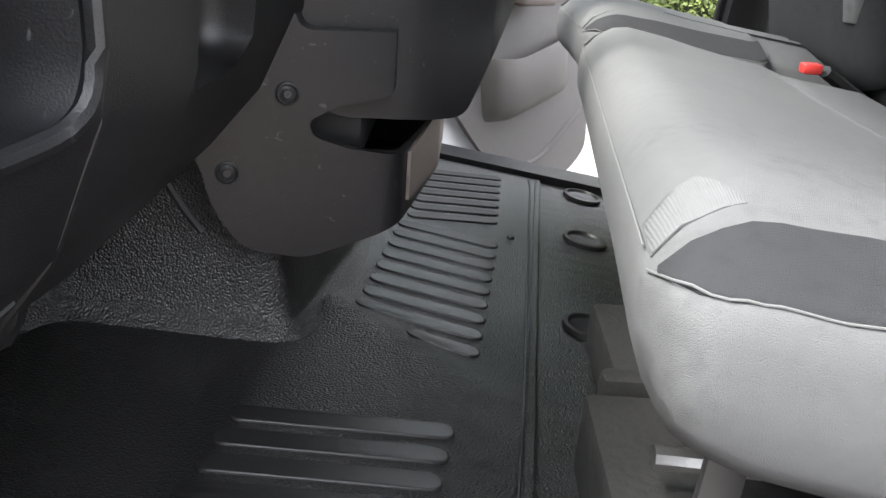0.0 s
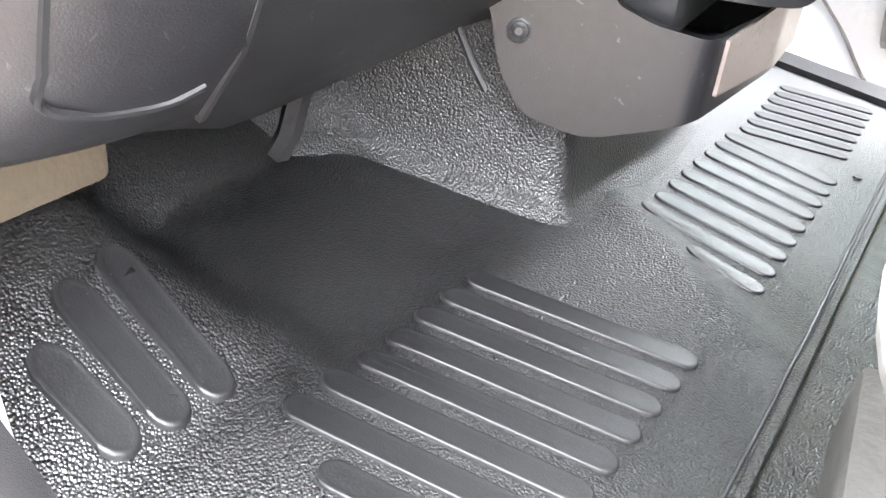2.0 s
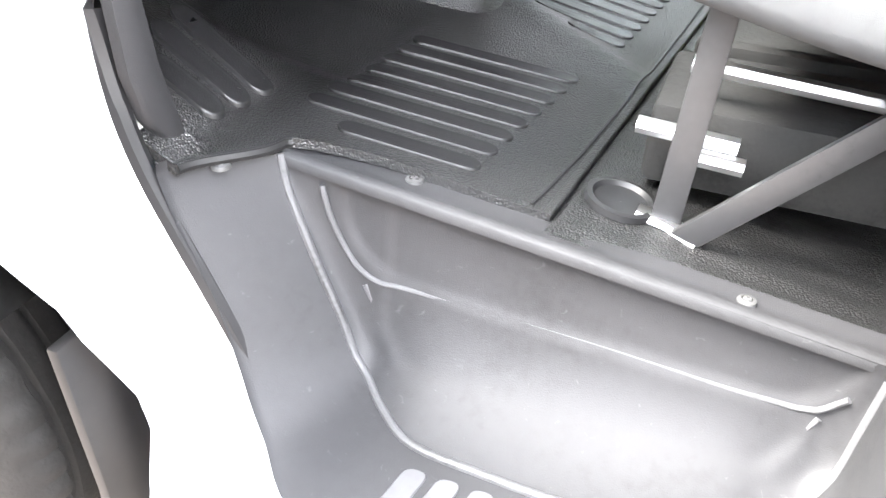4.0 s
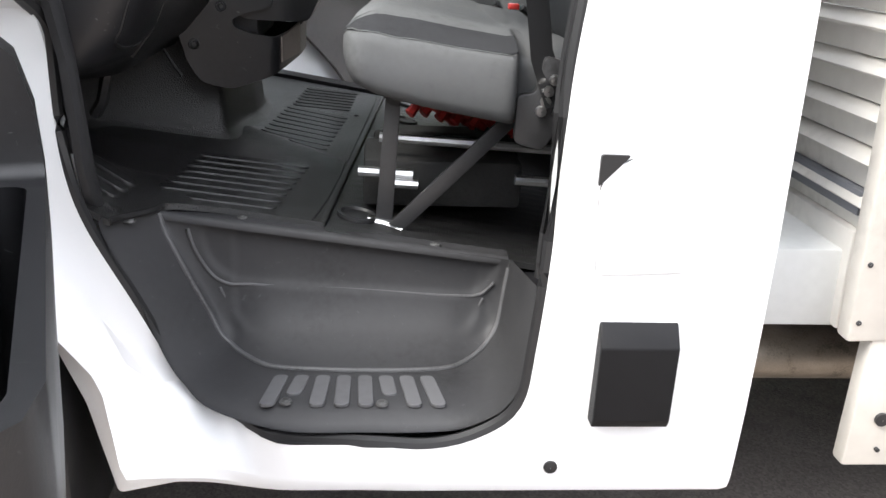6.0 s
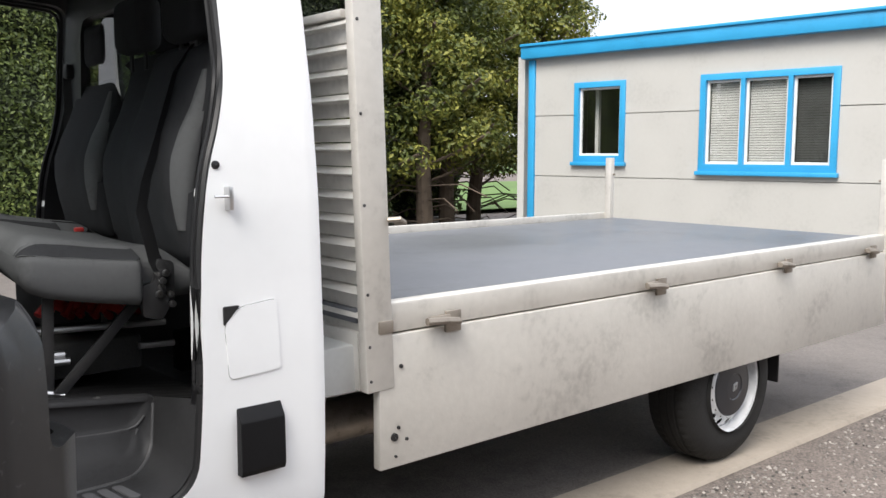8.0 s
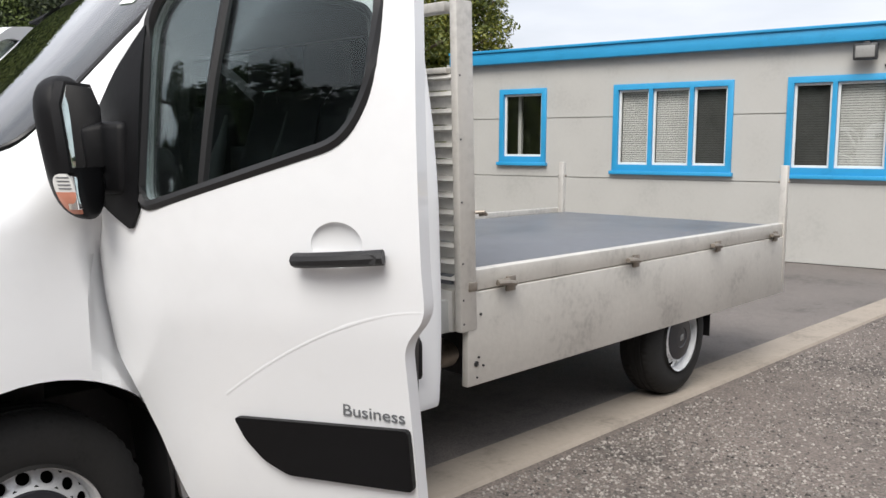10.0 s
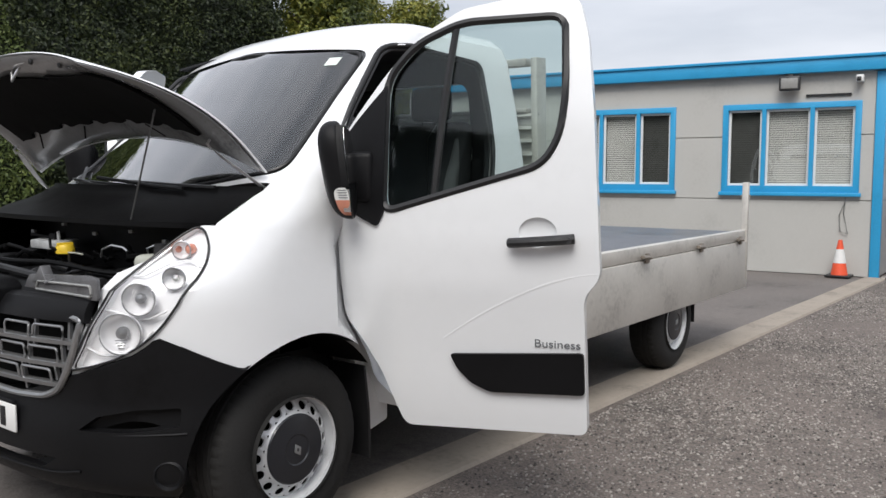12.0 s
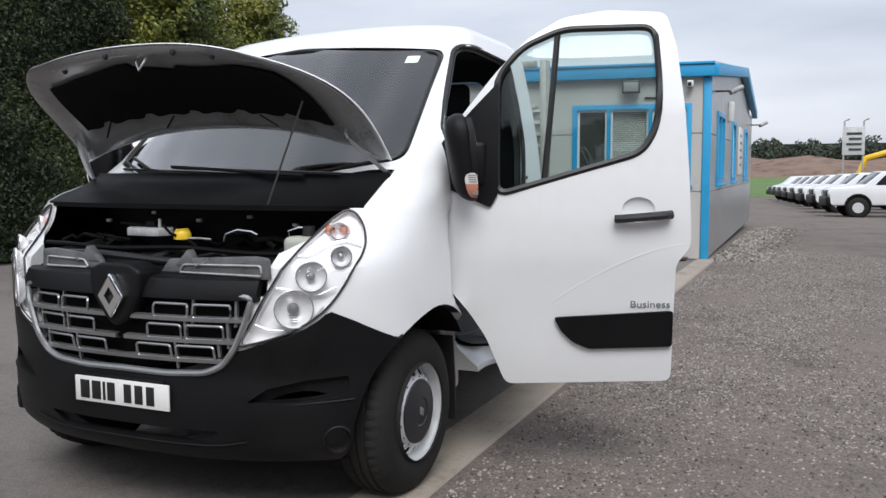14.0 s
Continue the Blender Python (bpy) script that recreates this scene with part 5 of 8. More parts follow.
FLAP = rounded([(1.243, 0.918), (1.252, 0.948), (1.290, 0.968), (1.385, 0.978), (1.390, 0.800), (1.250, 0.792)], 0.014, 3)
rows = [[quarter_skin(x, z, 0.0035) for x in np.linspace(1.22, 1.41, 12)] for z in np.linspace(0.77, 1.0, 14)]
fl = part("fuel_flap", carve(slab(rows, (0, 0.006, 0)), [prism(FLAP, "y", -0.3, 0.3)], "INTERSECT"), PAINT, truck, "white fuel filler flap slightly ajar", angle=50)
part("flap_gap", tube([quarter_skin(x, z, -0.0008) for x, z in FLAP], 0.0014, 6, closed=True), BUMPER, fl)
part("filler_gap", prism(rounded([(1.240, 0.972), (1.283, 0.972), (1.240, 0.925)], 0.004, 2), "y", -0.0125, 0.006), RUBBER, fl, "dark gap behind the flap corner")
vent = prism([(0.03, 0.545), (-0.034, 0.545), (-0.040, 0.560), (-0.038, 0.682), (-0.016, 0.716), (0.03, 0.720)], "x", 1.266, 1.388, 0.003, 2)
part("sill_vent", vent, BUMPER, truck, "black plastic body side trim block", angle=20)
for x, z, r in ((1.240, 1.313, 0.010), (1.216, 0.455, 0.011)):
    part("grommet", spun([(0.001, -0.006), (r, -0.004), (r * 1.1, 0.01)], 14, m=Matrix.Translation((x, 1 - lerp(LEVELS, z)[2], z))), RUBBER, truck)
stk = part("striker", box((1.258, -0.022, 1.205), (1.270, 0.02, 1.262), 0.004), STEEL, truck, "steel door striker")
part("striker_bar", tube([(1.225, -0.012, 1.238), (1.262, -0.014, 1.238)], 0.004, 6), STEEL, stk)

# ---- dropside body ----
# the headboard leans a little towards the cab
LEAN = Matrix.Translation((1.73, 0, 0.87)) @ Matrix.Rotation(radians(-2.2), 4, "Y") @ Matrix.Translation((-1.73, 0, -0.87))
bed = part("bed_deck", box((1.70, 0.10, 0.855), (5.12, 1.90, 0.897), 0.004), DECK, truck, "dark grey phenolic load deck")
for s in (0, 1):
    y0, y1 = (0.035, 0.07) if s == 0 else (1.93, 1.965)
    side = part("dropside", box((1.735, y0, 0.425), (5.12, y1, 0.822), 0.006), ALU, bed, "lowered weathered aluminium dropside")
    part("side_rail", box((1.775, y0 + 0.008, 0.826), (5.10, y1 + 0.03 if s == 0 else y1 - 0.008, 0.915 if s == 0 else 0.935), 0.008), ALU, bed, "weathered aluminium side rail")
    yo = y0 - 0.004 if s == 0 else y1 + 0.004
    for x, z, r in ((1.785, 0.519, 0.012), (1.81, 0.727, 0.006), (1.80, 0.545, 0.005), (1.83, 0.505, 0.005), (1.79, 0.46, 0.004)):
        part("rivet", spun([(0.001, -0.003), (r, -0.002), (r, 0.01)], 12, m=Matrix.Translation((x, yo, z))), RUBBER, side)
    for x in (1.945, 3.0, 3.97, 4.85):
        cl = part("drop_catch", box((x - 0.035, yo - 0.016, 0.838), (x + 0.045, yo + 0.004, 0.862), 0.007), GALV, side, "galvanised dropside catch")
        part("catch_lever", tube([(x - 0.06, yo - 0.028, 0.852), (x + 0.01, yo - 0.034, 0.848), (x + 0.07, yo - 0.02, 0.838)], 0.012, 7), GALV, cl)
        part("catch_plate", box((x + 0.03, yo - 0.008, 0.805), (x + 0.09, yo + 0.004, 0.87), 0.003), GALV, cl)
    py0, py1 = (0.03, 0.068) if s == 0 else (1.892, 1.93)
    post = part("headboard_post", box((1.682, py0, 0.665), (1.778, py1, 1.99), 0.006, m=LEAN), ALU, bed, "pale aluminium headboard post")
    part("post_shoe", box((1.728, py0 - 0.005, 0.830), (1.780, py0 + 0.02, 0.868), 0.004), GALV, post)
    for z in (0.70, 0.80, 0.95, 1.20, 1.45, 1.70):
        part("bolt", spun([(0.001, -0.003), (0.0045, -0.002), (0.0045, 0.004)], 10, m=LEAN @ Matrix.Translation((1.695, py0, z))), DARKSTEEL, post)
    h = part("latch_eye", tube([(1.76, py0 - 0.004, 1.155), (1.785, py0 - 0.03, 1.158), (1.80, py0 - 0.03, 1.148), (1.79, py0, 1.145)], 0.008, 7), GALV, post, "galvanised latch eye")
    rpst = part("rear_post", box((5.07, py0, 0.50), (5.11, py0 + 0.05, 1.315), 0.005), ALU, bed, "aluminium rear corner post")
    part("post_pin", tube([(5.10, py0 - 0.01, 1.20), (5.10, py0 + 0.07, 1.20)], 0.008, 6), GALV, rpst)
part("tailboard", box((5.125, 0.08, 0.46), (5.155, 1.91, 0.86), 0.006), ALU, bed, "aluminium tailboard, lowered")
# ribbed headboard, each plank with its own lip
for k in range(13):
    z = 0.83 + 0.068 * k
    pl = prism([(1.715, z), (1.745, z), (1.745, z + 0.064), (1.715, z + 0.064), (1.700, z + 0.058), (1.690, z + 0.046), (1.715, z + 0.040)], "y", 0.068, 1.892, 0.002, 1, m=LEAN)
    part("headboard_plank", pl, ALURIB, bed)
part("headboard_foot", box((1.70, 0.10, 0.655), (1.75, 1.88, 0.83), 0.004, m=LEAN), ALURIB, bed, "plain aluminium lower headboard")
part("headboard_cap", box((1.69, 0.10, 1.712), (1.765, 1.88, 1.735), 0.005, m=LEAN), ALU, bed)
part("top_frame", box((1.69, 0.10, 1.95), (1.76, 1.88, 1.99), 0.006, m=LEAN), ALU, bed, "aluminium headboard top bar")
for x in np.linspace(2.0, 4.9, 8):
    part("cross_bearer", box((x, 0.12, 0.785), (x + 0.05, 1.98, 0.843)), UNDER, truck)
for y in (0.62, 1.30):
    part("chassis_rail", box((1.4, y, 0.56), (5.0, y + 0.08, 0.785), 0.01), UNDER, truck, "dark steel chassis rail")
part("front_bearer", box((1.56, 0.12, 0.65), (1.76, 1.98, 0.79), 0.006), CHASSIS, truck, "grey painted cross member behind the cab")
part("silencer", spun([(0.001, -0.22), (0.075, -0.21), (0.085, -0.19), (0.085, 0.19), (0.075, 0.21), (0.001, 0.22)], 24, axis="x", m=Matrix.Translation((1.80, 0.42, 0.47)) @ Matrix.Diagonal((1, 1.2, 0.8, 1))), GALV, truck, "dull steel exhaust silencer")
part("fuel_tank", box((2.1, 0.34, 0.33), (2.9, 0.62, 0.60), 0.06, 3), DARKSTEEL, truck)
part("underbody", box((-0.3, 0.42, 0.30), (1.5, 1.58, 0.55), 0.05), UNDER, truck)
part("rear_axle", tube([(3.69, 0.2, 0.328), (3.69, 1.8, 0.328)], 0.05, 10), UNDER, truck)


# ---- cab interior ----
def smooth01(t):
    t = min(1.0, max(0.0, t))
    return t * t * (3 - 2 * t)


def floor_z(x, y=0.6):
    """The cab floor: falls towards the seats, rises over the wheel arch and up the toe board."""
    z = 0.752 - 0.15 * (x - 0.77)
    ramp = max(0.0, 0.797 + (0.49 - x) * 0.6 - z) * smooth01((0.495 - y - 0.10 * (0.5 - x)) / 0.085) * smooth01((0.56 - x) / 0.10)
    toe = 0.9 * max(0.0, 0.30 - x) * smooth01((y - 0.40) / 0.05)
    well = -0.011 * smooth01((0.565 - x) / 0.04) * smooth01((y - 0.45) / 0.05) * smooth01((0.76 - y) / 0.06)
    d = (y - 0.754) * 0.80 + (x - 0.845) * 0.60
    fold = 0.012 * math.exp(-(d / 0.03) ** 2) * smooth01((0.90 - x) / 0.06) * smooth01((x - 0.58) / 0.05)
    return z + ramp + toe + well + fold


def seam_x(y):
    return 0.838 + 0.089 * (y - 0.35)


xs3 = np.linspace(0.0, 1.0, 46)
ys3 = np.concatenate([np.linspace(0.188, 0.333, 18), [0.3385], np.linspace(0.345, 0.60, 22), np.linspace(0.62, 1.72, 40)])
rows = []
for y in ys3:
    row = []
    for t in xs3:
        x0 = 0.455 - 0.255 * smooth01((y - 0.205) / 0.06)
        x1 = seam_x(y) if y > 0.335 else 0.500 + 0.055 * smooth01((y - 0.18) / 0.12) + 0.10 * max(0.0, (y - 0.297) / 0.036) ** 2
        x = min(x1, x0 + (seam_x(y) - x0) * t)
        row.append(Vector((x, y, floor_z(x, y))))
    rows.append(row)
floor_mat = part("floor_mat", slab(rows, -0.012), FLOORMAT, truck, "black grained rubber cab floor mat with raised ribs")


def rib(a, b, half, parent, lift=0.0034):
    """A raised smooth bar with rounded ends that follows the floor."""
    a, b = Vector(a), Vector(b)
    d = (b - a).normalized()
    n = Vector((-d.y, d.x))
    out = []
    for k in range(9):
        t = -math.pi / 2 + math.pi * k / 8
        out.append(b - d * half + d * half * math.cos(t) + n * half * math.sin(t))
    for k in range(1, 6):
        out.append(b + (a - b) * k / 6 + n * half)
    for k in range(9):
        t = math.pi / 2 + math.pi * k / 8
        out.append(a + d * half + d * half * math.cos(t) + n * half * math.sin(t))
    for k in range(1, 6):
        out.append(a + (b - a) * k / 6 - n * half)
    mid = (a + b) / 2

    def ring(shrink, h):
        r = []
        for p in out:
            u = (p - mid).dot(d)
            v = (p - mid).dot(n)
            lim = (b - a).length / 2
            q = mid + d * (u - math.copysign(min(shrink, abs(u)), u) * (1 if abs(u) > lim - half else 0.0)) + n * v * (1 - shrink / half)
            r.append((q.x, q.y, floor_z(q.x, q.y) + h))
        return r
    return part("rib", loft([ring(0, -0.003), ring(0, lift * 0.62), ring(0.0009, lift * 0.95), ring(0.0024, lift), ring(0.0042, lift * 0.92), ring(0.0060, lift * 0.88), ring(0.010, lift * 0.88)], wrap=True, caps=True), RIBMAT, parent, angle=50)


for k in range(8):
    r = (0.784 - 0.0053 * k, 0.6885 - 0.0440 * k)
    l = (0.556 - 0.0045 * k, 0.647 - 0.0415 * k) if k < 7 else (0.585, 0.362)
    rib(l, r, 0.0140, floor_mat)
for k in range(9):
    r = (0.851 - 0.0046 * k, 1.257 - 0.0484 * k)
    l = (0.681 - 0.0046 * k, 1.274 - 0.0476 * k) if k < 8 else (0.720, 0.885)
    rib(l, r, 0.0150, floor_mat, 0.0030)
for k in range(7):
    rib((0.712 - 0.003 * k, 1.595 - 0.046 * k), (0.872 - 0.003 * k, 1.655 - 0.046 * k), 0.0125, floor_mat)
for a, b in (((0.370, 0.384), (0.498, 0.372)), ((0.377, 0.337), (0.494, 0.330)), ((0.405, 0.289), (0.489, 0.289))):
    rib(a, b, 0.0165, floor_mat, 0.0062)

def mat_front(y):
    return 0.500 + 0.055 * smooth01((y - 0.18) / 0.12) + 0.10 * max(0.0, (y - 0.297) / 0.036) ** 2


part("mat_edge", tube([(mat_front(y) - 0.003, y, floor_z(mat_front(y), y) - 0.0055) for y in np.linspace(0.190, 0.306, 24)], 0.0065, 8), RIBMAT, floor_mat, "rounded rubber edge of the mat")
# edge bead of the mat, and the floor under the seats
part("mat_bead", tube([(seam_x(y) - 0.004, y, floor_z(seam_x(y), y) + 0.001) for y in np.linspace(0.335, 1.70, 24)], 0.006, 8, flat=0.5), FLOORMAT, floor_mat)
rows = [[Vector((seam_x(y) + 0.002 + (1.47 - seam_x(y)) * t, y, 0.752 - 0.15 * (seam_x(y) + (1.47 - seam_x(y)) * t - 0.77) - 0.006 + 0.0015 * math.sin(y * 150) * (1 if t > 0.05 else 0))) for t in np.linspace(0, 1, 12)] for y in np.linspace(0.315, 1.72, 110)]
rear_floor = part("rear_floor_mat", slab(rows, -0.012), FLOORMAT, truck, "black ribbed floor covering under the seats")
for x, y in ((0.896, 0.421), (0.975, 1.018), (1.017, 1.386), (1.047, 1.66)):
    m = Matrix.Translation((x, y, floor_z(x, y) - 0.002)) @ Matrix.Rotation(radians(8.5), 4, "Y")
    part("anchor_cup", spun([(0.041, -0.002), (0.040, 0.005), (0.034, 0.006), (0.030, 0.001), (0.022, -0.001), (0.001, -0.001)], 28, axis="z", m=m), RUBBER, rear_floor, "round black floor anchor cup")
part("far_sill", slab([[Vector((x, y, 0.752 - 0.15 * (x - 0.77) + 0.012)) for x in np.linspace(0.55, 1.45, 12)] for y in (1.715, 1.74, 1.80)], -0.02), DASH, truck, "dark plastic driver sill plate")
for shift, r_ in ((-0.030, 0.0022),):
    line = [(lerp([(0.34, 0.844), (0.375, 0.850), (0.494, 0.866), (0.69, 0.885), (0.82, 0.897), (1.64, 0.964)], y)[0] + shift, y) for y in np.linspace(0.345, 1.69, 40)]
    part("seam_groove", tube([(x, y, floor_z(x, y) + 0.0005) for x, y in line], r_, 6), RUBBER, floor_mat, "dark pressed seam of the mat")
for x, y in ((0.915, 1.722), (0.60, 1.0), (0.875, 1.31)):
    part("floor_stud", spun([(0.001, 0.004), (0.006, 0.003), (0.007, 0.0)], 10, axis="z", m=Matrix.Translation((x, y, floor_z(x, y) + 0.002))), RUBBER, floor_mat)

# engine tunnel covered in the same mat
base = [(0.10, 0.60), (0.259, 0.686), (0.336, 0.783), (0.545, 0.814), (0.583, 0.832), (0.592, 0.87), (0.600, 0.95), (0.622, 1.08), (0.622, 1.24), (0.58, 1.40), (0.40, 1.50), (0.10, 1.52)]
rings = []
for dz, grow, back in ((-0.006, 0.034, 0), (0.001, 0.024, 0), (0.006, 0.014, 0), (0.014, 0.006, 0), (0.026, 0.001, 0), (0.040, 0.0, 0), (0.10, -0.004, 0.004), (0.22, -0.012, 0.014), (0.40, -0.03, 0.04)):
    ring = []
    for x, y in rounded(base, 0.024, 4):
        vx, vy = x - 0.30, y - 1.05
        k = 1 + grow / math.hypot(vx, vy)
        px, py = 0.30 + vx * k - back, 1.05 + vy * k
        ring.append((px, py, 0.752 - 0.15 * (px - 0.77) + dz))
    rings.append(ring)
tun = loft(rings, wrap=True, caps=True)
part("engine_tunnel", tun, FLOORMAT, truck, "black grained engine tunnel cover", angle=38)
part("toe_board", slab([[Vector((x, y, z)) for y in np.linspace(0.12, 1.75, 20)] for x, z in ((0.30, 0.80), (0.22, 0.88), (0.17, 0.98), (0.14, 1.15))], (-0.01, 0, -0.01)), FLOORMAT, truck, "black toe board under the dashboard")
part("foam_pad", box((0.30, 0.20, 0.912), (0.352, 0.416, 1.03), 0.008), mat("tan_insulation_board", (0.115, 0.090, 0.062), 0.9, var=0.2, scale=9, bump=0.3), truck, "tan insulation board below the dashboard")
part("pedal_bracket", tube([(0.40, 0.60, 0.98), (0.38, 0.60, 0.90), (0.36, 0.61, 0.87)], 0.012, 6), DARKSTEEL, truck)
part("stay", tube([(0.47, 0.750, 0.99), (0.488, 0.755, 0.955), (0.505, 0.758, 0.93)], 0.004, 6), DARKSTEEL, truck, "small steel stay")

# step well with its moulded trim
OUTER = [(0.490, 0.180, 0.797), (0.488, 0.180, 0.788), (0.490, 0.180, 0.775), (0.505, 0.178, 0.735), (0.540, 0.175, 0.660), (0.568, 0.165, 0.590), (0.590, 0.150, 0.552), (0.616, 0.130, 0.527), (0.670, 0.080, 0.508), (0.79, 0.026, 0.505),
         (0.91, 0.022, 0.505), (1.0, 0.022, 0.505), (1.06, 0.022, 0.510), (1.10, 0.022, 0.525), (1.135, 0.022, 0.550), (1.158, 0.022, 0.590), (1.168, 0.022, 0.640), (1.174, 0.022, 0.690), (1.180, 0.022, 0.750)]
INNER = [(0.553, 0.290, 0.769), (0.562, 0.283, 0.740), (0.575, 0.277, 0.713), (0.605, 0.270, 0.650), (0.637, 0.263, 0.590), (0.655, 0.255, 0.556), (0.676, 0.245, 0.538), (0.705, 0.215, 0.532), (0.755, 0.178, 0.530),
         (0.84, 0.168, 0.530), (0.91, 0.165, 0.530), (1.0, 0.168, 0.530), (1.06, 0.178, 0.530), (1.10, 0.205, 0.532), (1.135, 0.240, 0.545), (1.158, 0.262, 0.575), (1.166, 0.272, 0.620), (1.172, 0.280, 0.660), (1.178, 0.288, 0.697)]


def along(pts, u):
    """A smooth point on a line of points, u from 0 to 1."""
    k = u * (len(pts) - 1)
    i = min(len(pts) - 2, int(k))
    t = k - i
    p = [np.array(pts[min(len(pts) - 1, max(0, j))], float) for j in (i - 1, i, i + 1, i + 2)]
    return 0.5 * (2 * p[1] + (p[2] - p[0]) * t + (2 * p[0] - 5 * p[1] + 4 * p[2] - p[3]) * t * t + (3 * p[1] - p[0] - 3 * p[2] + p[3]) * t ** 3)


def riser_depth(x, z):
    """The riser's embossed panel: a shallow recess with rounded lower corners."""
    hw, r = 0.262, 0.075
    qx, qz = abs(x - 0.895 + 0.10 * (z - 0.63)) - hw + r, (0.632 - 0.05 * (x - 0.9)) + r - z
    d = math.hypot(max(qx, 0), max(qz, 0)) + min(max(qx, qz), 0) - r
    hw2 = 0.222
    qx2, qz2 = abs(x - 0.90) - hw2 + 0.05, 0.560 + 0.05 - z
    d2 = math.hypot(max(qx2, 0), max(qz2, 0)) + min(max(qx2, qz2), 0) - 0.05
    return 0.0045 * smooth01(-d / 0.014 + 0.5) + 0.004 * smooth01(-d2 / 0.014 + 0.5)


us4 = np.linspace(0, 1, 91)
rings = []
for t in (-0.06, 0.0, 0.05, 0.12, 0.22, 0.34, 0.46, 0.58, 0.70, 0.80, 0.88, 0.94, 0.975, 1.0):
    ring = []
    for u in us4:
        o, i = along(OUTER, u), along(INNER, u)
        corner = max(0.0, 1 - u / 0.16)
        tt = max(0.0, t)
        sx = tt ** (1.0 + 0.6 * corner)
        flat = smooth01((u - 0.36) / 0.16) * (1 - smooth01((u - 0.64) / 0.16))
        sz = 1 - (1 - tt) ** (1.0 + 5.0 * flat)
        ring.append((o[0] + (i[0] - o[0]) * sx, o[1] + (i[1] - o[1]) * t, o[2] + (i[2] - o[2]) * sz))
    rings.append(ring)
step = part("step_well", loft(rings), STEPGREY, truck, "charcoal moulded entry step", angle=80)
grid = []
for u in us4:
    i = along(INNER, u)
    w = (i[0] - 0.553) / 0.625
    tx, tz = 0.553 + 0.625 * w, 0.769 - 0.074 * w
    col = []
    for t in np.linspace(0, 1, 33):
        z = i[2] + (tz - i[2]) * t ** 1.25
        x = i[0] + (tx - i[0]) * t
        bowl = 0.007 * smooth01((x - 0.57) / 0.05) * smooth01((1.165 - x) / 0.03)
        y = i[1] + (0.281 + 0.013 * (z - 0.53) / 0.24 - i[1]) * (1 - (1 - t) ** 3.2) + (riser_depth(x, z) + bowl) * (1 - smooth01((t - 0.90) / 0.10)) * smooth01(t / 0.2)
        col.append((x, y, z))
    grid.append(col)
part("riser", loft(grid), STEPGREY, step, "charcoal step riser panel with embossed lines", angle=80)
# embossed lines, with the light along their ridges painted in the paler grey
for line in ([(0.600, 0.742), (0.612, 0.700), (0.640, 0.655), (0.672, 0.638), (0.72, 0.636), (0.90, 0.630), (1.08, 0.620), (1.125, 0.625), (1.150, 0.650)], [(0.652, 0.632), (0.672, 0.595), (0.70, 0.568), (0.74, 0.560), (0.90, 0.556), (1.04, 0.553), (1.085, 0.560), (1.115, 0.585), (1.132, 0.618)]):
    ridge = []
    for u in np.linspace(0, 1, 44):
        k = u * (len(line) - 1)
        q = along([(x, 0.0, z) for x, z in line], u)
        ridge.append((q[0], 0.281 + 0.013 * (q[2] - 0.53) / 0.24 + 0.007 * smooth01((q[0] - 0.57) / 0.05) * smooth01((1.165 - q[0]) / 0.03) + riser_depth(q[0], q[2]) - 0.0035 - 0.010 * smooth01((0.60 - q[2]) / 0.06), q[2]))
    part("emboss_line", tube(ridge, 0.0034, 8), STEPGLINT, step)
rows = []
for w in np.linspace(0, 1, 40):
    x, z = 0.553 + 0.625 * w, 0.769 - 0.074 * w
    rows.append([Vector((x - 0.004 * (1 - k), 0.290 + 0.052 * k ** 1.1, z + 0.0045 * math.sin(math.pi * min(1, k * 2.2)) * (1 if k < 0.46 else 0) - 0.001)) for k in (0, 0.06, 0.12, 0.2, 0.3, 0.42, 0.6, 0.8, 1.0)])
part("sill_plate", slab(rows, -0.01), STEPGREY, step, "charcoal sill plate", angle=60)
# the crease's highlight lies in its paler colour
part("step_crease", tube([tuple(along(INNER, u) + np.array((0, 0.002, 0.001))) for u in np.linspace(0.0, 0.97, 90)], 0.0050, 10), STEPGLINT, step, "rounded crease of the step moulding with a painted highlight")
GRIP = mat("grey_grip_pad", (0.095, 0.095, 0.10), 0.65)
for k in range(8):
    x = 0.764 + 0.0385 * k
    y0 = 0.085 if k in (1, 5) else 0.052
    lean_ = 0.012 * (3.5 - k) / 3.5
    part("tread_slot", prism(rounded([(x - 0.0125 - lean_ * 0.4, y0), (x + 0.0125 - lean_ * 0.4, y0), (x + 0.0125 + lean_, 0.150), (x - 0.0125 + lean_, 0.150)], 0.0115, 4), "z", 0.526, 0.5325, 0.001, 1), GRIP, step)
for x, y, z in ((0.690, 0.330, 0.752), (1.040, 0.316, 0.712), (0.520, 0.232, 0.776), (0.790, 0.064, 0.531), (0.945, 0.060, 0.531)):
    sm_ = Matrix.Translation((x, y, z))
    ring_ = part("screw", spun([(0.001, 0.005), (0.005, 0.0045), (0.0065, 0.001), (0.007, 0.0035), (0.0115, 0.002), (0.013, -0.003)], 16, axis="z", m=sm_ @ Matrix.Scale(0.8, 4)), SCREW, step, "small steel screw head")

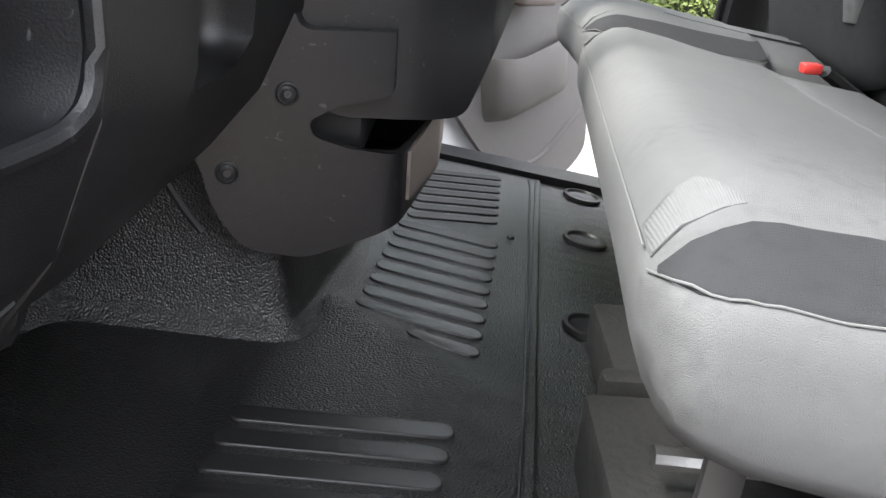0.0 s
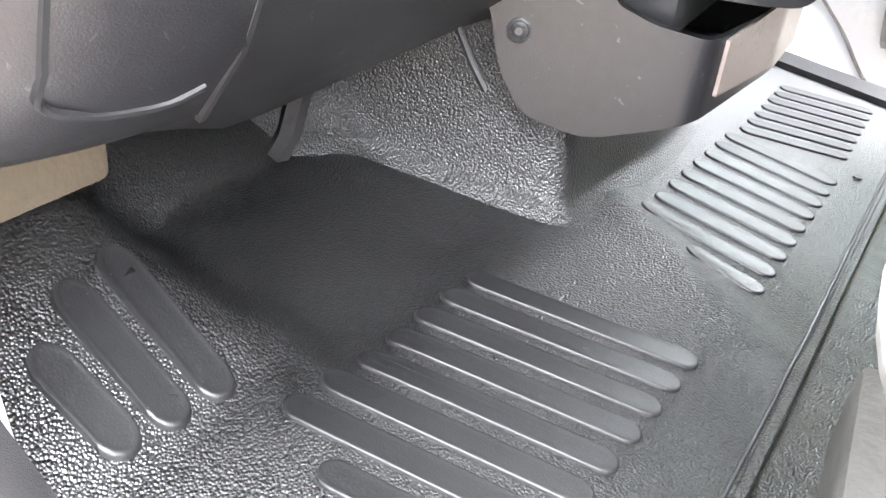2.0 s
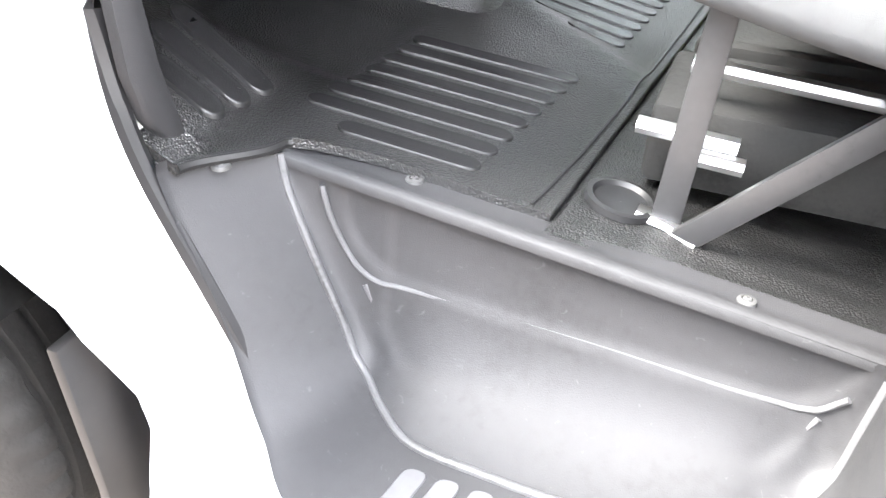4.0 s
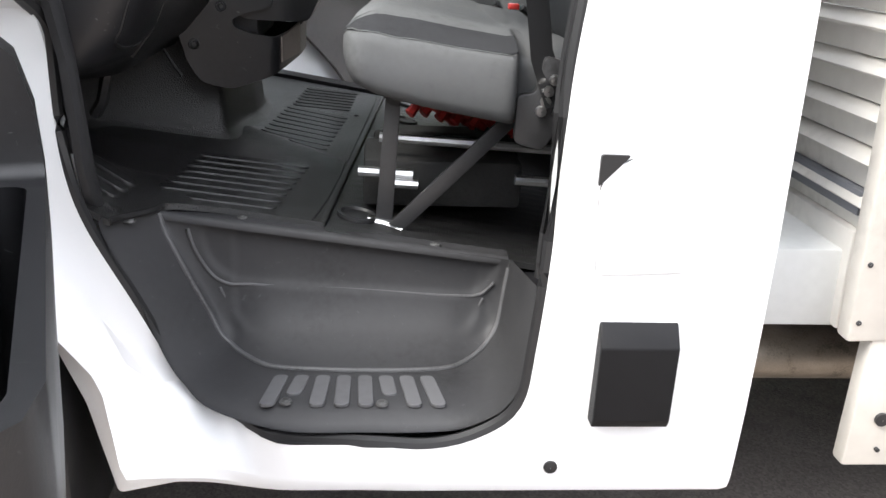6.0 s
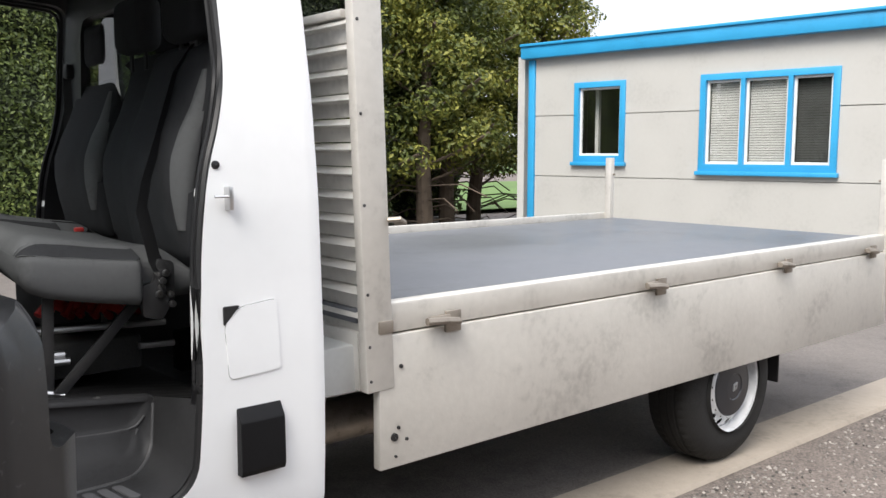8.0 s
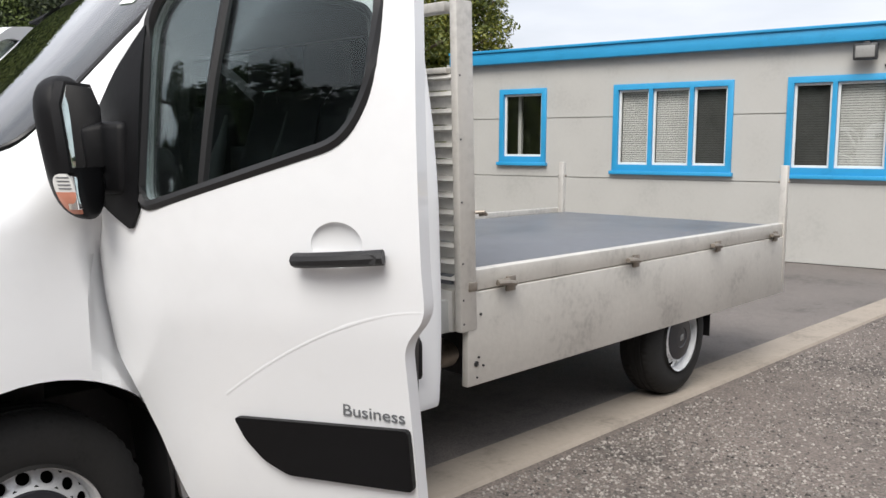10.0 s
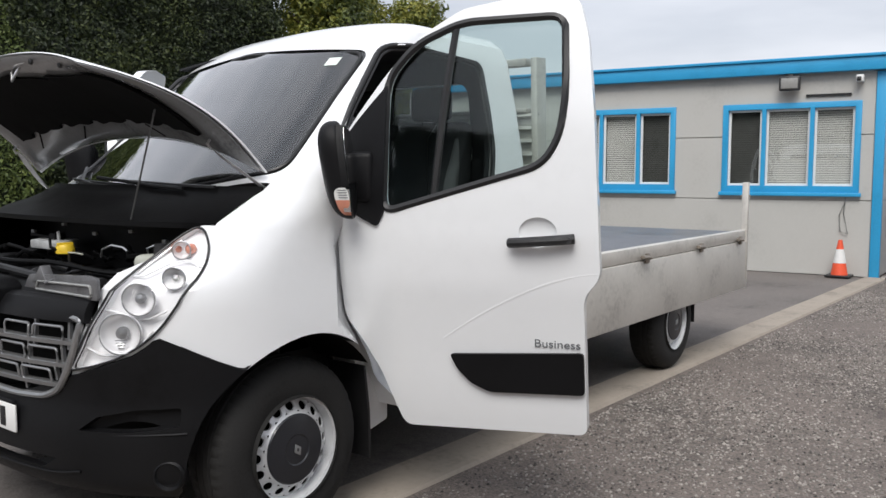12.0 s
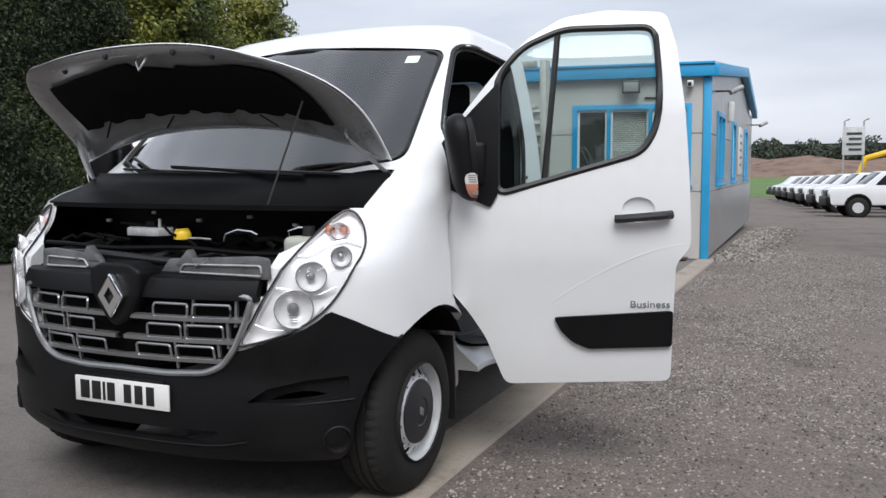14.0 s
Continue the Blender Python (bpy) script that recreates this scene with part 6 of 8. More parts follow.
# grey trim down the windscreen pillar, inside the seal
rows = []
for x, z, y0 in ((0.474, 0.800, 0.212), (0.473, 0.83, 0.190), (0.472, 0.88, 0.176), (0.470, 0.95, 0.172), (0.466, 1.05, 0.165), (0.455, 1.13, 0.155), (0.43, 1.20, 0.12), (0.38, 1.28, 0.08), (0.32, 1.36, 0.06)):
    rows.append([Vector((x + 0.003 * math.sin(math.pi * k) + 0.006 * k, y0 + (lerp([(0.80, 0.236), (0.88, 0.212), (1.0, 0.194), (1.36, 0.18)], z)[0] - y0) * k, z)) for k in np.linspace(0, 1, 7)])
part("pillar_trim", slab(rows, (-0.012, 0, 0)), PLASTIC, truck, "charcoal plastic lower pillar trim", angle=60)

# dashboard
PROF = [("a", 0.105, 1.28), ("a", 0.12, 1.34), ("a", 0.30, 1.405), ("r", -0.13, 1.425), ("r", -0.05, 1.405), ("r", -0.012, 1.34), ("r", 0.0, 1.25), ("r", -0.008, 1.16), ("r", -0.04, 1.085), ("r", -0.085, 1.03), ("r", -0.140, 0.985), ("a", 0.38, 0.965), ("a", 0.25, 1.0), ("a", 0.12, 1.05)]


def dash_reach(y):
    y = min(y, 2 - y)
    return lerp([(0.195, 0.515), (0.205, 0.545), (0.22, 0.567), (0.24, 0.582), (0.30, 0.602), (0.40, 0.608), (0.75, 0.608), (1.0, 0.63)], y)[0]


rings = []
for y in np.concatenate([[0.195, 0.200, 0.207], np.linspace(0.22, 1.78, 42), [1.793, 1.80, 1.805]]):
    r = dash_reach(y)
    ring = []
    for kind, x, z in PROF:
        px = x if kind == "a" else r + x
        if z < 1.04:
            z += 0.022 * (1 - smooth01((min(y, 2 - y) - 0.33) / 0.10)) * (1.04 - z) / 0.055
        if y < 0.198 or y > 1.802:
            px, z = 0.3 + (px - 0.3) * 0.9, 1.2 + (z - 1.2) * 0.9
        ring.append((px, y, z))
    rings.append(ring)
dash = loft(rings, wrap=True, caps=True)
POCKETLINE = rounded([(0.226, 1.150), (0.307, 1.160), (0.320, 1.36), (0.215, 1.36), (0.217, 1.22)], 0.034, 8)
pocket = prism(POCKETLINE, "x", 0.45, 0.75)
recess = box((0.55, 0.45, 1.14), (0.75, 0.60, 1.235), 0.03, 4)
glove = box((0.50, 0.46, 1.27), (0.75, 0.66, 1.37), 0.015, 2)
dash = carve(dash, [pocket, recess, glove])
dashboard = part("dashboard", dash, DASH, truck, "scuffed charcoal plastic dashboard", angle=40)


def dash_face(y, z, out=0.0):
    r = dash_reach(y)
    x = lerp([(0.985, r - 0.16), (0.995, r - 0.135), (1.03, r - 0.085), (1.085, r - 0.04), (1.16, r - 0.008), (1.25, r), (1.34, r - 0.012), (1.405, r - 0.05)], z)[0]
    return Vector((x + out, y, z))


part("panel_gap", tube([dash_face(lerp([(1.03, 0.337), (1.06, 0.329), (1.09, 0.322), (1.13, 0.319), (1.40, 0.315)], z)[0], z, -0.0028) for z in np.linspace(1.03, 1.40, 30)], 0.0034, 6), RUBBER, dashboard)
part("pocket_rim", tube([dash_face(y, z, 0.0) for y, z in POCKETLINE], 0.0055, 8, closed=True), DASH, dashboard)
part("panel_groove", tube([dash_face(y, z, -0.0026) for y, z in rounded([(0.221, 1.34), (0.222, 1.20), (0.2235, 1.138), (0.227, 1.10), (0.231, 1.066), (0.262, 1.055), (0.296, 1.054), (0.326, 1.066)], 0.012, 4)[4:-4]], 0.0029, 6), RUBBER, dashboard)
for y in (0.75, 1.25):
    part("air_vent", prism(rounded([(y - 0.07, 1.31), (y + 0.07, 1.31), (y + 0.06, 1.39), (y - 0.06, 1.39)], 0.02, 3), "x", 0.56, 0.622, 0.006), PLASTIC, dashboard, "black air vent")
part("heater_panel", prism(rounded([(0.82, 1.0), (1.18, 1.0), (1.20, 1.40), (0.80, 1.40)], 0.03, 3), "x", 0.45, 0.665, 0.012), PLASTIC, dashboard, "black heater and radio panel")
for k in range(2):
    for j in range(2):
        part("switch", box((0.664, 0.90 + 0.05 * j, 1.20 + 0.03 * k), (0.672, 0.94 + 0.05 * j, 1.222 + 0.03 * k), 0.003), ENGGREY, dashboard)
for j in range(3):
    part("heater_knob", spun([(0.02, 0.66), (0.018, 0.685), (0.001, 0.686)], 16, axis="x", m=Matrix.Translation((0, 0.90 + 0.09 * j, 1.30))), SATIN, dashboard)
part("instrument_hood", prism(rounded([(0.30, 1.38), (0.66, 1.40), (0.64, 1.47), (0.50, 1.52), (0.34, 1.46)], 0.04, 4), "y", 1.22, 1.62, 0.02), DASH, dashboard, "hooded instrument binnacle")

# console pod with its open bins
PLAN = rounded([(0.40, 0.702), (0.707, 0.803), (0.745, 0.975), (0.748, 1.135), (0.40, 1.165)], 0.018, 4)
POD = rounded([(0.40, 1.16), (0.60, 1.165), (0.606, 1.142), (0.80, 1.142), (0.80, 0.985), (0.735, 0.950), (0.685, 0.925), (0.610, 0.902), (0.548, 0.918), (0.522, 0.962), (0.508, 1.02), (0.46, 1.08)], 0.016, 3)


def plan_in(d):
    c = Vector((0.58, 0.95))
    return [(c.x + (x - c.x) * (1 - d / 0.16), c.y + (y - c.y) * (1 - d / 0.16)) for x, y in PLAN]


pod = carve(prism(POD, "y", 0.60, 1.30), [prism(PLAN, "z", 0.80, 1.30, 0.0)], "INTERSECT")
gap = prism(rounded([(0.614, 1.052), (0.618, 1.036), (0.655, 1.022), (0.705, 1.014), (0.80, 1.040), (0.90, 1.10), (0.90, 1.40), (0.699, 1.40), (0.697, 1.078), (0.64, 1.066)], 0.008, 3), "y", 0.55, 1.40)
lowbin = carve(prism(plan_in(0.010), "z", 0.945, 1.072), [box((0.612, 0.5, 0.9), (0.9, 1.3, 1.2))], "INTERSECT")
cuphole = prism(rounded([(0.615, 0.795), (0.685, 0.815), (0.690, 0.935), (0.615, 0.935)], 0.02, 4), "z", 1.088, 1.30)
pod = carve(pod, [gap, lowbin, cuphole])
podp = part("console_pod", pod, DASH, dashboard, "scuffed charcoal console pod with open bins", angle=32)
cup = prism(rounded([(0.62, 1.07), (0.712, 1.075), (0.722, 1.122), (0.62, 1.13)], 0.012, 3), "y", 0.955, 1.12, 0.01, 3)
cup = carve(cup, [box((0.62, 0.965, 1.09), (0.712, 1.11, 1.3), 0.02, 3)])
part("second_bin", cup, DASH, podp, "charcoal cup holder")
rows = []
for k in np.linspace(0, 1, 7):
    x, y = 0.7155 + 0.0275 * k, 0.826 + 0.138 * k
    rows.append([Vector((x + 0.0015, y - 0.0004, 0.958 + 0.003 * k + (1.013 + 0.018 * k - 0.958) * t)) for t in np.linspace(0, 1, 6)])
part("bin_front", slab(rows, (-0.004, 0, 0)), TAUPE, podp, "taupe worn bin front", angle=60)
for x, z in ((0.594, 1.080), (0.537, 1.000)):
    sc = spun([(0.001, -0.003), (0.004, -0.003), (0.006, 0.0), (0.0085, 0.001), (0.010, -0.0025), (0.012, -0.001), (0.0125, 0.003)], 20, m=Matrix.Translation((x, 0.702 + 0.329 * (x - 0.40) - 0.001, z)) @ Matrix.Rotation(radians(18), 4, "Z"))
    part("pod_screw", sc, DARKSTEEL, podp, "recessed dark screw")

# gear lever and handbrake
gl_ = part("gear_lever", tube([(0.745, 0.97, 1.17), (0.775, 0.965, 1.225), (0.795, 0.955, 1.26)], 0.013, 8), STEEL, truck, "gear lever with black knob")
part("knob", spun([(0.001, 0.045), (0.02, 0.04), (0.027, 0.02), (0.024, -0.01), (0.014, -0.035)], 18, axis="z", m=Matrix.Translation((0.815, 0.95, 1.288)) @ Matrix.Rotation(radians(28), 4, "Y")), PLASTIC, gl_)
part("gaiter", spun([(0.001, 0.10), (0.02, 0.09), (0.04, 0.05), (0.075, 0.0)], 18, axis="z", m=Matrix.Translation((0.725, 0.97, 1.155)) @ Matrix.Rotation(radians(30), 4, "Y")), RUBBER, gl_)
hous = carve(prism(rounded([(0.60, 1.075), (0.640, 1.050), (0.772, 1.045), (0.826, 1.168), (0.812, 1.190), (0.72, 1.205), (0.60, 1.23)], 0.014, 4), "y", 0.70, 1.25),
             [prism(rounded([(0.58, 0.79), (0.735, 0.835), (0.80, 0.90), (0.83, 1.0), (0.83, 1.12), (0.58, 1.15)], 0.03, 5), "z", 0.9, 1.4)], "INTERSECT")
part("lever_housing", hous, DASH, truck, "black gear lever housing")

# steering wheel
sm = Matrix.Translation((0.862, 1.47, 1.458)) @ Matrix.Rotation(radians(46), 4, "Y")
ringp = [sm @ Vector((0.188 * math.cos(a), 0.188 * math.sin(a), 0)) for a in np.linspace(0, 2 * math.pi, 40, endpoint=False)]
swheel = part("steering_wheel", tube(ringp, 0.016, 8, closed=True), PLASTIC, truck, "black four-spoke steering wheel")
hubm = spun([(0.001, 0.006), (0.06, 0.004), (0.105, -0.012), (0.115, -0.035), (0.09, -0.085), (0.001, -0.09)], 28, axis="z", m=sm)
part("hub", hubm, DASH, swheel)
for a in (0.4, 2.74, 3.6, 5.8):
    part("spoke", tube([sm @ Vector((0.06 * math.cos(a), 0.06 * math.sin(a), -0.02)), sm @ Vector((0.19 * math.cos(a), 0.19 * math.sin(a), 0))], 0.016, 6), PLASTIC, swheel)
part("column", tube([sm @ Vector((0, 0, -0.03)), sm @ Vector((0, 0, -0.33))], 0.05, 12), DASH, swheel)
part("stalk", tube([sm @ Vector((0.02, -0.04, -0.10)), sm @ Vector((0.06, -0.18, -0.08))], 0.009, 6), PLASTIC, swheel)


# seats
def make_seat(y0, y1, name_label, slant):
    def lean(y):
        return slant * (y - y0)
    ZHI = [(0.862, 1.080), (0.868, 1.094), (0.882, 1.113), (0.905, 1.125), (0.925, 1.129), (0.985, 1.121), (1.06, 1.106), (1.16, 1.090), (1.28, 1.074), (1.345, 1.03)]
    ZLO = [(0.862, 1.040), (0.868, 1.024), (0.885, 1.003), (0.925, 0.984), (1.02, 0.963), (1.10, 0.950), (1.175, 0.938), (1.33, 0.945), (1.345, 0.96)]
    DROP = [(0.862, 0.002), (0.868, 0.010), (0.885, 0.026), (0.92, 0.040), (0.956, 0.043), (1.0, 0.040), (1.147, 0.032), (1.30, 0.035), (1.345, 0.02)]
    INSET = [(0.862, 0.060), (0.866, 0.040), (0.874, 0.018), (0.885, 0.006), (0.90, 0.0), (1.155, 0.0), (1.163, 0.004), (1.169, 0.014), (1.173, 0.06), (1.345, 0.07)]
    ym_, half = (y0 + y1) / 2, (y1 - y0) / 2

    def skin(x, e):
        """The cushion's upper side, at the depth x and the distance e from its end."""
        zh, dr = lerp(ZHI, x)[0], lerp(DROP, x)[0]
        k = min(1.0, max(0.0, (e - 0.012) / 0.125))
        crown = 0.012 * max(0.0, min(1.0, (e - 0.15) / (half - 0.15))) * (1 if x > 0.93 else (x - 0.862) / 0.068)
        return zh - dr * (1 - k) ** 1.8 - crown

    def place(x, e, z, far):
        y = (y1 - e) if far else (y0 + e)
        return Vector((x + lean(y) * max(0, (1.2 - x) / 0.34), y, z))
    es = (0.012, 0.020, 0.035, 0.055, 0.08, 0.105, 0.13, 0.15, 0.2, 0.3)
    rings = []
    for x in (0.862, 0.865, 0.869, 0.875, 0.884, 0.896, 0.91, 0.93, 0.96, 1.0, 1.05, 1.10, 1.14, 1.155, 1.163, 1.169, 1.173, 1.2, 1.28, 1.325, 1.345):
        lo, ins = lerp(ZLO, x)[0], lerp(INSET, x)[0]
        sz = skin(x, 0.012)
        h = sz - lo
        side = [(0.12, lo + 0.004), (0.020, lo), (0.008, lo + 0.012), (0.003, lo + 0.2 * h), (0.0, lo + 0.5 * h), (0.002, lo + 0.8 * h), (0.006, lo + 0.94 * h)]
        edge = side + [(e, skin(x, e)) for e in es if e < half * 0.98]
        rings.append([place(x, e + ins, z, False) for e, z in edge] + [place(x, e + ins, z, True) for e, z in reversed(edge)])
    seat = part("seat", loft(rings, wrap=True, caps=True), FABRIC, truck, name_label, angle=75)

    def top(x, e, up=0.002, far=False):
        return place(x, e, skin(x, e) + up, far)
    # dark bolster panels, middle stripe and seams
    for far in (False, True):
        rows = []
        for k in range(19):
            u = k / 18
            x = 0.868 + 0.30 * u
            wide = 0.046 * min(1.0, math.sqrt(max(0.0, 1 - (1 - min(1, u / 0.20)) ** 2)) + 0.02) + 0.016 * u
            rows.append([top(x, 0.0125 + lerp(INSET, x)[0] + (wide + 0.004) * v ** 1.2, 0.002, far) for v in np.linspace(0, 1, 8)])
        part("bolster_panel", slab(rows, -0.003), FABRICD, seat, "dark grey bolster panel", angle=75)
        seam = [top(x, 0.0115 + lerp(INSET, x)[0], 0.0012, far) for x in np.linspace(1.165, 0.864, 36)]
        part("seam", tube(seam, 0.0008, 5), STITCH, seat, "fine stitched seam")
    part("front_seam", tube([place(0.8640, e, 1.089, False) for e in np.linspace(0.086, y1 - y0 - 0.08, 24)], 0.0008, 5), STITCH, seat, "fine stitched seam")
    part("middle_panel", slab([[top(1.02 + 0.29 * u, half + 0.075 * v, 0.002) for v in np.linspace(-1, 1, 9)] for u in np.linspace(0, 1, 9)], -0.003), FABRICD, seat, "dark grey middle panel")
    part("ribbed_insert", slab([[top(0.867 + 0.052 * v * u ** 0.7, 0.150 - 0.078 * u + 0.012 * v, 0.0003) for v in np.linspace(0, 1, 8)] for u in np.linspace(0.45, 1, 8)], -0.002), FABRICR, seat, "ribbed grey front insert", angle=75)
    # backrest
    BACK = [(1.270, 1.07), (1.250, 1.16), (1.238, 1.24), (1.240, 1.32), (1.268, 1.40), (1.303, 1.47), (1.336, 1.56), (1.366, 1.635), (1.400, 1.660), (1.44, 1.645), (1.45, 1.56), (1.44, 1.40), (1.42, 1.15), (1.38, 1.03), (1.30, 1.02)]
    BACK = [(x + 0.032, z) for x, z in BACK]
    for b0, b1 in ([(y0, y1)] if y1 - y0 < 0.7 else [(y0, y0 + 0.47), (y0 + 0.478, y0 + 0.80)]):
        set_back = 0.055 if b0 > y0 and y1 - y0 > 0.7 else 0.0
        rings = []
        for a, s in [(0.0, 0.45), (0.008, 0.75), (0.03, 0.93), (0.06, 1.03), (0.10, 1.04)] + [(q, 1.0) for q in np.linspace(0.15, (b1 - b0) - 0.15, 6)] + [(b1 - b0 - q, w) for q, w in ((0.10, 1.04), (0.06, 1.03), (0.03, 0.93), (0.008, 0.75), (0.0, 0.45))]:
            ring = []
            for x, z in BACK:
                mx = 1.392 + 0.07 * (z - 1.35)
                f = 1.0 + (s - 1.0) * 1.0
                ring.append((mx + (x - mx) * f + set_back * (1 if x < 1.40 else 0.2), b0 + a, 1.36 + (z - 1.36) * (1 - (1 - min(1, s)) * 0.12)))
            rings.append(ring)
        back_ = part("backrest", loft(rings, wrap=True, caps=True), FABRICD, seat, "dark grey backrest", angle=70)
        rows = []
        for u in np.linspace(0, 1, 14):
            z = 1.13 + 0.44 * u
            xf_ = lerp([(1.07, 1.270), (1.16, 1.250), (1.24, 1.238), (1.32, 1.240), (1.40, 1.268), (1.47, 1.303), (1.56, 1.336), (1.62, 1.36)], z)[0]
            mx = 1.36 + 0.07 * (z - 1.35)
            leaf = math.sin(math.pi * (0.12 + 0.80 * u)) ** 0.8
            rows.append([Vector((set_back + 0.032 + mx + (xf_ - mx) * (1.02 - (1 - sc) * leaf) - 0.003, b0 + 0.05 - (0.05 - a_) * leaf - 0.003, z)) for a_, sc in ((0.05, 1.0), (0.03, 0.93), (0.015, 0.83), (0.006, 0.72), (0.001, 0.52))])
        part("back_side_panel", slab(rows, (0.004, 0.004, 0)), FABRIC, back_, "lighter grey side panel", angle=60)
    heads = [(y0 + y1) / 2] if y1 - y0 < 0.7 else [y0 + 0.24, y0 + 0.64]
    for hy in heads:
        hb_ = bmesh.new()
        hb_ = box((1.375, hy - 0.125, 1.665), (1.460, hy + 0.125, 1.845), 0.04, 4, hb_)
        part("headrest", hb_, FABRICD, seat, "dark grey headrest")
        for q in (-0.06, 0.06):
            part("headrest_post", tube([(1.42, hy + q, 1.61), (1.42, hy + q, 1.69)], 0.007, 6), PLASTIC, seat)
    return seat


seat_p = make_seat(0.300, 1.235, "grey fabric passenger bench seat with dark bolsters", 0.085)
seat_d = make_seat(1.325, 1.80, "grey fabric driver seat with dark bolsters", 0.0)
seat_d.matrix_basis = Matrix.Translation((0.100, 0, 0))
part("seat_plinth", box((1.10, 1.36, 0.70), (1.34, 1.76, 0.96), 0.02), PLASTIC, seat_d, "black driver seat plinth")
bk = part("buckle", tube([(1.40, 1.27, 1.02), (1.325, 1.26, 1.065)], 0.017, 7, flat=0.6), PLASTIC, truck, "seat belt buckle with red button")
part("button", box((1.288, 1.247, 1.060), (1.318, 1.272, 1.076), 0.004), RED, bk, "red release button")

# legs and clutter under the passenger bench
leg = part("front_leg", prism([(0.930, 0.718), (0.962, 0.716), (0.972, 0.97), (0.944, 0.97)], "y", 0.405, 0.414, 0.001), DARKSTEEL, seat_p, "flat grey steel leg")
part("brace", prism([(0.955, 0.726), (0.985, 0.716), (1.185, 0.925), (1.165, 0.945)], "y", 0.385, 0.394, 0.001), DARKSTEEL, seat_p, "flat grey steel brace")
part("leg_foot", tube([(0.915, 0.412, 0.728), (0.95, 0.410, 0.722), (0.985, 0.395, 0.714)], 0.014, 8, flat=0.55), STEEL, seat_p, "bent steel foot bracket")
part("hinge_plate", prism(rounded([(1.172, 0.905), (1.225, 0.89), (1.262, 0.95), (1.262, 1.05), (1.215, 1.06), (1.205, 0.995), (1.172, 0.992)], 0.012, 3), "y", 0.325, 0.345, 0.004), DARKSTEEL, seat_p, "dark seat hinge plate")
for x, z in ((1.225, 1.000), (1.245, 0.962), (1.222, 0.982), (1.250, 0.935), (1.215, 0.965), (1.235, 1.02)):
    part("bolt", spun([(0.001, -0.012), (0.009, -0.011), (0.010, 0.0)], 10, m=Matrix.Translation((x, 0.322, z))), STEEL, seat_p)
for z, x0, x1, y in ((0.868, 0.935, 1.30, 0.50), (0.815, 0.895, 1.00, 0.44), (0.795, 0.965, 1.01, 0.43), (0.805, 1.20, 1.30, 0.44)):
    part("slide_rail", tube([(x0, y, z), (x1, y, z - 0.15 * (x1 - x0) * 0.3)], 0.010, 8), STEEL, seat_p, "bright steel seat rail")
part("tool_tray", box((0.905, 0.47, 0.735), (1.22, 0.66, 0.83), 0.01, m=Matrix.Translation((0, 0, 0))), mat("grey_felted_plastic", (0.015, 0.015, 0.015), 0.8, var=0.4, scale=14, bump=0.4, bscale=90), truck, "worn grey tool tray under the seat")
part("tray_lid", box((0.955, 0.70, 0.725), (1.25, 0.94, 0.800), 0.012), bpy.data.materials["grey_felted_plastic"], truck, "worn grey jack cover under the seat")
part("tray_wall", box((0.925, 0.665, 0.73), (1.15, 0.695, 0.840), 0.008), bpy.data.materials["grey_felted_plastic"], truck)
random.seed(6)
for k in range(7):
    p = Vector((1.0 + 0.03 * k, 0.62 + random.uniform(-0.05, 0.08), 0.88))
    part("red_strap", tube([p, p + Vector((0.03, 0.02, 0.03)), p + Vector((0.07, -0.01, 0.01)), p + Vector((0.1, 0.03, -0.02))], 0.012, 6), RED, truck, "crumpled red strap under the seat")
# seat belts
strap = [Vector(q) for q in ((1.42, 0.50, 1.66), (1.375, 0.53, 1.58), (1.29, 0.47, 1.39), (1.225, 0.41, 1.27), (1.195, 0.375, 1.19), (1.21, 0.335, 1.06), (1.24, 0.318, 0.98))]
rows = [[q + Vector((0.020 * w, 0.014 * w, 0.008 * w)) for w in (-1, 0, 1)] for q in strap]
part("seat_belt", slab(rows, (0.003, 0.002, 0)), RUBBER, truck, "black seat belt webbing")
part("belt_guide", box((1.415, 0.47, 1.63), (1.465, 0.54, 1.70), 0.012, 3), PLASTIC, truck)
strap = [Vector((1.46, 1.81, 1.66)), Vector((1.455, 1.80, 1.50)), Vector((1.45, 1.80, 1.10))]
rows = [[q + Vector((0.02 * w, -0.012 * w, 0.0)) for w in (-1, 0, 1)] for q in strap]
part("seat_belt", slab(rows, (0.003, -0.002, 0)), RUBBER, truck, "black seat belt webbing")
part("belt_guide", box((1.44, 1.78, 1.64), (1.48, 1.83, 1.70), 0.01), PLASTIC, truck)
part("roof_lining", slab([[Vector((x, y, 1.995 - 0.05 * ((y - 1) / 0.8) ** 2)) for y in np.linspace(0.25, 1.75, 9)] for x in (0.72, 1.0, 1.25, 1.45)], 0.01), FABRICD, truck, "dark roof lining")


# ---- ground ----
def gz(x):
    """The yard falls a little towards the office and beyond."""
    return lerp([(0.3, 0.0), (11.0, -0.125), (80.0, -1.19)], x)[0]


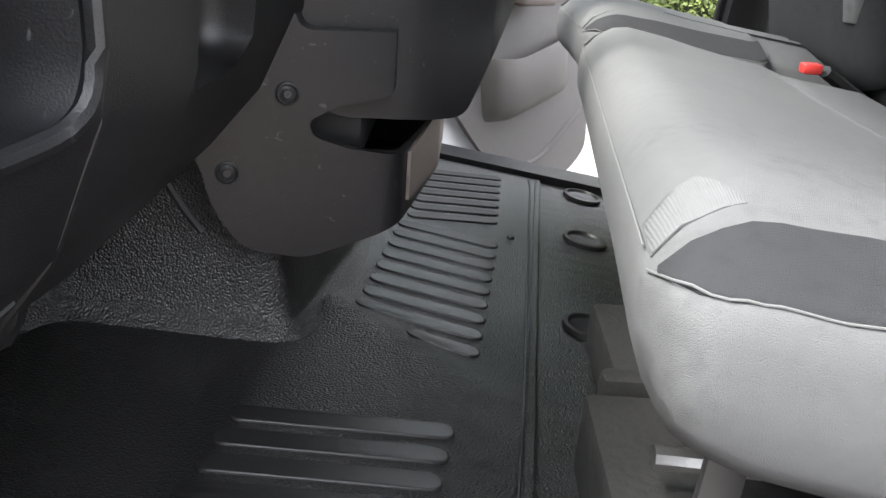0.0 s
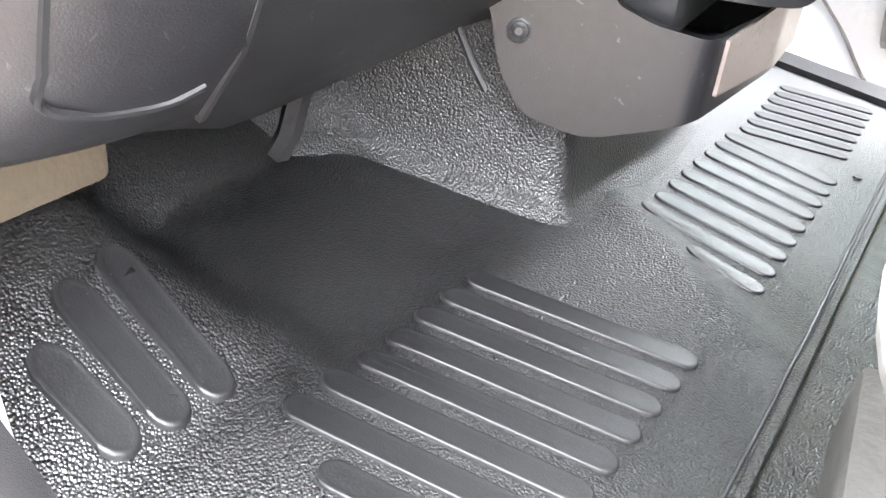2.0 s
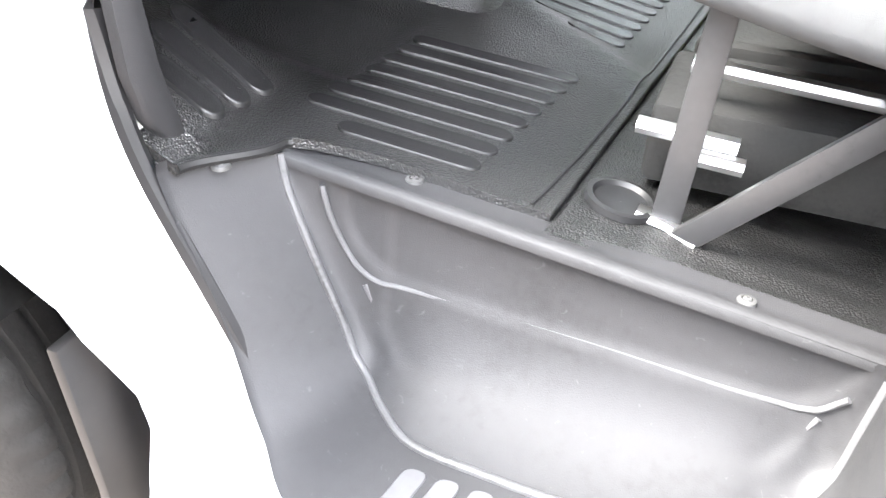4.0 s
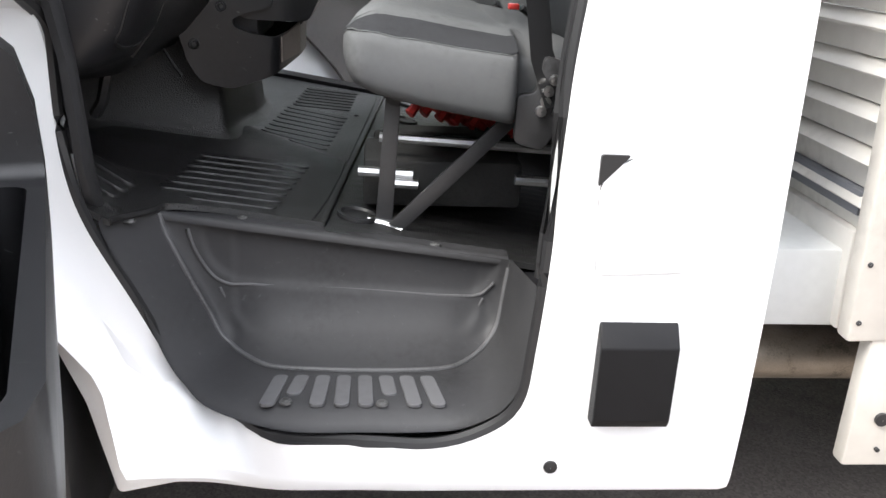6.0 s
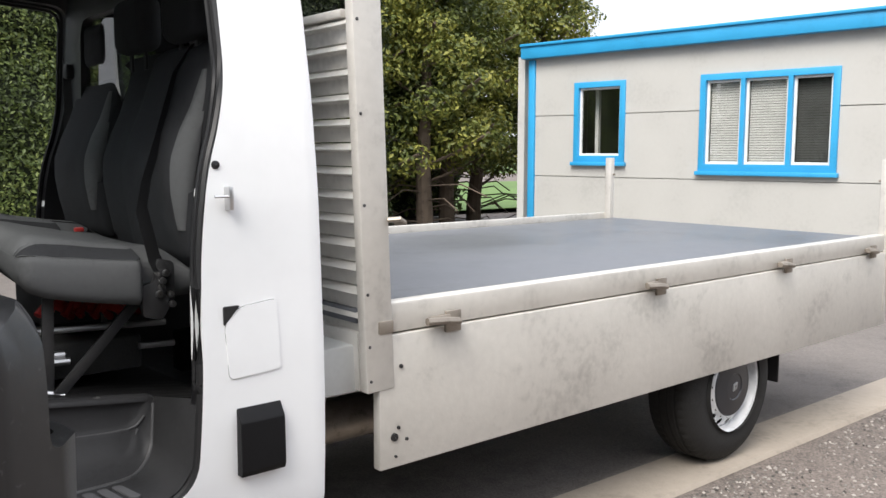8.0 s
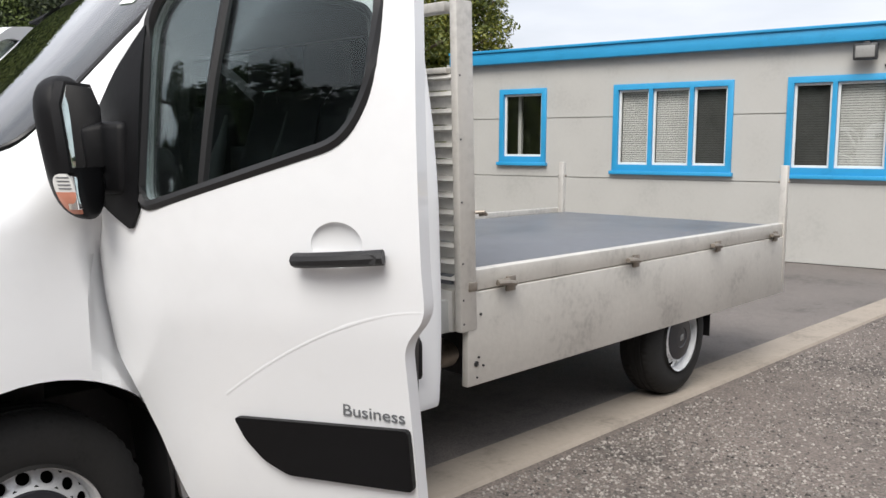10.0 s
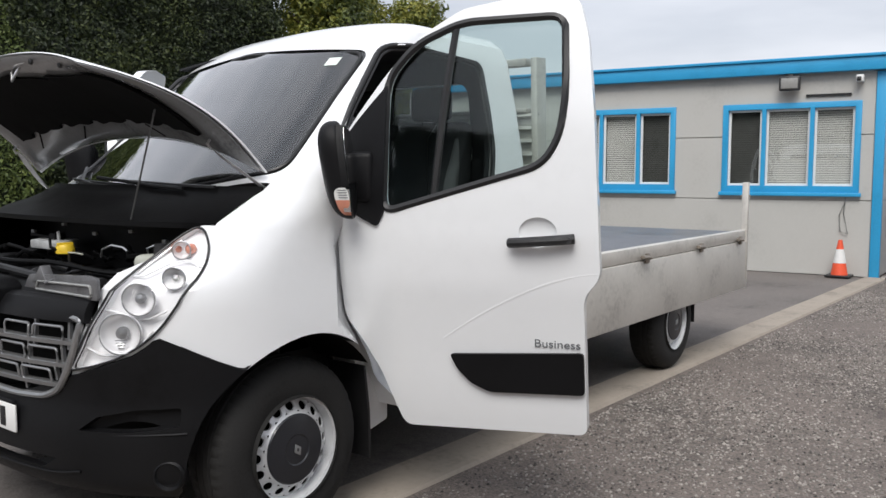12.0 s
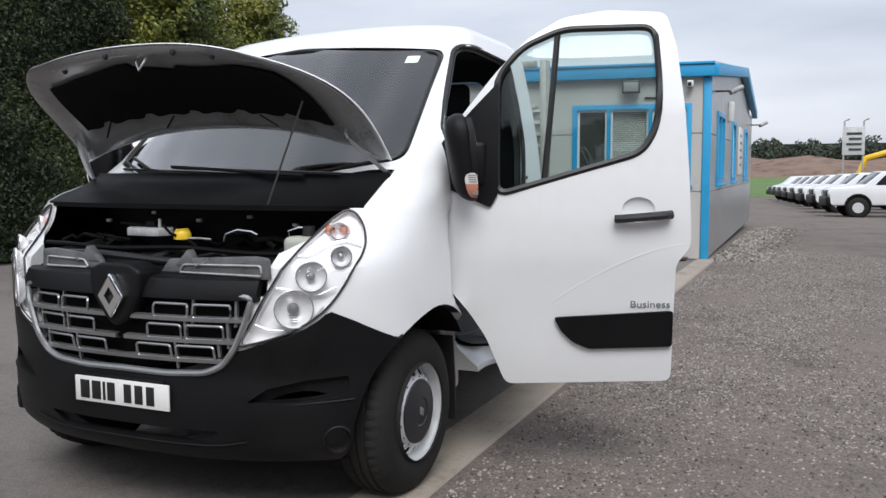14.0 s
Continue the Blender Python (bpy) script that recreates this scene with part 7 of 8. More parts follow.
xs_ = [-400, -60, -20, -8, -4, 0.3, 4, 7, 11, 16, 24, 40, 80, 400, 1500]
ys_ = [-1500, -300, -60, -20, -8, -4, -2, -1, 0, 1, 2, 4, 8, 12, 20, 60, 300, 1500]
gm = loft([[(x, y, gz(x)) for y in ys_] for x in xs_])
ground = new("ground", mesh_of("ground", gm, GRAVELLY))
tagged(ground, "loose gravelly brown-grey tarmac yard", "ground", kind="structure")
ym = slab([[(x, y, gz(x) + 0.005) for y in (0.30, 3, 6, 9.2, 13)] for x in (-9, -3, 0, 4, 7, 11, 17)], -0.002)
yard = tagged(new("road", mesh_of("road", ym, YARD)), "smooth dark worn asphalt yard under the truck", "road", kind="structure")
km = slab([[(x, y, gz(x) + (0.018 if 0.03 < y < 0.30 else 0.002)) for y in (0.02, 0.032, 0.17, 0.298, 0.31)] for x in np.linspace(-6, 11.3, 60)], -0.03)
kerb = tagged(new("kerb", mesh_of("kerb", km, CONCRETE)), "flush pale worn concrete edging strip", "kerb", kind="structure")


def stones(name, count, where, size, label):
    """Loose stones as one sheet of small uneven pebbles."""
    rng = np.random.default_rng(5)
    base = np.array([(1, 0, 0), (-1, 0, 0), (0, 1, 0), (0, -1, 0), (0, 0, 0.8), (0, 0, -0.5)], float)
    tri = np.array([(0, 2, 4), (2, 1, 4), (1, 3, 4), (3, 0, 4), (2, 0, 5), (1, 2, 5), (3, 1, 5), (0, 3, 5)])
    verts, faces = [], []
    for k in range(count):
        x, y = where(rng)
        s = size * rng.uniform(0.4, 1.5) ** 1.6
        a = rng.uniform(0, 6.28)
        q = base * rng.uniform(0.7, 1.3, base.shape) * s
        q = np.stack([q[:, 0] * math.cos(a) - q[:, 1] * math.sin(a), q[:, 0] * math.sin(a) + q[:, 1] * math.cos(a), q[:, 2]], 1)
        verts.append(q + (x, y, gz(x) + s * 0.15))
        faces.append(tri + 6 * k)
    me = bpy.data.meshes.new(name)
    me.from_pydata(np.concatenate(verts).tolist(), [], np.concatenate(faces).tolist())
    me.materials.append(STONE)
    return tagged(new(name, me), label, "gravel", kind="stuff")


def in_yard(rng):
    while True:
        x, y = rng.uniform(-3, 14), -abs(rng.normal(0, 1.9)) - 0.02
        worn = noise.noise((x * 0.55, y * 0.9, 4.2)) + 0.5 * noise.noise((x * 2.3, y * 2.3, 1.3))
        if y > -6 and rng.uniform(-0.55, 0.45) < worn + 0.25 * math.exp(-((y + 1.3) / 0.8) ** 2):
            return x, y


stones("loose_gravel", 95000, in_yard, 0.0056, "loose small grey stones on the tarmac")
stones("gravel_heap", 5000, lambda rng: (rng.uniform(11.2, 23), 0.1 - abs(rng.normal(0, 0.45))), 0.022, "loose grey gravel along the office wall")

# ---- office ----
office = thing("site_office", "single-storey pale grey clad office with bright blue trim", "building")
FA, FB = Vector((10.40, 8.0, 0)), Vector((11.33, 0.16, 0))
fd = (FB - FA).normalized()
fl_len = (FB - FA).length
FM = Matrix(((fd.x, -fd.y, 0, FA.x), (fd.y, fd.x, 0, FA.y), (0, 0, 1, -0.12), (0, 0, 0, 1)))
# facade coordinates: s along the wall from its far end, d into the building, h above its base


def fac(name, lo, hi, material, parent, label="", bevel=0.0):
    b = box(lo, hi, bevel)
    bmesh.ops.transform(b, matrix=FM, verts=b.verts[:])
    return part(name, b, material, parent, label)


wins = [(1.02, 1.92, 1.32, 2.55), (3.10, 4.95, 1.21, 2.55), (5.68, 7.62, 1.20, 2.55)]
wallbm = box((0.17, 0.03, 0), (fl_len, 0.16, 2.98))
cuts = [box((a + 0.03, -0.5, c + 0.03), (b - 0.03, 0.5, d - 0.03)) for a, b, c, d in wins]
wallbm = carve(wallbm, cuts)
bmesh.ops.transform(wallbm, matrix=FM, verts=wallbm.verts[:])
fwall = part("front_wall", wallbm, PANEL, office, "pale grey insulated wall")
seams = [0.0, 1.11, 2.06, 2.98]
bands = [0.26, fl_len - 0.10]
for i in range(3):
    for j in range(1):
        pb = box((bands[j] + 0.006, 0.0, seams[i] + 0.006), (bands[j + 1] - 0.006, 0.028, seams[i + 1] - 0.006), 0.003, 1)
        cs = [box((a, -0.5, c), (b, 0.5, d)) for a, b, c, d in wins if a < bands[j + 1] and b > bands[j] and c < seams[i + 1] and d > seams[i]]
        if cs:
            pb = carve(pb, cs)
        bmesh.ops.transform(pb, matrix=FM, verts=pb.verts[:])
        part("panel", pb, PANEL, fwall)


def window(a, b, c, d, lights, mapping, shaded=()):
    fb = box((a, -0.03, c), (b, 0.09, d), 0.006)
    t = 0.085
    n = len(lights)
    holes, x = [], a + t
    unit = (b - a - 2 * t - 0.06 * (n - 1)) / sum(lights)
    spans = []
    for q in lights:
        spans.append((x, x + unit * q))
        x += unit * q + 0.06
    for p, q in spans:
        holes.append(box((p, -0.5, c + t + 0.03), (q, 0.5, d - t)))
    fb = carve(fb, holes)
    fb = join(box((a - 0.03, -0.07, c - 0.035), (b + 0.03, 0.0, c + 0.02), 0.006), fb)
    bmesh.ops.transform(fb, matrix=mapping, verts=fb.verts[:])
    win = part("window", fb, BLUE, office, "bright blue framed office window")
    for k, (p, q) in enumerate(spans):
        z0, z1 = c + t + 0.03, d - t
        ib = bmesh.new()
        for lo, hi in (((p, 0.02, z0), (p + 0.035, 0.06, z1)), ((q - 0.035, 0.02, z0), (q, 0.06, z1)), ((p + 0.035, 0.02, z0), (q - 0.035, 0.06, z0 + 0.035)), ((p + 0.035, 0.02, z1 - 0.035), (q - 0.035, 0.06, z1))):
            ib = box(lo, hi, 0.003, 1, ib)
        bmesh.ops.transform(ib, matrix=mapping, verts=ib.verts[:])
        part("sash", ib, WHITEPVC, win, "white inner sash")
        pb = box((p + 0.03, 0.035, z0 + 0.03), (q - 0.03, 0.041, z1 - 0.03))
        bmesh.ops.transform(pb, matrix=mapping, verts=pb.verts[:])
        gpane = part("pane", pb, GLASS, win)
        gpane.visible_shadow = False
        if lights != (1,):
            bb = bmesh.new()
            zz = z0 + 0.02
            while zz < z1:
                bb = box((p + 0.03, 0.10, zz), (q - 0.03, 0.112, zz + 0.028), bm=bb)
                zz += 0.034
            bmesh.ops.transform(bb, matrix=mapping, verts=bb.verts[:])
            part("blind", bb, BLINDDARK if k in shaded else BLIND, win, "dark slatted window blind" if k in shaded else "pale slatted window blind")
        else:
            bb = box((p + 0.1, 0.3, z0), (p + 0.16, 0.36, z1))
            bmesh.ops.transform(bb, matrix=mapping, verts=bb.verts[:])
            part("curtain", bb, BLIND, win)
    return win


window(*wins[0], (1,), FM)
window(*wins[1], (1, 1.15, 1), FM, (2,))
window(*wins[2], (1, 1.25, 1.1), FM, (0,))
# dark board behind the panes; the room's dimness is put into its colour
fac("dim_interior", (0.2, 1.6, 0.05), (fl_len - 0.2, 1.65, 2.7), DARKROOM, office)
fac("corner_trim", (fl_len - 0.10, -0.03, -0.02), (fl_len + 0.03, 0.2, 2.95), BLUE, office, "bright blue corner post", 0.006)
fac("corner_trim", (0.14, -0.03, -0.02), (0.26, 0.2, 2.95), BLUE, office, "bright blue corner post", 0.006)
fac("fascia", (0.06, -0.14, 2.965), (fl_len + 0.06, 0.0, 3.165), BLUE, office, "bright blue roof fascia", 0.01)
fac("gutter_lip", (0.06, -0.17, 3.155), (fl_len + 0.06, 0.03, 3.195), BLUE, office, "", 0.005)
fac("vent_strip", (fl_len - 1.03, -0.03, 2.63), (fl_len - 0.42, 0.0, 2.66), RUBBER, office)
# side wall towards the yard entrance, with its own panels, windows and sloping verge
SA, SB = Vector((11.33, 0.16, 0)), Vector((23.2, 0.26, 0))
sd = (SB - SA).normalized()
SM = Matrix(((sd.x, -sd.y, 0, SA.x), (sd.y, sd.x, 0, SA.y), (0, 0, 1, -0.12), (0, 0, 0, 1)))
swins = [(1.3, 2.7, 1.2, 2.5), (4.6, 5.6, 1.2, 2.5), (8.6, 9.7, 1.2, 2.5)]
L = (SB - SA).length
sw = prism([(0.02, 0), (L, 0), (L, 2.93), (L * 0.62, 3.68), (0.02, 2.98)], "y", 0.03, 0.16)
sw = carve(sw, [box((a + 0.03, -0.5, c + 0.03), (b - 0.03, 0.5, d - 0.03)) for a, b, c, d in swins])
bmesh.ops.transform(sw, matrix=SM, verts=sw.verts[:])
swall = part("side_wall", sw, SIDEPANEL, office, "silver-grey clad side wall")
for i in range(3):
    for j in range(6):
        a0, a1 = 0.06 + j * (L - 0.1) / 6, 0.06 + (j + 1) * (L - 0.1) / 6
        pb = box((a0 + 0.006, 0.0, seams[i] + 0.006), (a1 - 0.006, 0.028, seams[i + 1] - 0.006), 0.003, 1)
        cs = [box((a, -0.5, c), (b, 0.5, d)) for a, b, c, d in swins if a < a1 and b > a0 and c < seams[i + 1] and d > seams[i]]
        if cs:
            pb = carve(pb, cs)
        bmesh.ops.transform(pb, matrix=SM, verts=pb.verts[:])
        part("panel", pb, SIDEPANEL, swall)
for w in swins:
    window(*w, (1, 1) if w[1] - w[0] > 1.2 else (1.0001,), SM)
vb = prism([(-0.06, 2.965), (L * 0.62, 3.66), (L + 0.1, 2.93), (L + 0.1, 3.13), (L * 0.62, 3.88), (-0.06, 3.165)], "y", -0.14, 0.0, 0.008)
bmesh.ops.transform(vb, matrix=SM, verts=vb.verts[:])
part("verge", vb, BLUE, office, "blue sloping verge board")
rb = slab([[(10.30, 7.95, 3.05), (11.25, 0.10, 3.05)], [(18.5, 8.9, 3.73), (18.7, 0.15, 3.73)], [(23.2, 9.2, 3.05), (23.3, 0.2, 3.05)]], 0.03)
part("roof", rb, CHASSIS, office, "pale metal roof")
part("rear_wall", prism([(10.45, 8.0), (23.1, 9.1), (23.2, 9.1), (23.2, 9.2), (10.4, 8.1)], "z", -0.12, 2.9), PANEL, office)
part("end_wall", prism([(23.1, 0.3), (23.2, 0.3), (23.2, 9.1), (23.1, 9.1)], "z", -0.12, 2.9), PANEL, office)
part("plinth", box((11.6, 0.42, -0.55), (23.0, 0.60, 0.0)), CONCRETE, office, "concrete plinth")
# fittings on the office
fs = (FB - Vector((11.1, 1.38, 0))).length
flood = thing("floodlight", "square grey floodlight mounted on the office wall", "floodlight")
fb_ = box((fl_len - fs - 0.145, -0.20, 2.715), (fl_len - fs + 0.145, -0.11, 2.925), 0.018, 3)
bmesh.ops.transform(fb_, matrix=FM, verts=fb_.verts[:])
part("housing", fb_, DARKSTEEL, flood)
fb_ = box((fl_len - fs - 0.115, -0.206, 2.745), (fl_len - fs + 0.115, -0.196, 2.895), 0.004)
bmesh.ops.transform(fb_, matrix=FM, verts=fb_.verts[:])
part("lamp_glass", fb_, LAMPGLASS, flood)
fb_ = box((fl_len - fs - 0.04, -0.13, 2.90), (fl_len - fs + 0.04, 0.0, 2.955), 0.006)
bmesh.ops.transform(fb_, matrix=FM, verts=fb_.verts[:])
part("bracket", fb_, DARKSTEEL, flood)
cam_box = thing("security_camera", "small white security camera under the eaves", "camera")
fb_ = box((fl_len - 0.36, -0.18, 2.80), (fl_len - 0.26, 0.0, 2.90), 0.015)
bmesh.ops.transform(fb_, matrix=FM, verts=fb_.verts[:])
part("housing", fb_, WHITEPVC, cam_box)
fb_ = box((fl_len - 0.35, -0.19, 2.81), (fl_len - 0.29, -0.17, 2.87), 0.006)
bmesh.ops.transform(fb_, matrix=FM, verts=fb_.verts[:])
part("lens", fb_, RUBBER, cam_box)
for sx, sz in ((0.9, 2.80), (11.4, 2.72)):
    c2 = thing("bracket_camera", "grey camera on a wall bracket", "camera")
    b_ = tube([(sx, 0.0, sz), (sx, -0.25, sz), (sx + 0.1, -0.32, sz - 0.02)], 0.02, 6)
    bmesh.ops.transform(b_, matrix=SM, verts=b_.verts[:])
    part("arm", b_, DARKSTEEL, c2)
    b_ = tube([(sx + 0.16, -0.42, sz + 0.07), (sx - 0.02, -0.24, sz - 0.03)], 0.045, 10)
    bmesh.ops.transform(b_, matrix=SM, verts=b_.verts[:])
    part("housing", b_, ENGGREY, c2)
nb = thing("notice_board", "white notice board with grey print on the side wall", "notice board")
b_ = box((6.6, -0.03, 1.35), (7.7, 0.0, 2.45), 0.004)
bmesh.ops.transform(b_, matrix=SM, verts=b_.verts[:])
part("panel", b_, WHITEPVC, nb)
for k in range(5):
    b_ = box((6.75, -0.034, 1.55 + 0.17 * k), (7.35 + 0.1 * (k % 2), -0.031, 1.61 + 0.17 * k))
    bmesh.ops.transform(b_, matrix=SM, verts=b_.verts[:])
    part("bar", b_, GREYINK, nb)
ab = thing("alarm_box", "white alarm box on the side wall", "alarm box")
b_ = box((3.6, -0.10, 2.42), (3.85, 0.0, 2.82), 0.02)
bmesh.ops.transform(b_, matrix=SM, verts=b_.verts[:])
part("housing", b_, WHITEPVC, ab)
cb = thing("wall_cable", "thin grey cable loop hanging on the wall", "cable")
b_ = tube([(fl_len - 0.45, -0.01, 1.16), (fl_len - 0.46, -0.02, 0.92), (fl_len - 0.40, -0.03, 0.62), (fl_len - 0.50, -0.03, 0.66), (fl_len - 0.52, -0.02, 0.90), (fl_len - 0.44, -0.01, 1.12)], 0.008, 5)
bmesh.ops.transform(b_, matrix=FM, verts=b_.verts[:])
part("flex", b_, ENGGREY, cb)



# traffic cone
cone = thing("traffic_cone", "orange and white traffic cone beside the office corner", "traffic cone", at=Matrix.Translation((11.05, 0.60, -0.105)))
part("base", box((-0.165, -0.165, 0), (0.165, 0.165, 0.03), 0.012), RUBBER, cone)
part("lower_body", spun([(0.115, 0.03), (0.086, 0.20)], 24, axis="z"), CONEORANGE, cone)
part("sleeve", spun([(0.088, 0.20), (0.054, 0.40)], 24, axis="z"), CONEWHITE, cone)
part("tip", spun([(0.052, 0.40), (0.028, 0.53), (0.001, 0.535)], 24, axis="z"), CONEORANGE, cone)


# ---- planting ----
def leaves(name, pts, nrm, size, material, parent=None, seed=1, spread=0.9):
    """One mesh of many small folded leaves set at the given points."""
    rng = np.random.default_rng(seed)
    n = len(pts)
    d = nrm + rng.normal(0, spread, (n, 3))
    d /= np.linalg.norm(d, axis=1)[:, None]
    u = np.cross(d, rng.normal(0, 1, (n, 3)))
    u /= np.linalg.norm(u, axis=1)[:, None]
    w = np.cross(d, u)
    s = (size * rng.uniform(0.55, 1.35, n))[:, None]
    p = np.asarray(pts)
    quad = np.stack([p - u * s, p + w * s * 0.5 + d * s * 0.15, p + u * s, p - w * s * 0.5 + d * s * 0.15], 1).reshape(-1, 3)
    i = np.arange(n)[:, None] * 4
    me = bpy.data.meshes.new(name)
    me.from_pydata(quad.tolist(), [], np.concatenate([i + (0, 1, 2), i + (0, 2, 3)]).tolist())
    me.materials.append(material)
    ob = new(name, me)
    ob.parent = parent
    return ob


hedge = thing("tall_hedge", "tall dense green clipped hedge bounding the yard", "hedge", kind="stuff")
rng = np.random.default_rng(11)
HY = 9.9


def hedge_face(x, z):
    return HY + 0.35 * math.sin(x * 0.9 + z * 0.5) * 0.35 + 0.22 * noise.noise((x * 0.9, z * 0.9, 3.1)) + 0.10 * noise.noise((x * 3, z * 3, 7)) + 0.10 * z


xs2, zs2 = np.linspace(-5, 9.2, 90), np.linspace(-0.05, 5.3, 36)
# near-black core: the deep shade between the leaves, put into its colour
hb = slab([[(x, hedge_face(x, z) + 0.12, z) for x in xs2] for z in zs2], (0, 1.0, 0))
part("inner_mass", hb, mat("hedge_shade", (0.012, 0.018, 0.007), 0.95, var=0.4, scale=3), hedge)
LIGHT, DARK = [], []
for k in range(115000):
    x, z = rng.uniform(-4.5, 9.2), rng.uniform(0, 5.4)
    p = (x, hedge_face(x, z) + rng.normal(0, 0.07) - 0.02, z)
    # beyond about x 4.3 the same hedge takes a darker set of greens
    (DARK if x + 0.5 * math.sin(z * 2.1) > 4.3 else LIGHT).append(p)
leaves("hedge_leaves", np.array(LIGHT), np.array([(0, -1.2, 0.5)] * len(LIGHT)), 0.034, HEDGELEAF, hedge, 3)
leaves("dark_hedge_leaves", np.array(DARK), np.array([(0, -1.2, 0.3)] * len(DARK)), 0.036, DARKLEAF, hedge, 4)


def tree(x, y, height, radius, base, seed, count=26000, size=0.052):
    r = np.random.default_rng(seed)
    t = thing("conifer", "bushy green conifer with bare lower trunk", "tree", group="conifers beside the office")
    trunk = [(x + 0.06 * math.sin(k * 1.1 + seed), y + 0.05 * math.cos(k), gz(x) - 0.1 + height * 0.9 * k / 8) for k in range(9)]
    rings = []
    for k, q in enumerate(trunk):
        rr = 0.17 * (1 - k / 9.5)
        rings.append([(q[0] + rr * math.cos(a), q[1] + rr * math.sin(a), q[2]) for a in np.linspace(0, 2 * math.pi, 10, endpoint=False)])
    part("trunk", loft(rings, wrap=True, caps=True), BARK, t, "grey-brown trunk")
    pts, nrm = [], []
    clumps = 46
    for k in range(clumps):
        h = base + (height - base) * (k / clumps) ** 0.85
        a = k * 2.4 + r.uniform(-0.4, 0.4)
        reach = radius * (1.05 - 0.80 * ((h - base) / (height - base)) ** 1.6) * r.uniform(0.65, 1.1)
        tip = (x + reach * math.cos(a), y + reach * math.sin(a), h + 0.15 * reach)
        if k % 2 == 0:
            part("limb", tube([(x, y, h - 0.35), (x + 0.5 * reach * math.cos(a), y + 0.5 * reach * math.sin(a), h - 0.12), tip], 0.03, 5), BARK, t)
        m = count // clumps
        for c, sc in ((0.55, 0.5), (0.9, 0.42)):
            q = r.normal(0, 1, (m // 2, 3))
            q /= np.linalg.norm(q, axis=1)[:, None]
            rad = (0.34 + 0.30 * reach * sc) * r.uniform(0.55, 1.05, (m // 2, 1))
            o = np.array((x + reach * c * math.cos(a), y + reach * c * math.sin(a), h + 0.1 * reach))
            pts.append(o + q * rad * (1, 1, 0.62))
            nrm.append(q + (0, 0, 0.6))
    for k in range(14):
        a, h = r.uniform(0, 6.28), base - r.uniform(0.0, 1.1)
        e = r.uniform(0.4, 1.0) * radius
        part("twig", tube([(x, y, h), (x + e * 0.6 * math.cos(a), y + e * 0.6 * math.sin(a), h + 0.05), (x + e * math.cos(a), y + e * math.sin(a), h - 0.15)], 0.014, 4), BARK, t)
    leaves("crown", np.concatenate(pts), np.concatenate(nrm), size, CONIFER, t, seed, 0.7)
    return t


tree(9.0, 11.2, 5.6, 1.5, 0.75, 1)
tree(10.3, 10.4, 5.8, 1.6, 1.15, 2)
tree(11.4, 11.0, 6.0, 1.7, 1.25, 3)
tree(12.7, 11.6, 5.7, 1.6, 0.95, 4)
tree(14.0, 10.9, 5.4, 1.7, 0.9, 5)
tree(8.0, 12.0, 5.6, 1.5, 0.5, 6)
# the shaded undergrowth behind the trees
P, N = [], []
for k in range(7000):
    x, z = rng.uniform(7.5, 13.4), rng.uniform(0, 4.6) ** 1.0
    P.append((x, 13.0 + 0.5 * noise.noise((x * 0.8, z * 0.8, 1.7)) + rng.normal(0, 0.12), z))
    N.append((0, -1.2, 0.4))
thicket = thing("thicket", "dark tangled evergreen thicket behind the trees", "shrubs", kind="stuff")
leaves("thicket_leaves", np.array(P), np.array(N), 0.08, HEDGELEAF, thicket, 7)
# dark sheet behind the leaves, coloured as the shade within the thicket
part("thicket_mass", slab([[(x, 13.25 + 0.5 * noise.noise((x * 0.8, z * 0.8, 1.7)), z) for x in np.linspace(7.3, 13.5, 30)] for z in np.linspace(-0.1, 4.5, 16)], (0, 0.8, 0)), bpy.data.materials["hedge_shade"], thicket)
lawn = tagged(new("lawn", mesh_of("lawn", slab([[(x, y, -0.09) for y in (14.2, 30)] for x in (4, 60)], 0.012), GRASS)), "green grass behind the trees", "lawn", kind="structure")

# ---- distance ----
field = tagged(new("field", mesh_of("field", slab([[(x, y, gz(80) + 0.03) for y in (-180, 180)] for x in (80, 270)], -0.004), GRASS)), "strip of green grass beyond the yard", "grass", kind="structure")


def mound(name, cx, cy, lx, ly, h, material, label, category, seed):
    rows = []
    for i in range(17):
        row = []
        for j in range(41):
            u, v = i / 16 * 2 - 1, j / 40 * 2 - 1
            z = h * max(0, 1 - u * u) * (1 - v ** 6) * (0.7 + 0.6 * noise.noise((u * 1.5 + seed, v * 9, seed)))
            row.append((cx + u * lx, cy + v * ly, gz(80) - 0.05 + z))
        rows.append(row)
    return tagged(new(name, mesh_of(name, loft(rows), material)), label, category, kind="structure")


mound("earth_bank", 290, -15, 28, 180, 5.2, EARTH, "long bank of bare reddish earth", "earth bank", 2)
mound("earth_bank", 335, 0, 35, 220, 8.2, EARTH, "long bank of bare reddish earth", "earth bank", 5)
wood = thing("distant_wood", "dark distant tree line on the horizon", "trees", kind="stuff")
r_ = np.random.default_rng(8)
P, N = [], []
for k in range(150):
    cx, cy = r_.uniform(385, 425), -230 + 460 * k / 150 + r_.uniform(-2, 2)
    hh = r_.uniform(11.0, 17.0)
    q = r_.normal(0, 1, (420, 3))
    q /= np.linalg.norm(q, axis=1)[:, None]
    P.append(np.array((cx, cy, hh * 0.50)) + q * r_.uniform(0.7, 1.05, (420, 1)) * (4.6, 4.6, hh * 0.42))
    N.append(q)
leaves("canopy", np.concatenate(P), np.concatenate(N), 0.95, FARLEAF, wood, 9, 0.5)
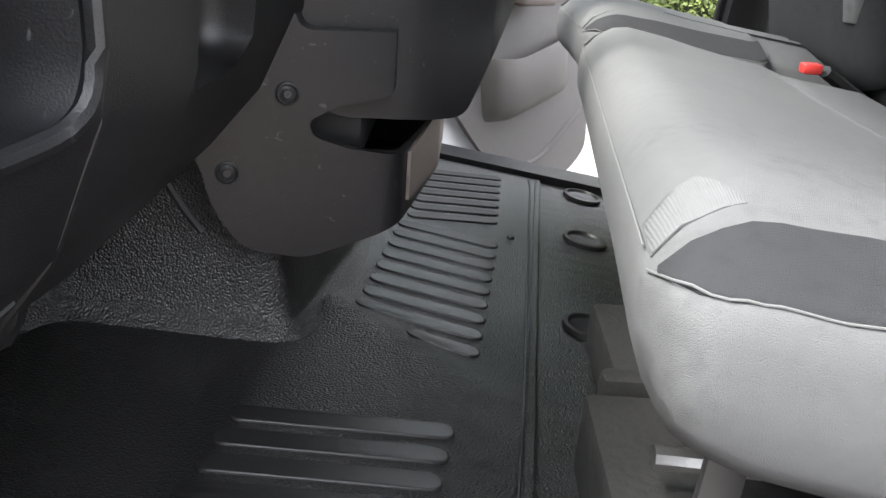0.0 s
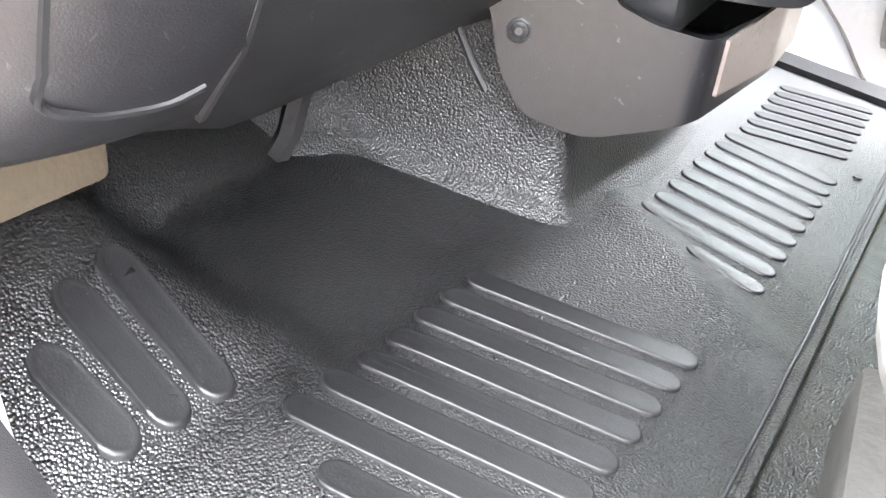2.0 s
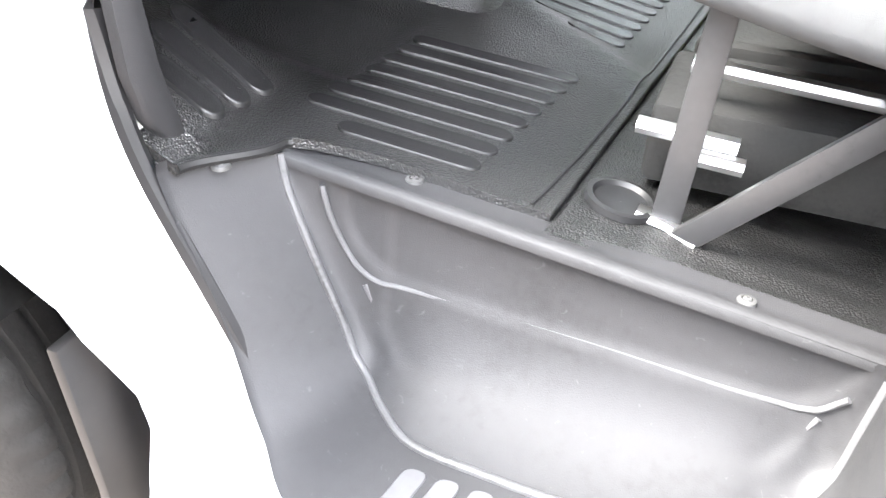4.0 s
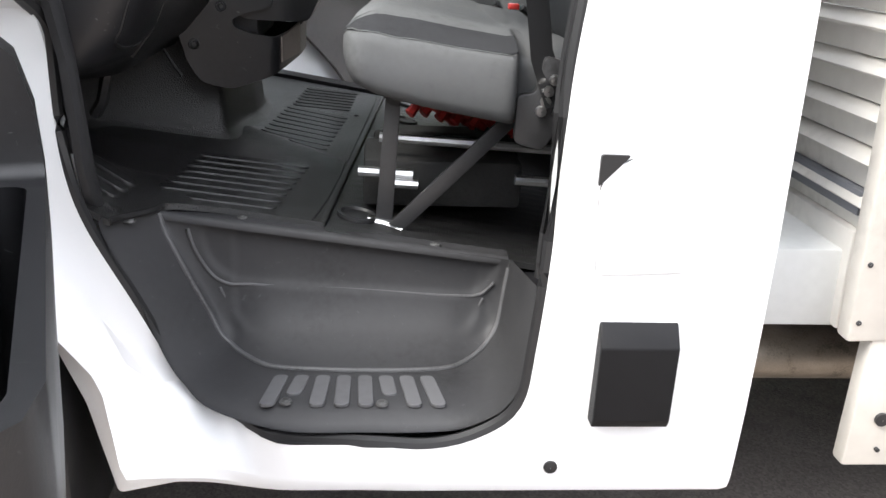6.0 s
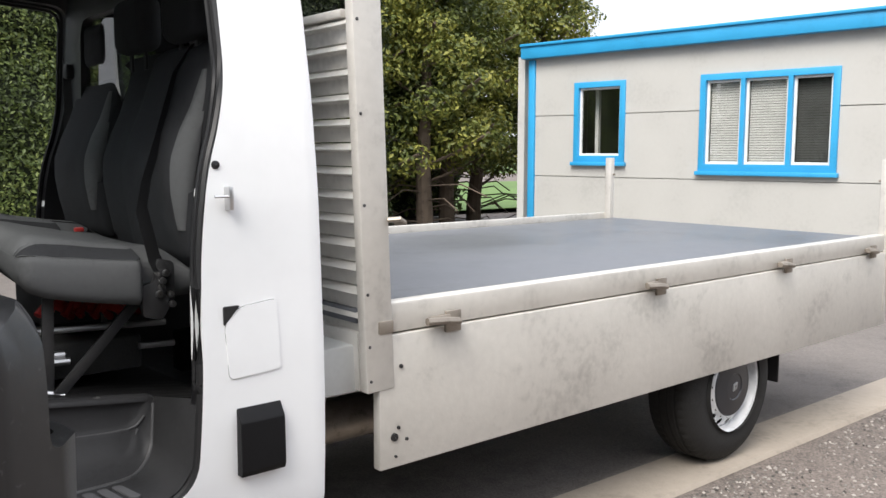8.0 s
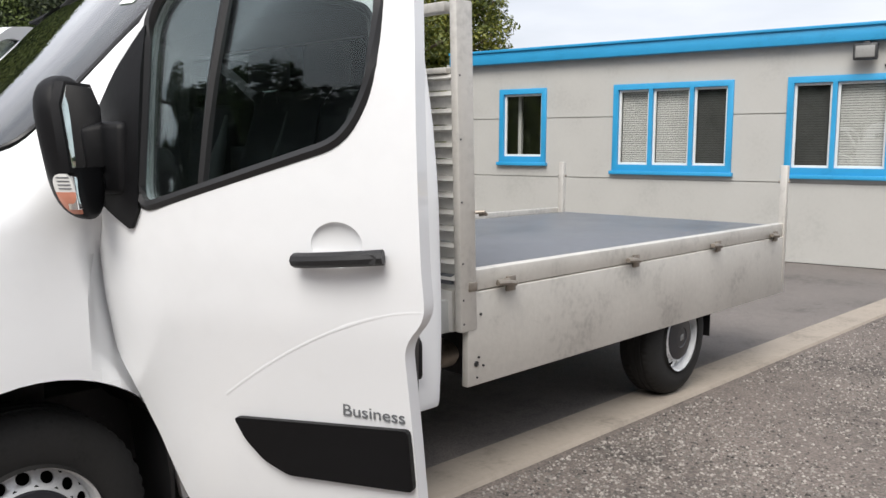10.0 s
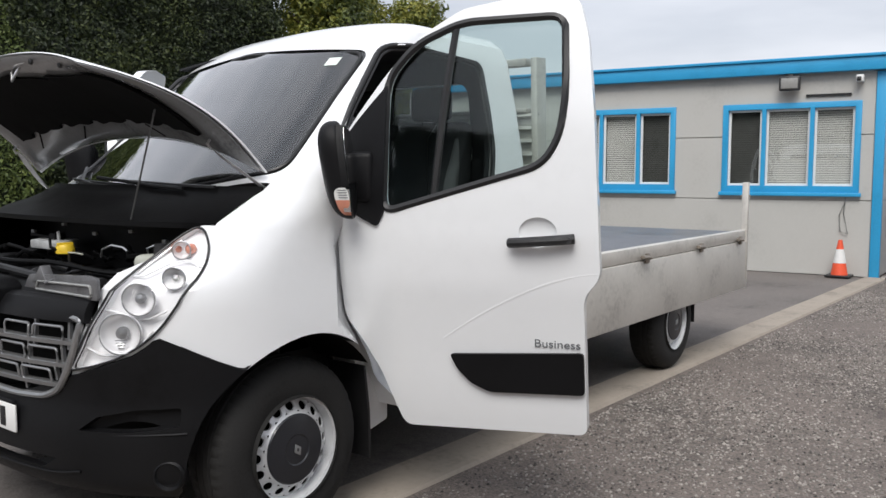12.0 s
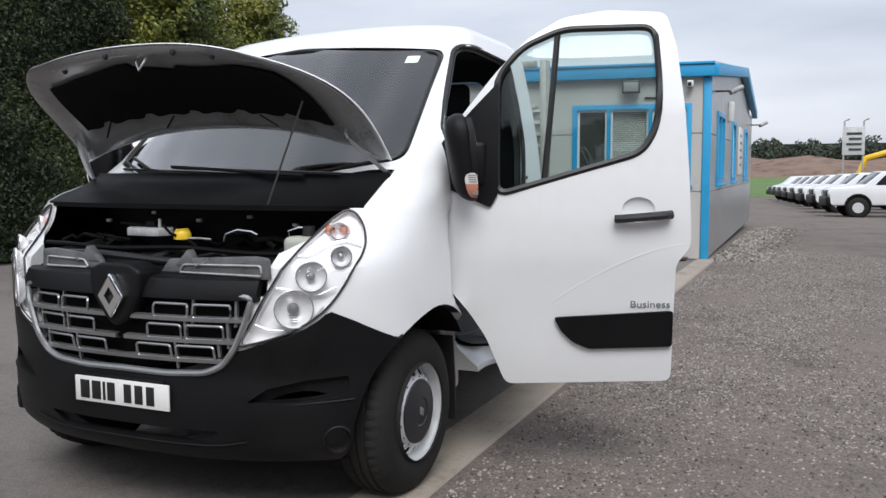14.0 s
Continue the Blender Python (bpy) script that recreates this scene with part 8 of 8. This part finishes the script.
# dark block behind the canopy; shade among the trunks is in its colour
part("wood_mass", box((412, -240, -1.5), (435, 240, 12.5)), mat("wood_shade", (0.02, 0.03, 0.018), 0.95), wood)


# ---- parked vehicles far off ----
def far_car(name, label, pickup):
    c = thing(name, label, "pickup truck" if pickup else "van", group="white vehicles parked in a row")
    side = [(-2.5, 0.45), (-2.55, 0.95), (-2.45, 1.12), (-1.35, 1.20), (-0.75, 1.72), (0.75, 1.75), (0.95, 1.15), (2.5, 1.12), (2.55, 0.5)] if pickup else \
        [(-2.3, 0.4), (-2.4, 0.85), (-2.2, 1.05), (-1.5, 1.25), (-0.85, 1.80), (2.1, 1.85), (2.3, 1.1), (2.3, 0.4)]
    b = prism(rounded(side, 0.12, 4), "y", -0.9, 0.9, 0.06)
    part("body", b, CARPAINT, c, "white painted body")
    part("side_glass", prism(rounded([(-1.0, 1.22), (-0.62, 1.64), (0.62, 1.66), (0.75, 1.22)], 0.05, 3), "y", -0.91, 0.91, 0.01), CARGLASS, c)
    part("windscreen", prism([(-1.32, 1.24), (-0.80, 1.69), (-0.76, 1.67), (-1.26, 1.22)], "y", -0.74, 0.74, 0.005), CARGLASS, c)
    part("bumper", box((-2.66, -0.88, 0.42), (-2.35, 0.88, 0.78), 0.08, 3), BUMPER, c, "black front bumper")
    part("grille", box((-2.60, -0.45, 0.80), (-2.45, 0.45, 1.02), 0.03), CARGLASS, c)
    for y in (-0.72, 0.72):
        part("headlamp", box((-2.58, y - 0.16, 0.82), (-2.35, y + 0.16, 1.0), 0.04), LENSWHITE, c)
    for x in (-1.55, 1.55):
        for s in (-1, 1):
            m = Matrix.Translation((x, 0.745 * s, 0.38)) @ Matrix.Rotation(0 if s < 0 else math.pi, 4, "Z")
            wh = part("wheel", spun([(0.20, -0.2), (0.30, -0.21), (0.38, -0.17), (0.38, 0.0), (0.2, 0.0)], 28, m=m), TYRE, c)
            part("rim", spun([(0.21, -0.195), (0.19, -0.175), (0.12, -0.185), (0.11, -0.17), (0.001, -0.18)], 20, m=m), RIM, wh)
            part("arch_liner", spun([(0.001, -0.162), (0.455, -0.162), (0.455, -0.10)], 24, m=Matrix.Translation((0, 0, 0.04)) @ m), UNDER, c)
            part("arch", tube([(x + 0.44 * math.cos(a), 0.905 * s, 0.42 + 0.44 * math.sin(a)) for a in np.linspace(0, math.pi, 10)], 0.05, 5), BUMPER, c)
    return c


pick = far_car("pickup_truck", "white pickup truck with black bumper, parked in a row", True)
pick.matrix_basis = Matrix.Translation((33.2, -4.4, gz(33.2))) @ Matrix.Rotation(radians(-82), 4, "Z")
for k in range(1, 7):
    copy_thing(pick, Matrix.Translation((33.2 + 4.9 * k, -4.4 + 0.5 * k, gz(33.2 + 4.9 * k))) @ Matrix.Rotation(radians(-82 + k * 0.8), 4, "Z"))
vn = far_car("van", "small white van parked in a row", False)
vn.matrix_basis = Matrix.Translation((33.2 + 4.9 * 7, -0.9, gz(67.5))) @ Matrix.Rotation(radians(-76), 4, "Z")

# woods round the other sides of the yard
belt = thing("tree_belt", "belt of tall dark trees across the road", "trees", kind="stuff")
P, N = [], []
rb = np.random.default_rng(21)
for k in range(150):
    a = radians(150 + 170 * k / 150)
    d = rb.uniform(30, 38)
    cx, cy, hh = 2 + d * math.cos(a), -1 + d * math.sin(a), rb.uniform(8.6, 11.8)
    q = rb.normal(0, 1, (1500, 3))
    q /= np.linalg.norm(q, axis=1)[:, None]
    P.append(np.array((cx, cy, hh * 0.52)) + q * (2.0, 2.0, hh * 0.5) * rb.uniform(0.75, 1.06, (1500, 1)))
    N.append(q)
leaves("belt_canopy", np.concatenate(P), np.concatenate(N), 0.30, FARLEAF, belt, 12, 0.9)
rows = [[(2 + 37.5 * math.cos(a), -1 + 37.5 * math.sin(a), z) for a in np.linspace(radians(150), radians(320), 60)] for z in (-0.3, 5.6)]
# dark wall behind the crowns, painted as the shade between them
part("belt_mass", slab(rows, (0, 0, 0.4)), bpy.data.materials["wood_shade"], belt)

# a sign board on posts, and a yellow machine, beyond the cars
sg = thing("sign_board", "white sign board on two grey posts", "sign")
for y in (-3.3, -4.5):
    part("post", tube([(62, y, -1.0), (62, y, 4.6), (61.9, y - 0.3, 4.75)], 0.06, 6), ENGGREY, sg)
part("board", box((61.9, -4.6, 2.3), (61.94, -3.2, 4.2), 0.01), CHASSIS, sg, "weathered white board")
for k in range(4):
    part("bar", box((61.86, -4.4, 2.6 + 0.36 * k), (61.89, -3.6 + 0.15 * (k % 2), 2.75 + 0.36 * k)), DARKSTEEL, sg)
dg = thing("excavator", "yellow earth-moving machine beyond the parked cars", "excavator")
part("boom", tube([(66, -4.5, 1.0), (66, -4.9, 2.1), (66, -6.2, 2.5), (66, -8.2, 2.2)], 0.22, 8), PLANTYELLOW, dg)
part("body", box((64.6, -10.0, 1.0), (67.2, -7.6, 2.6), 0.15), PLANTYELLOW, dg)
part("cab_window", box((64.56, -8.8, 1.7), (64.7, -7.8, 2.45), 0.03), CARGLASS, dg)
part("track", box((64.6, -10.2, -1.0), (67.2, -7.4, 0.95), 0.3, 3), TYRE, dg)
part("bucket_arm", tube([(66, -4.6, 1.2), (66, -4.2, -1.0)], 0.16, 8), PLANTYELLOW, dg)
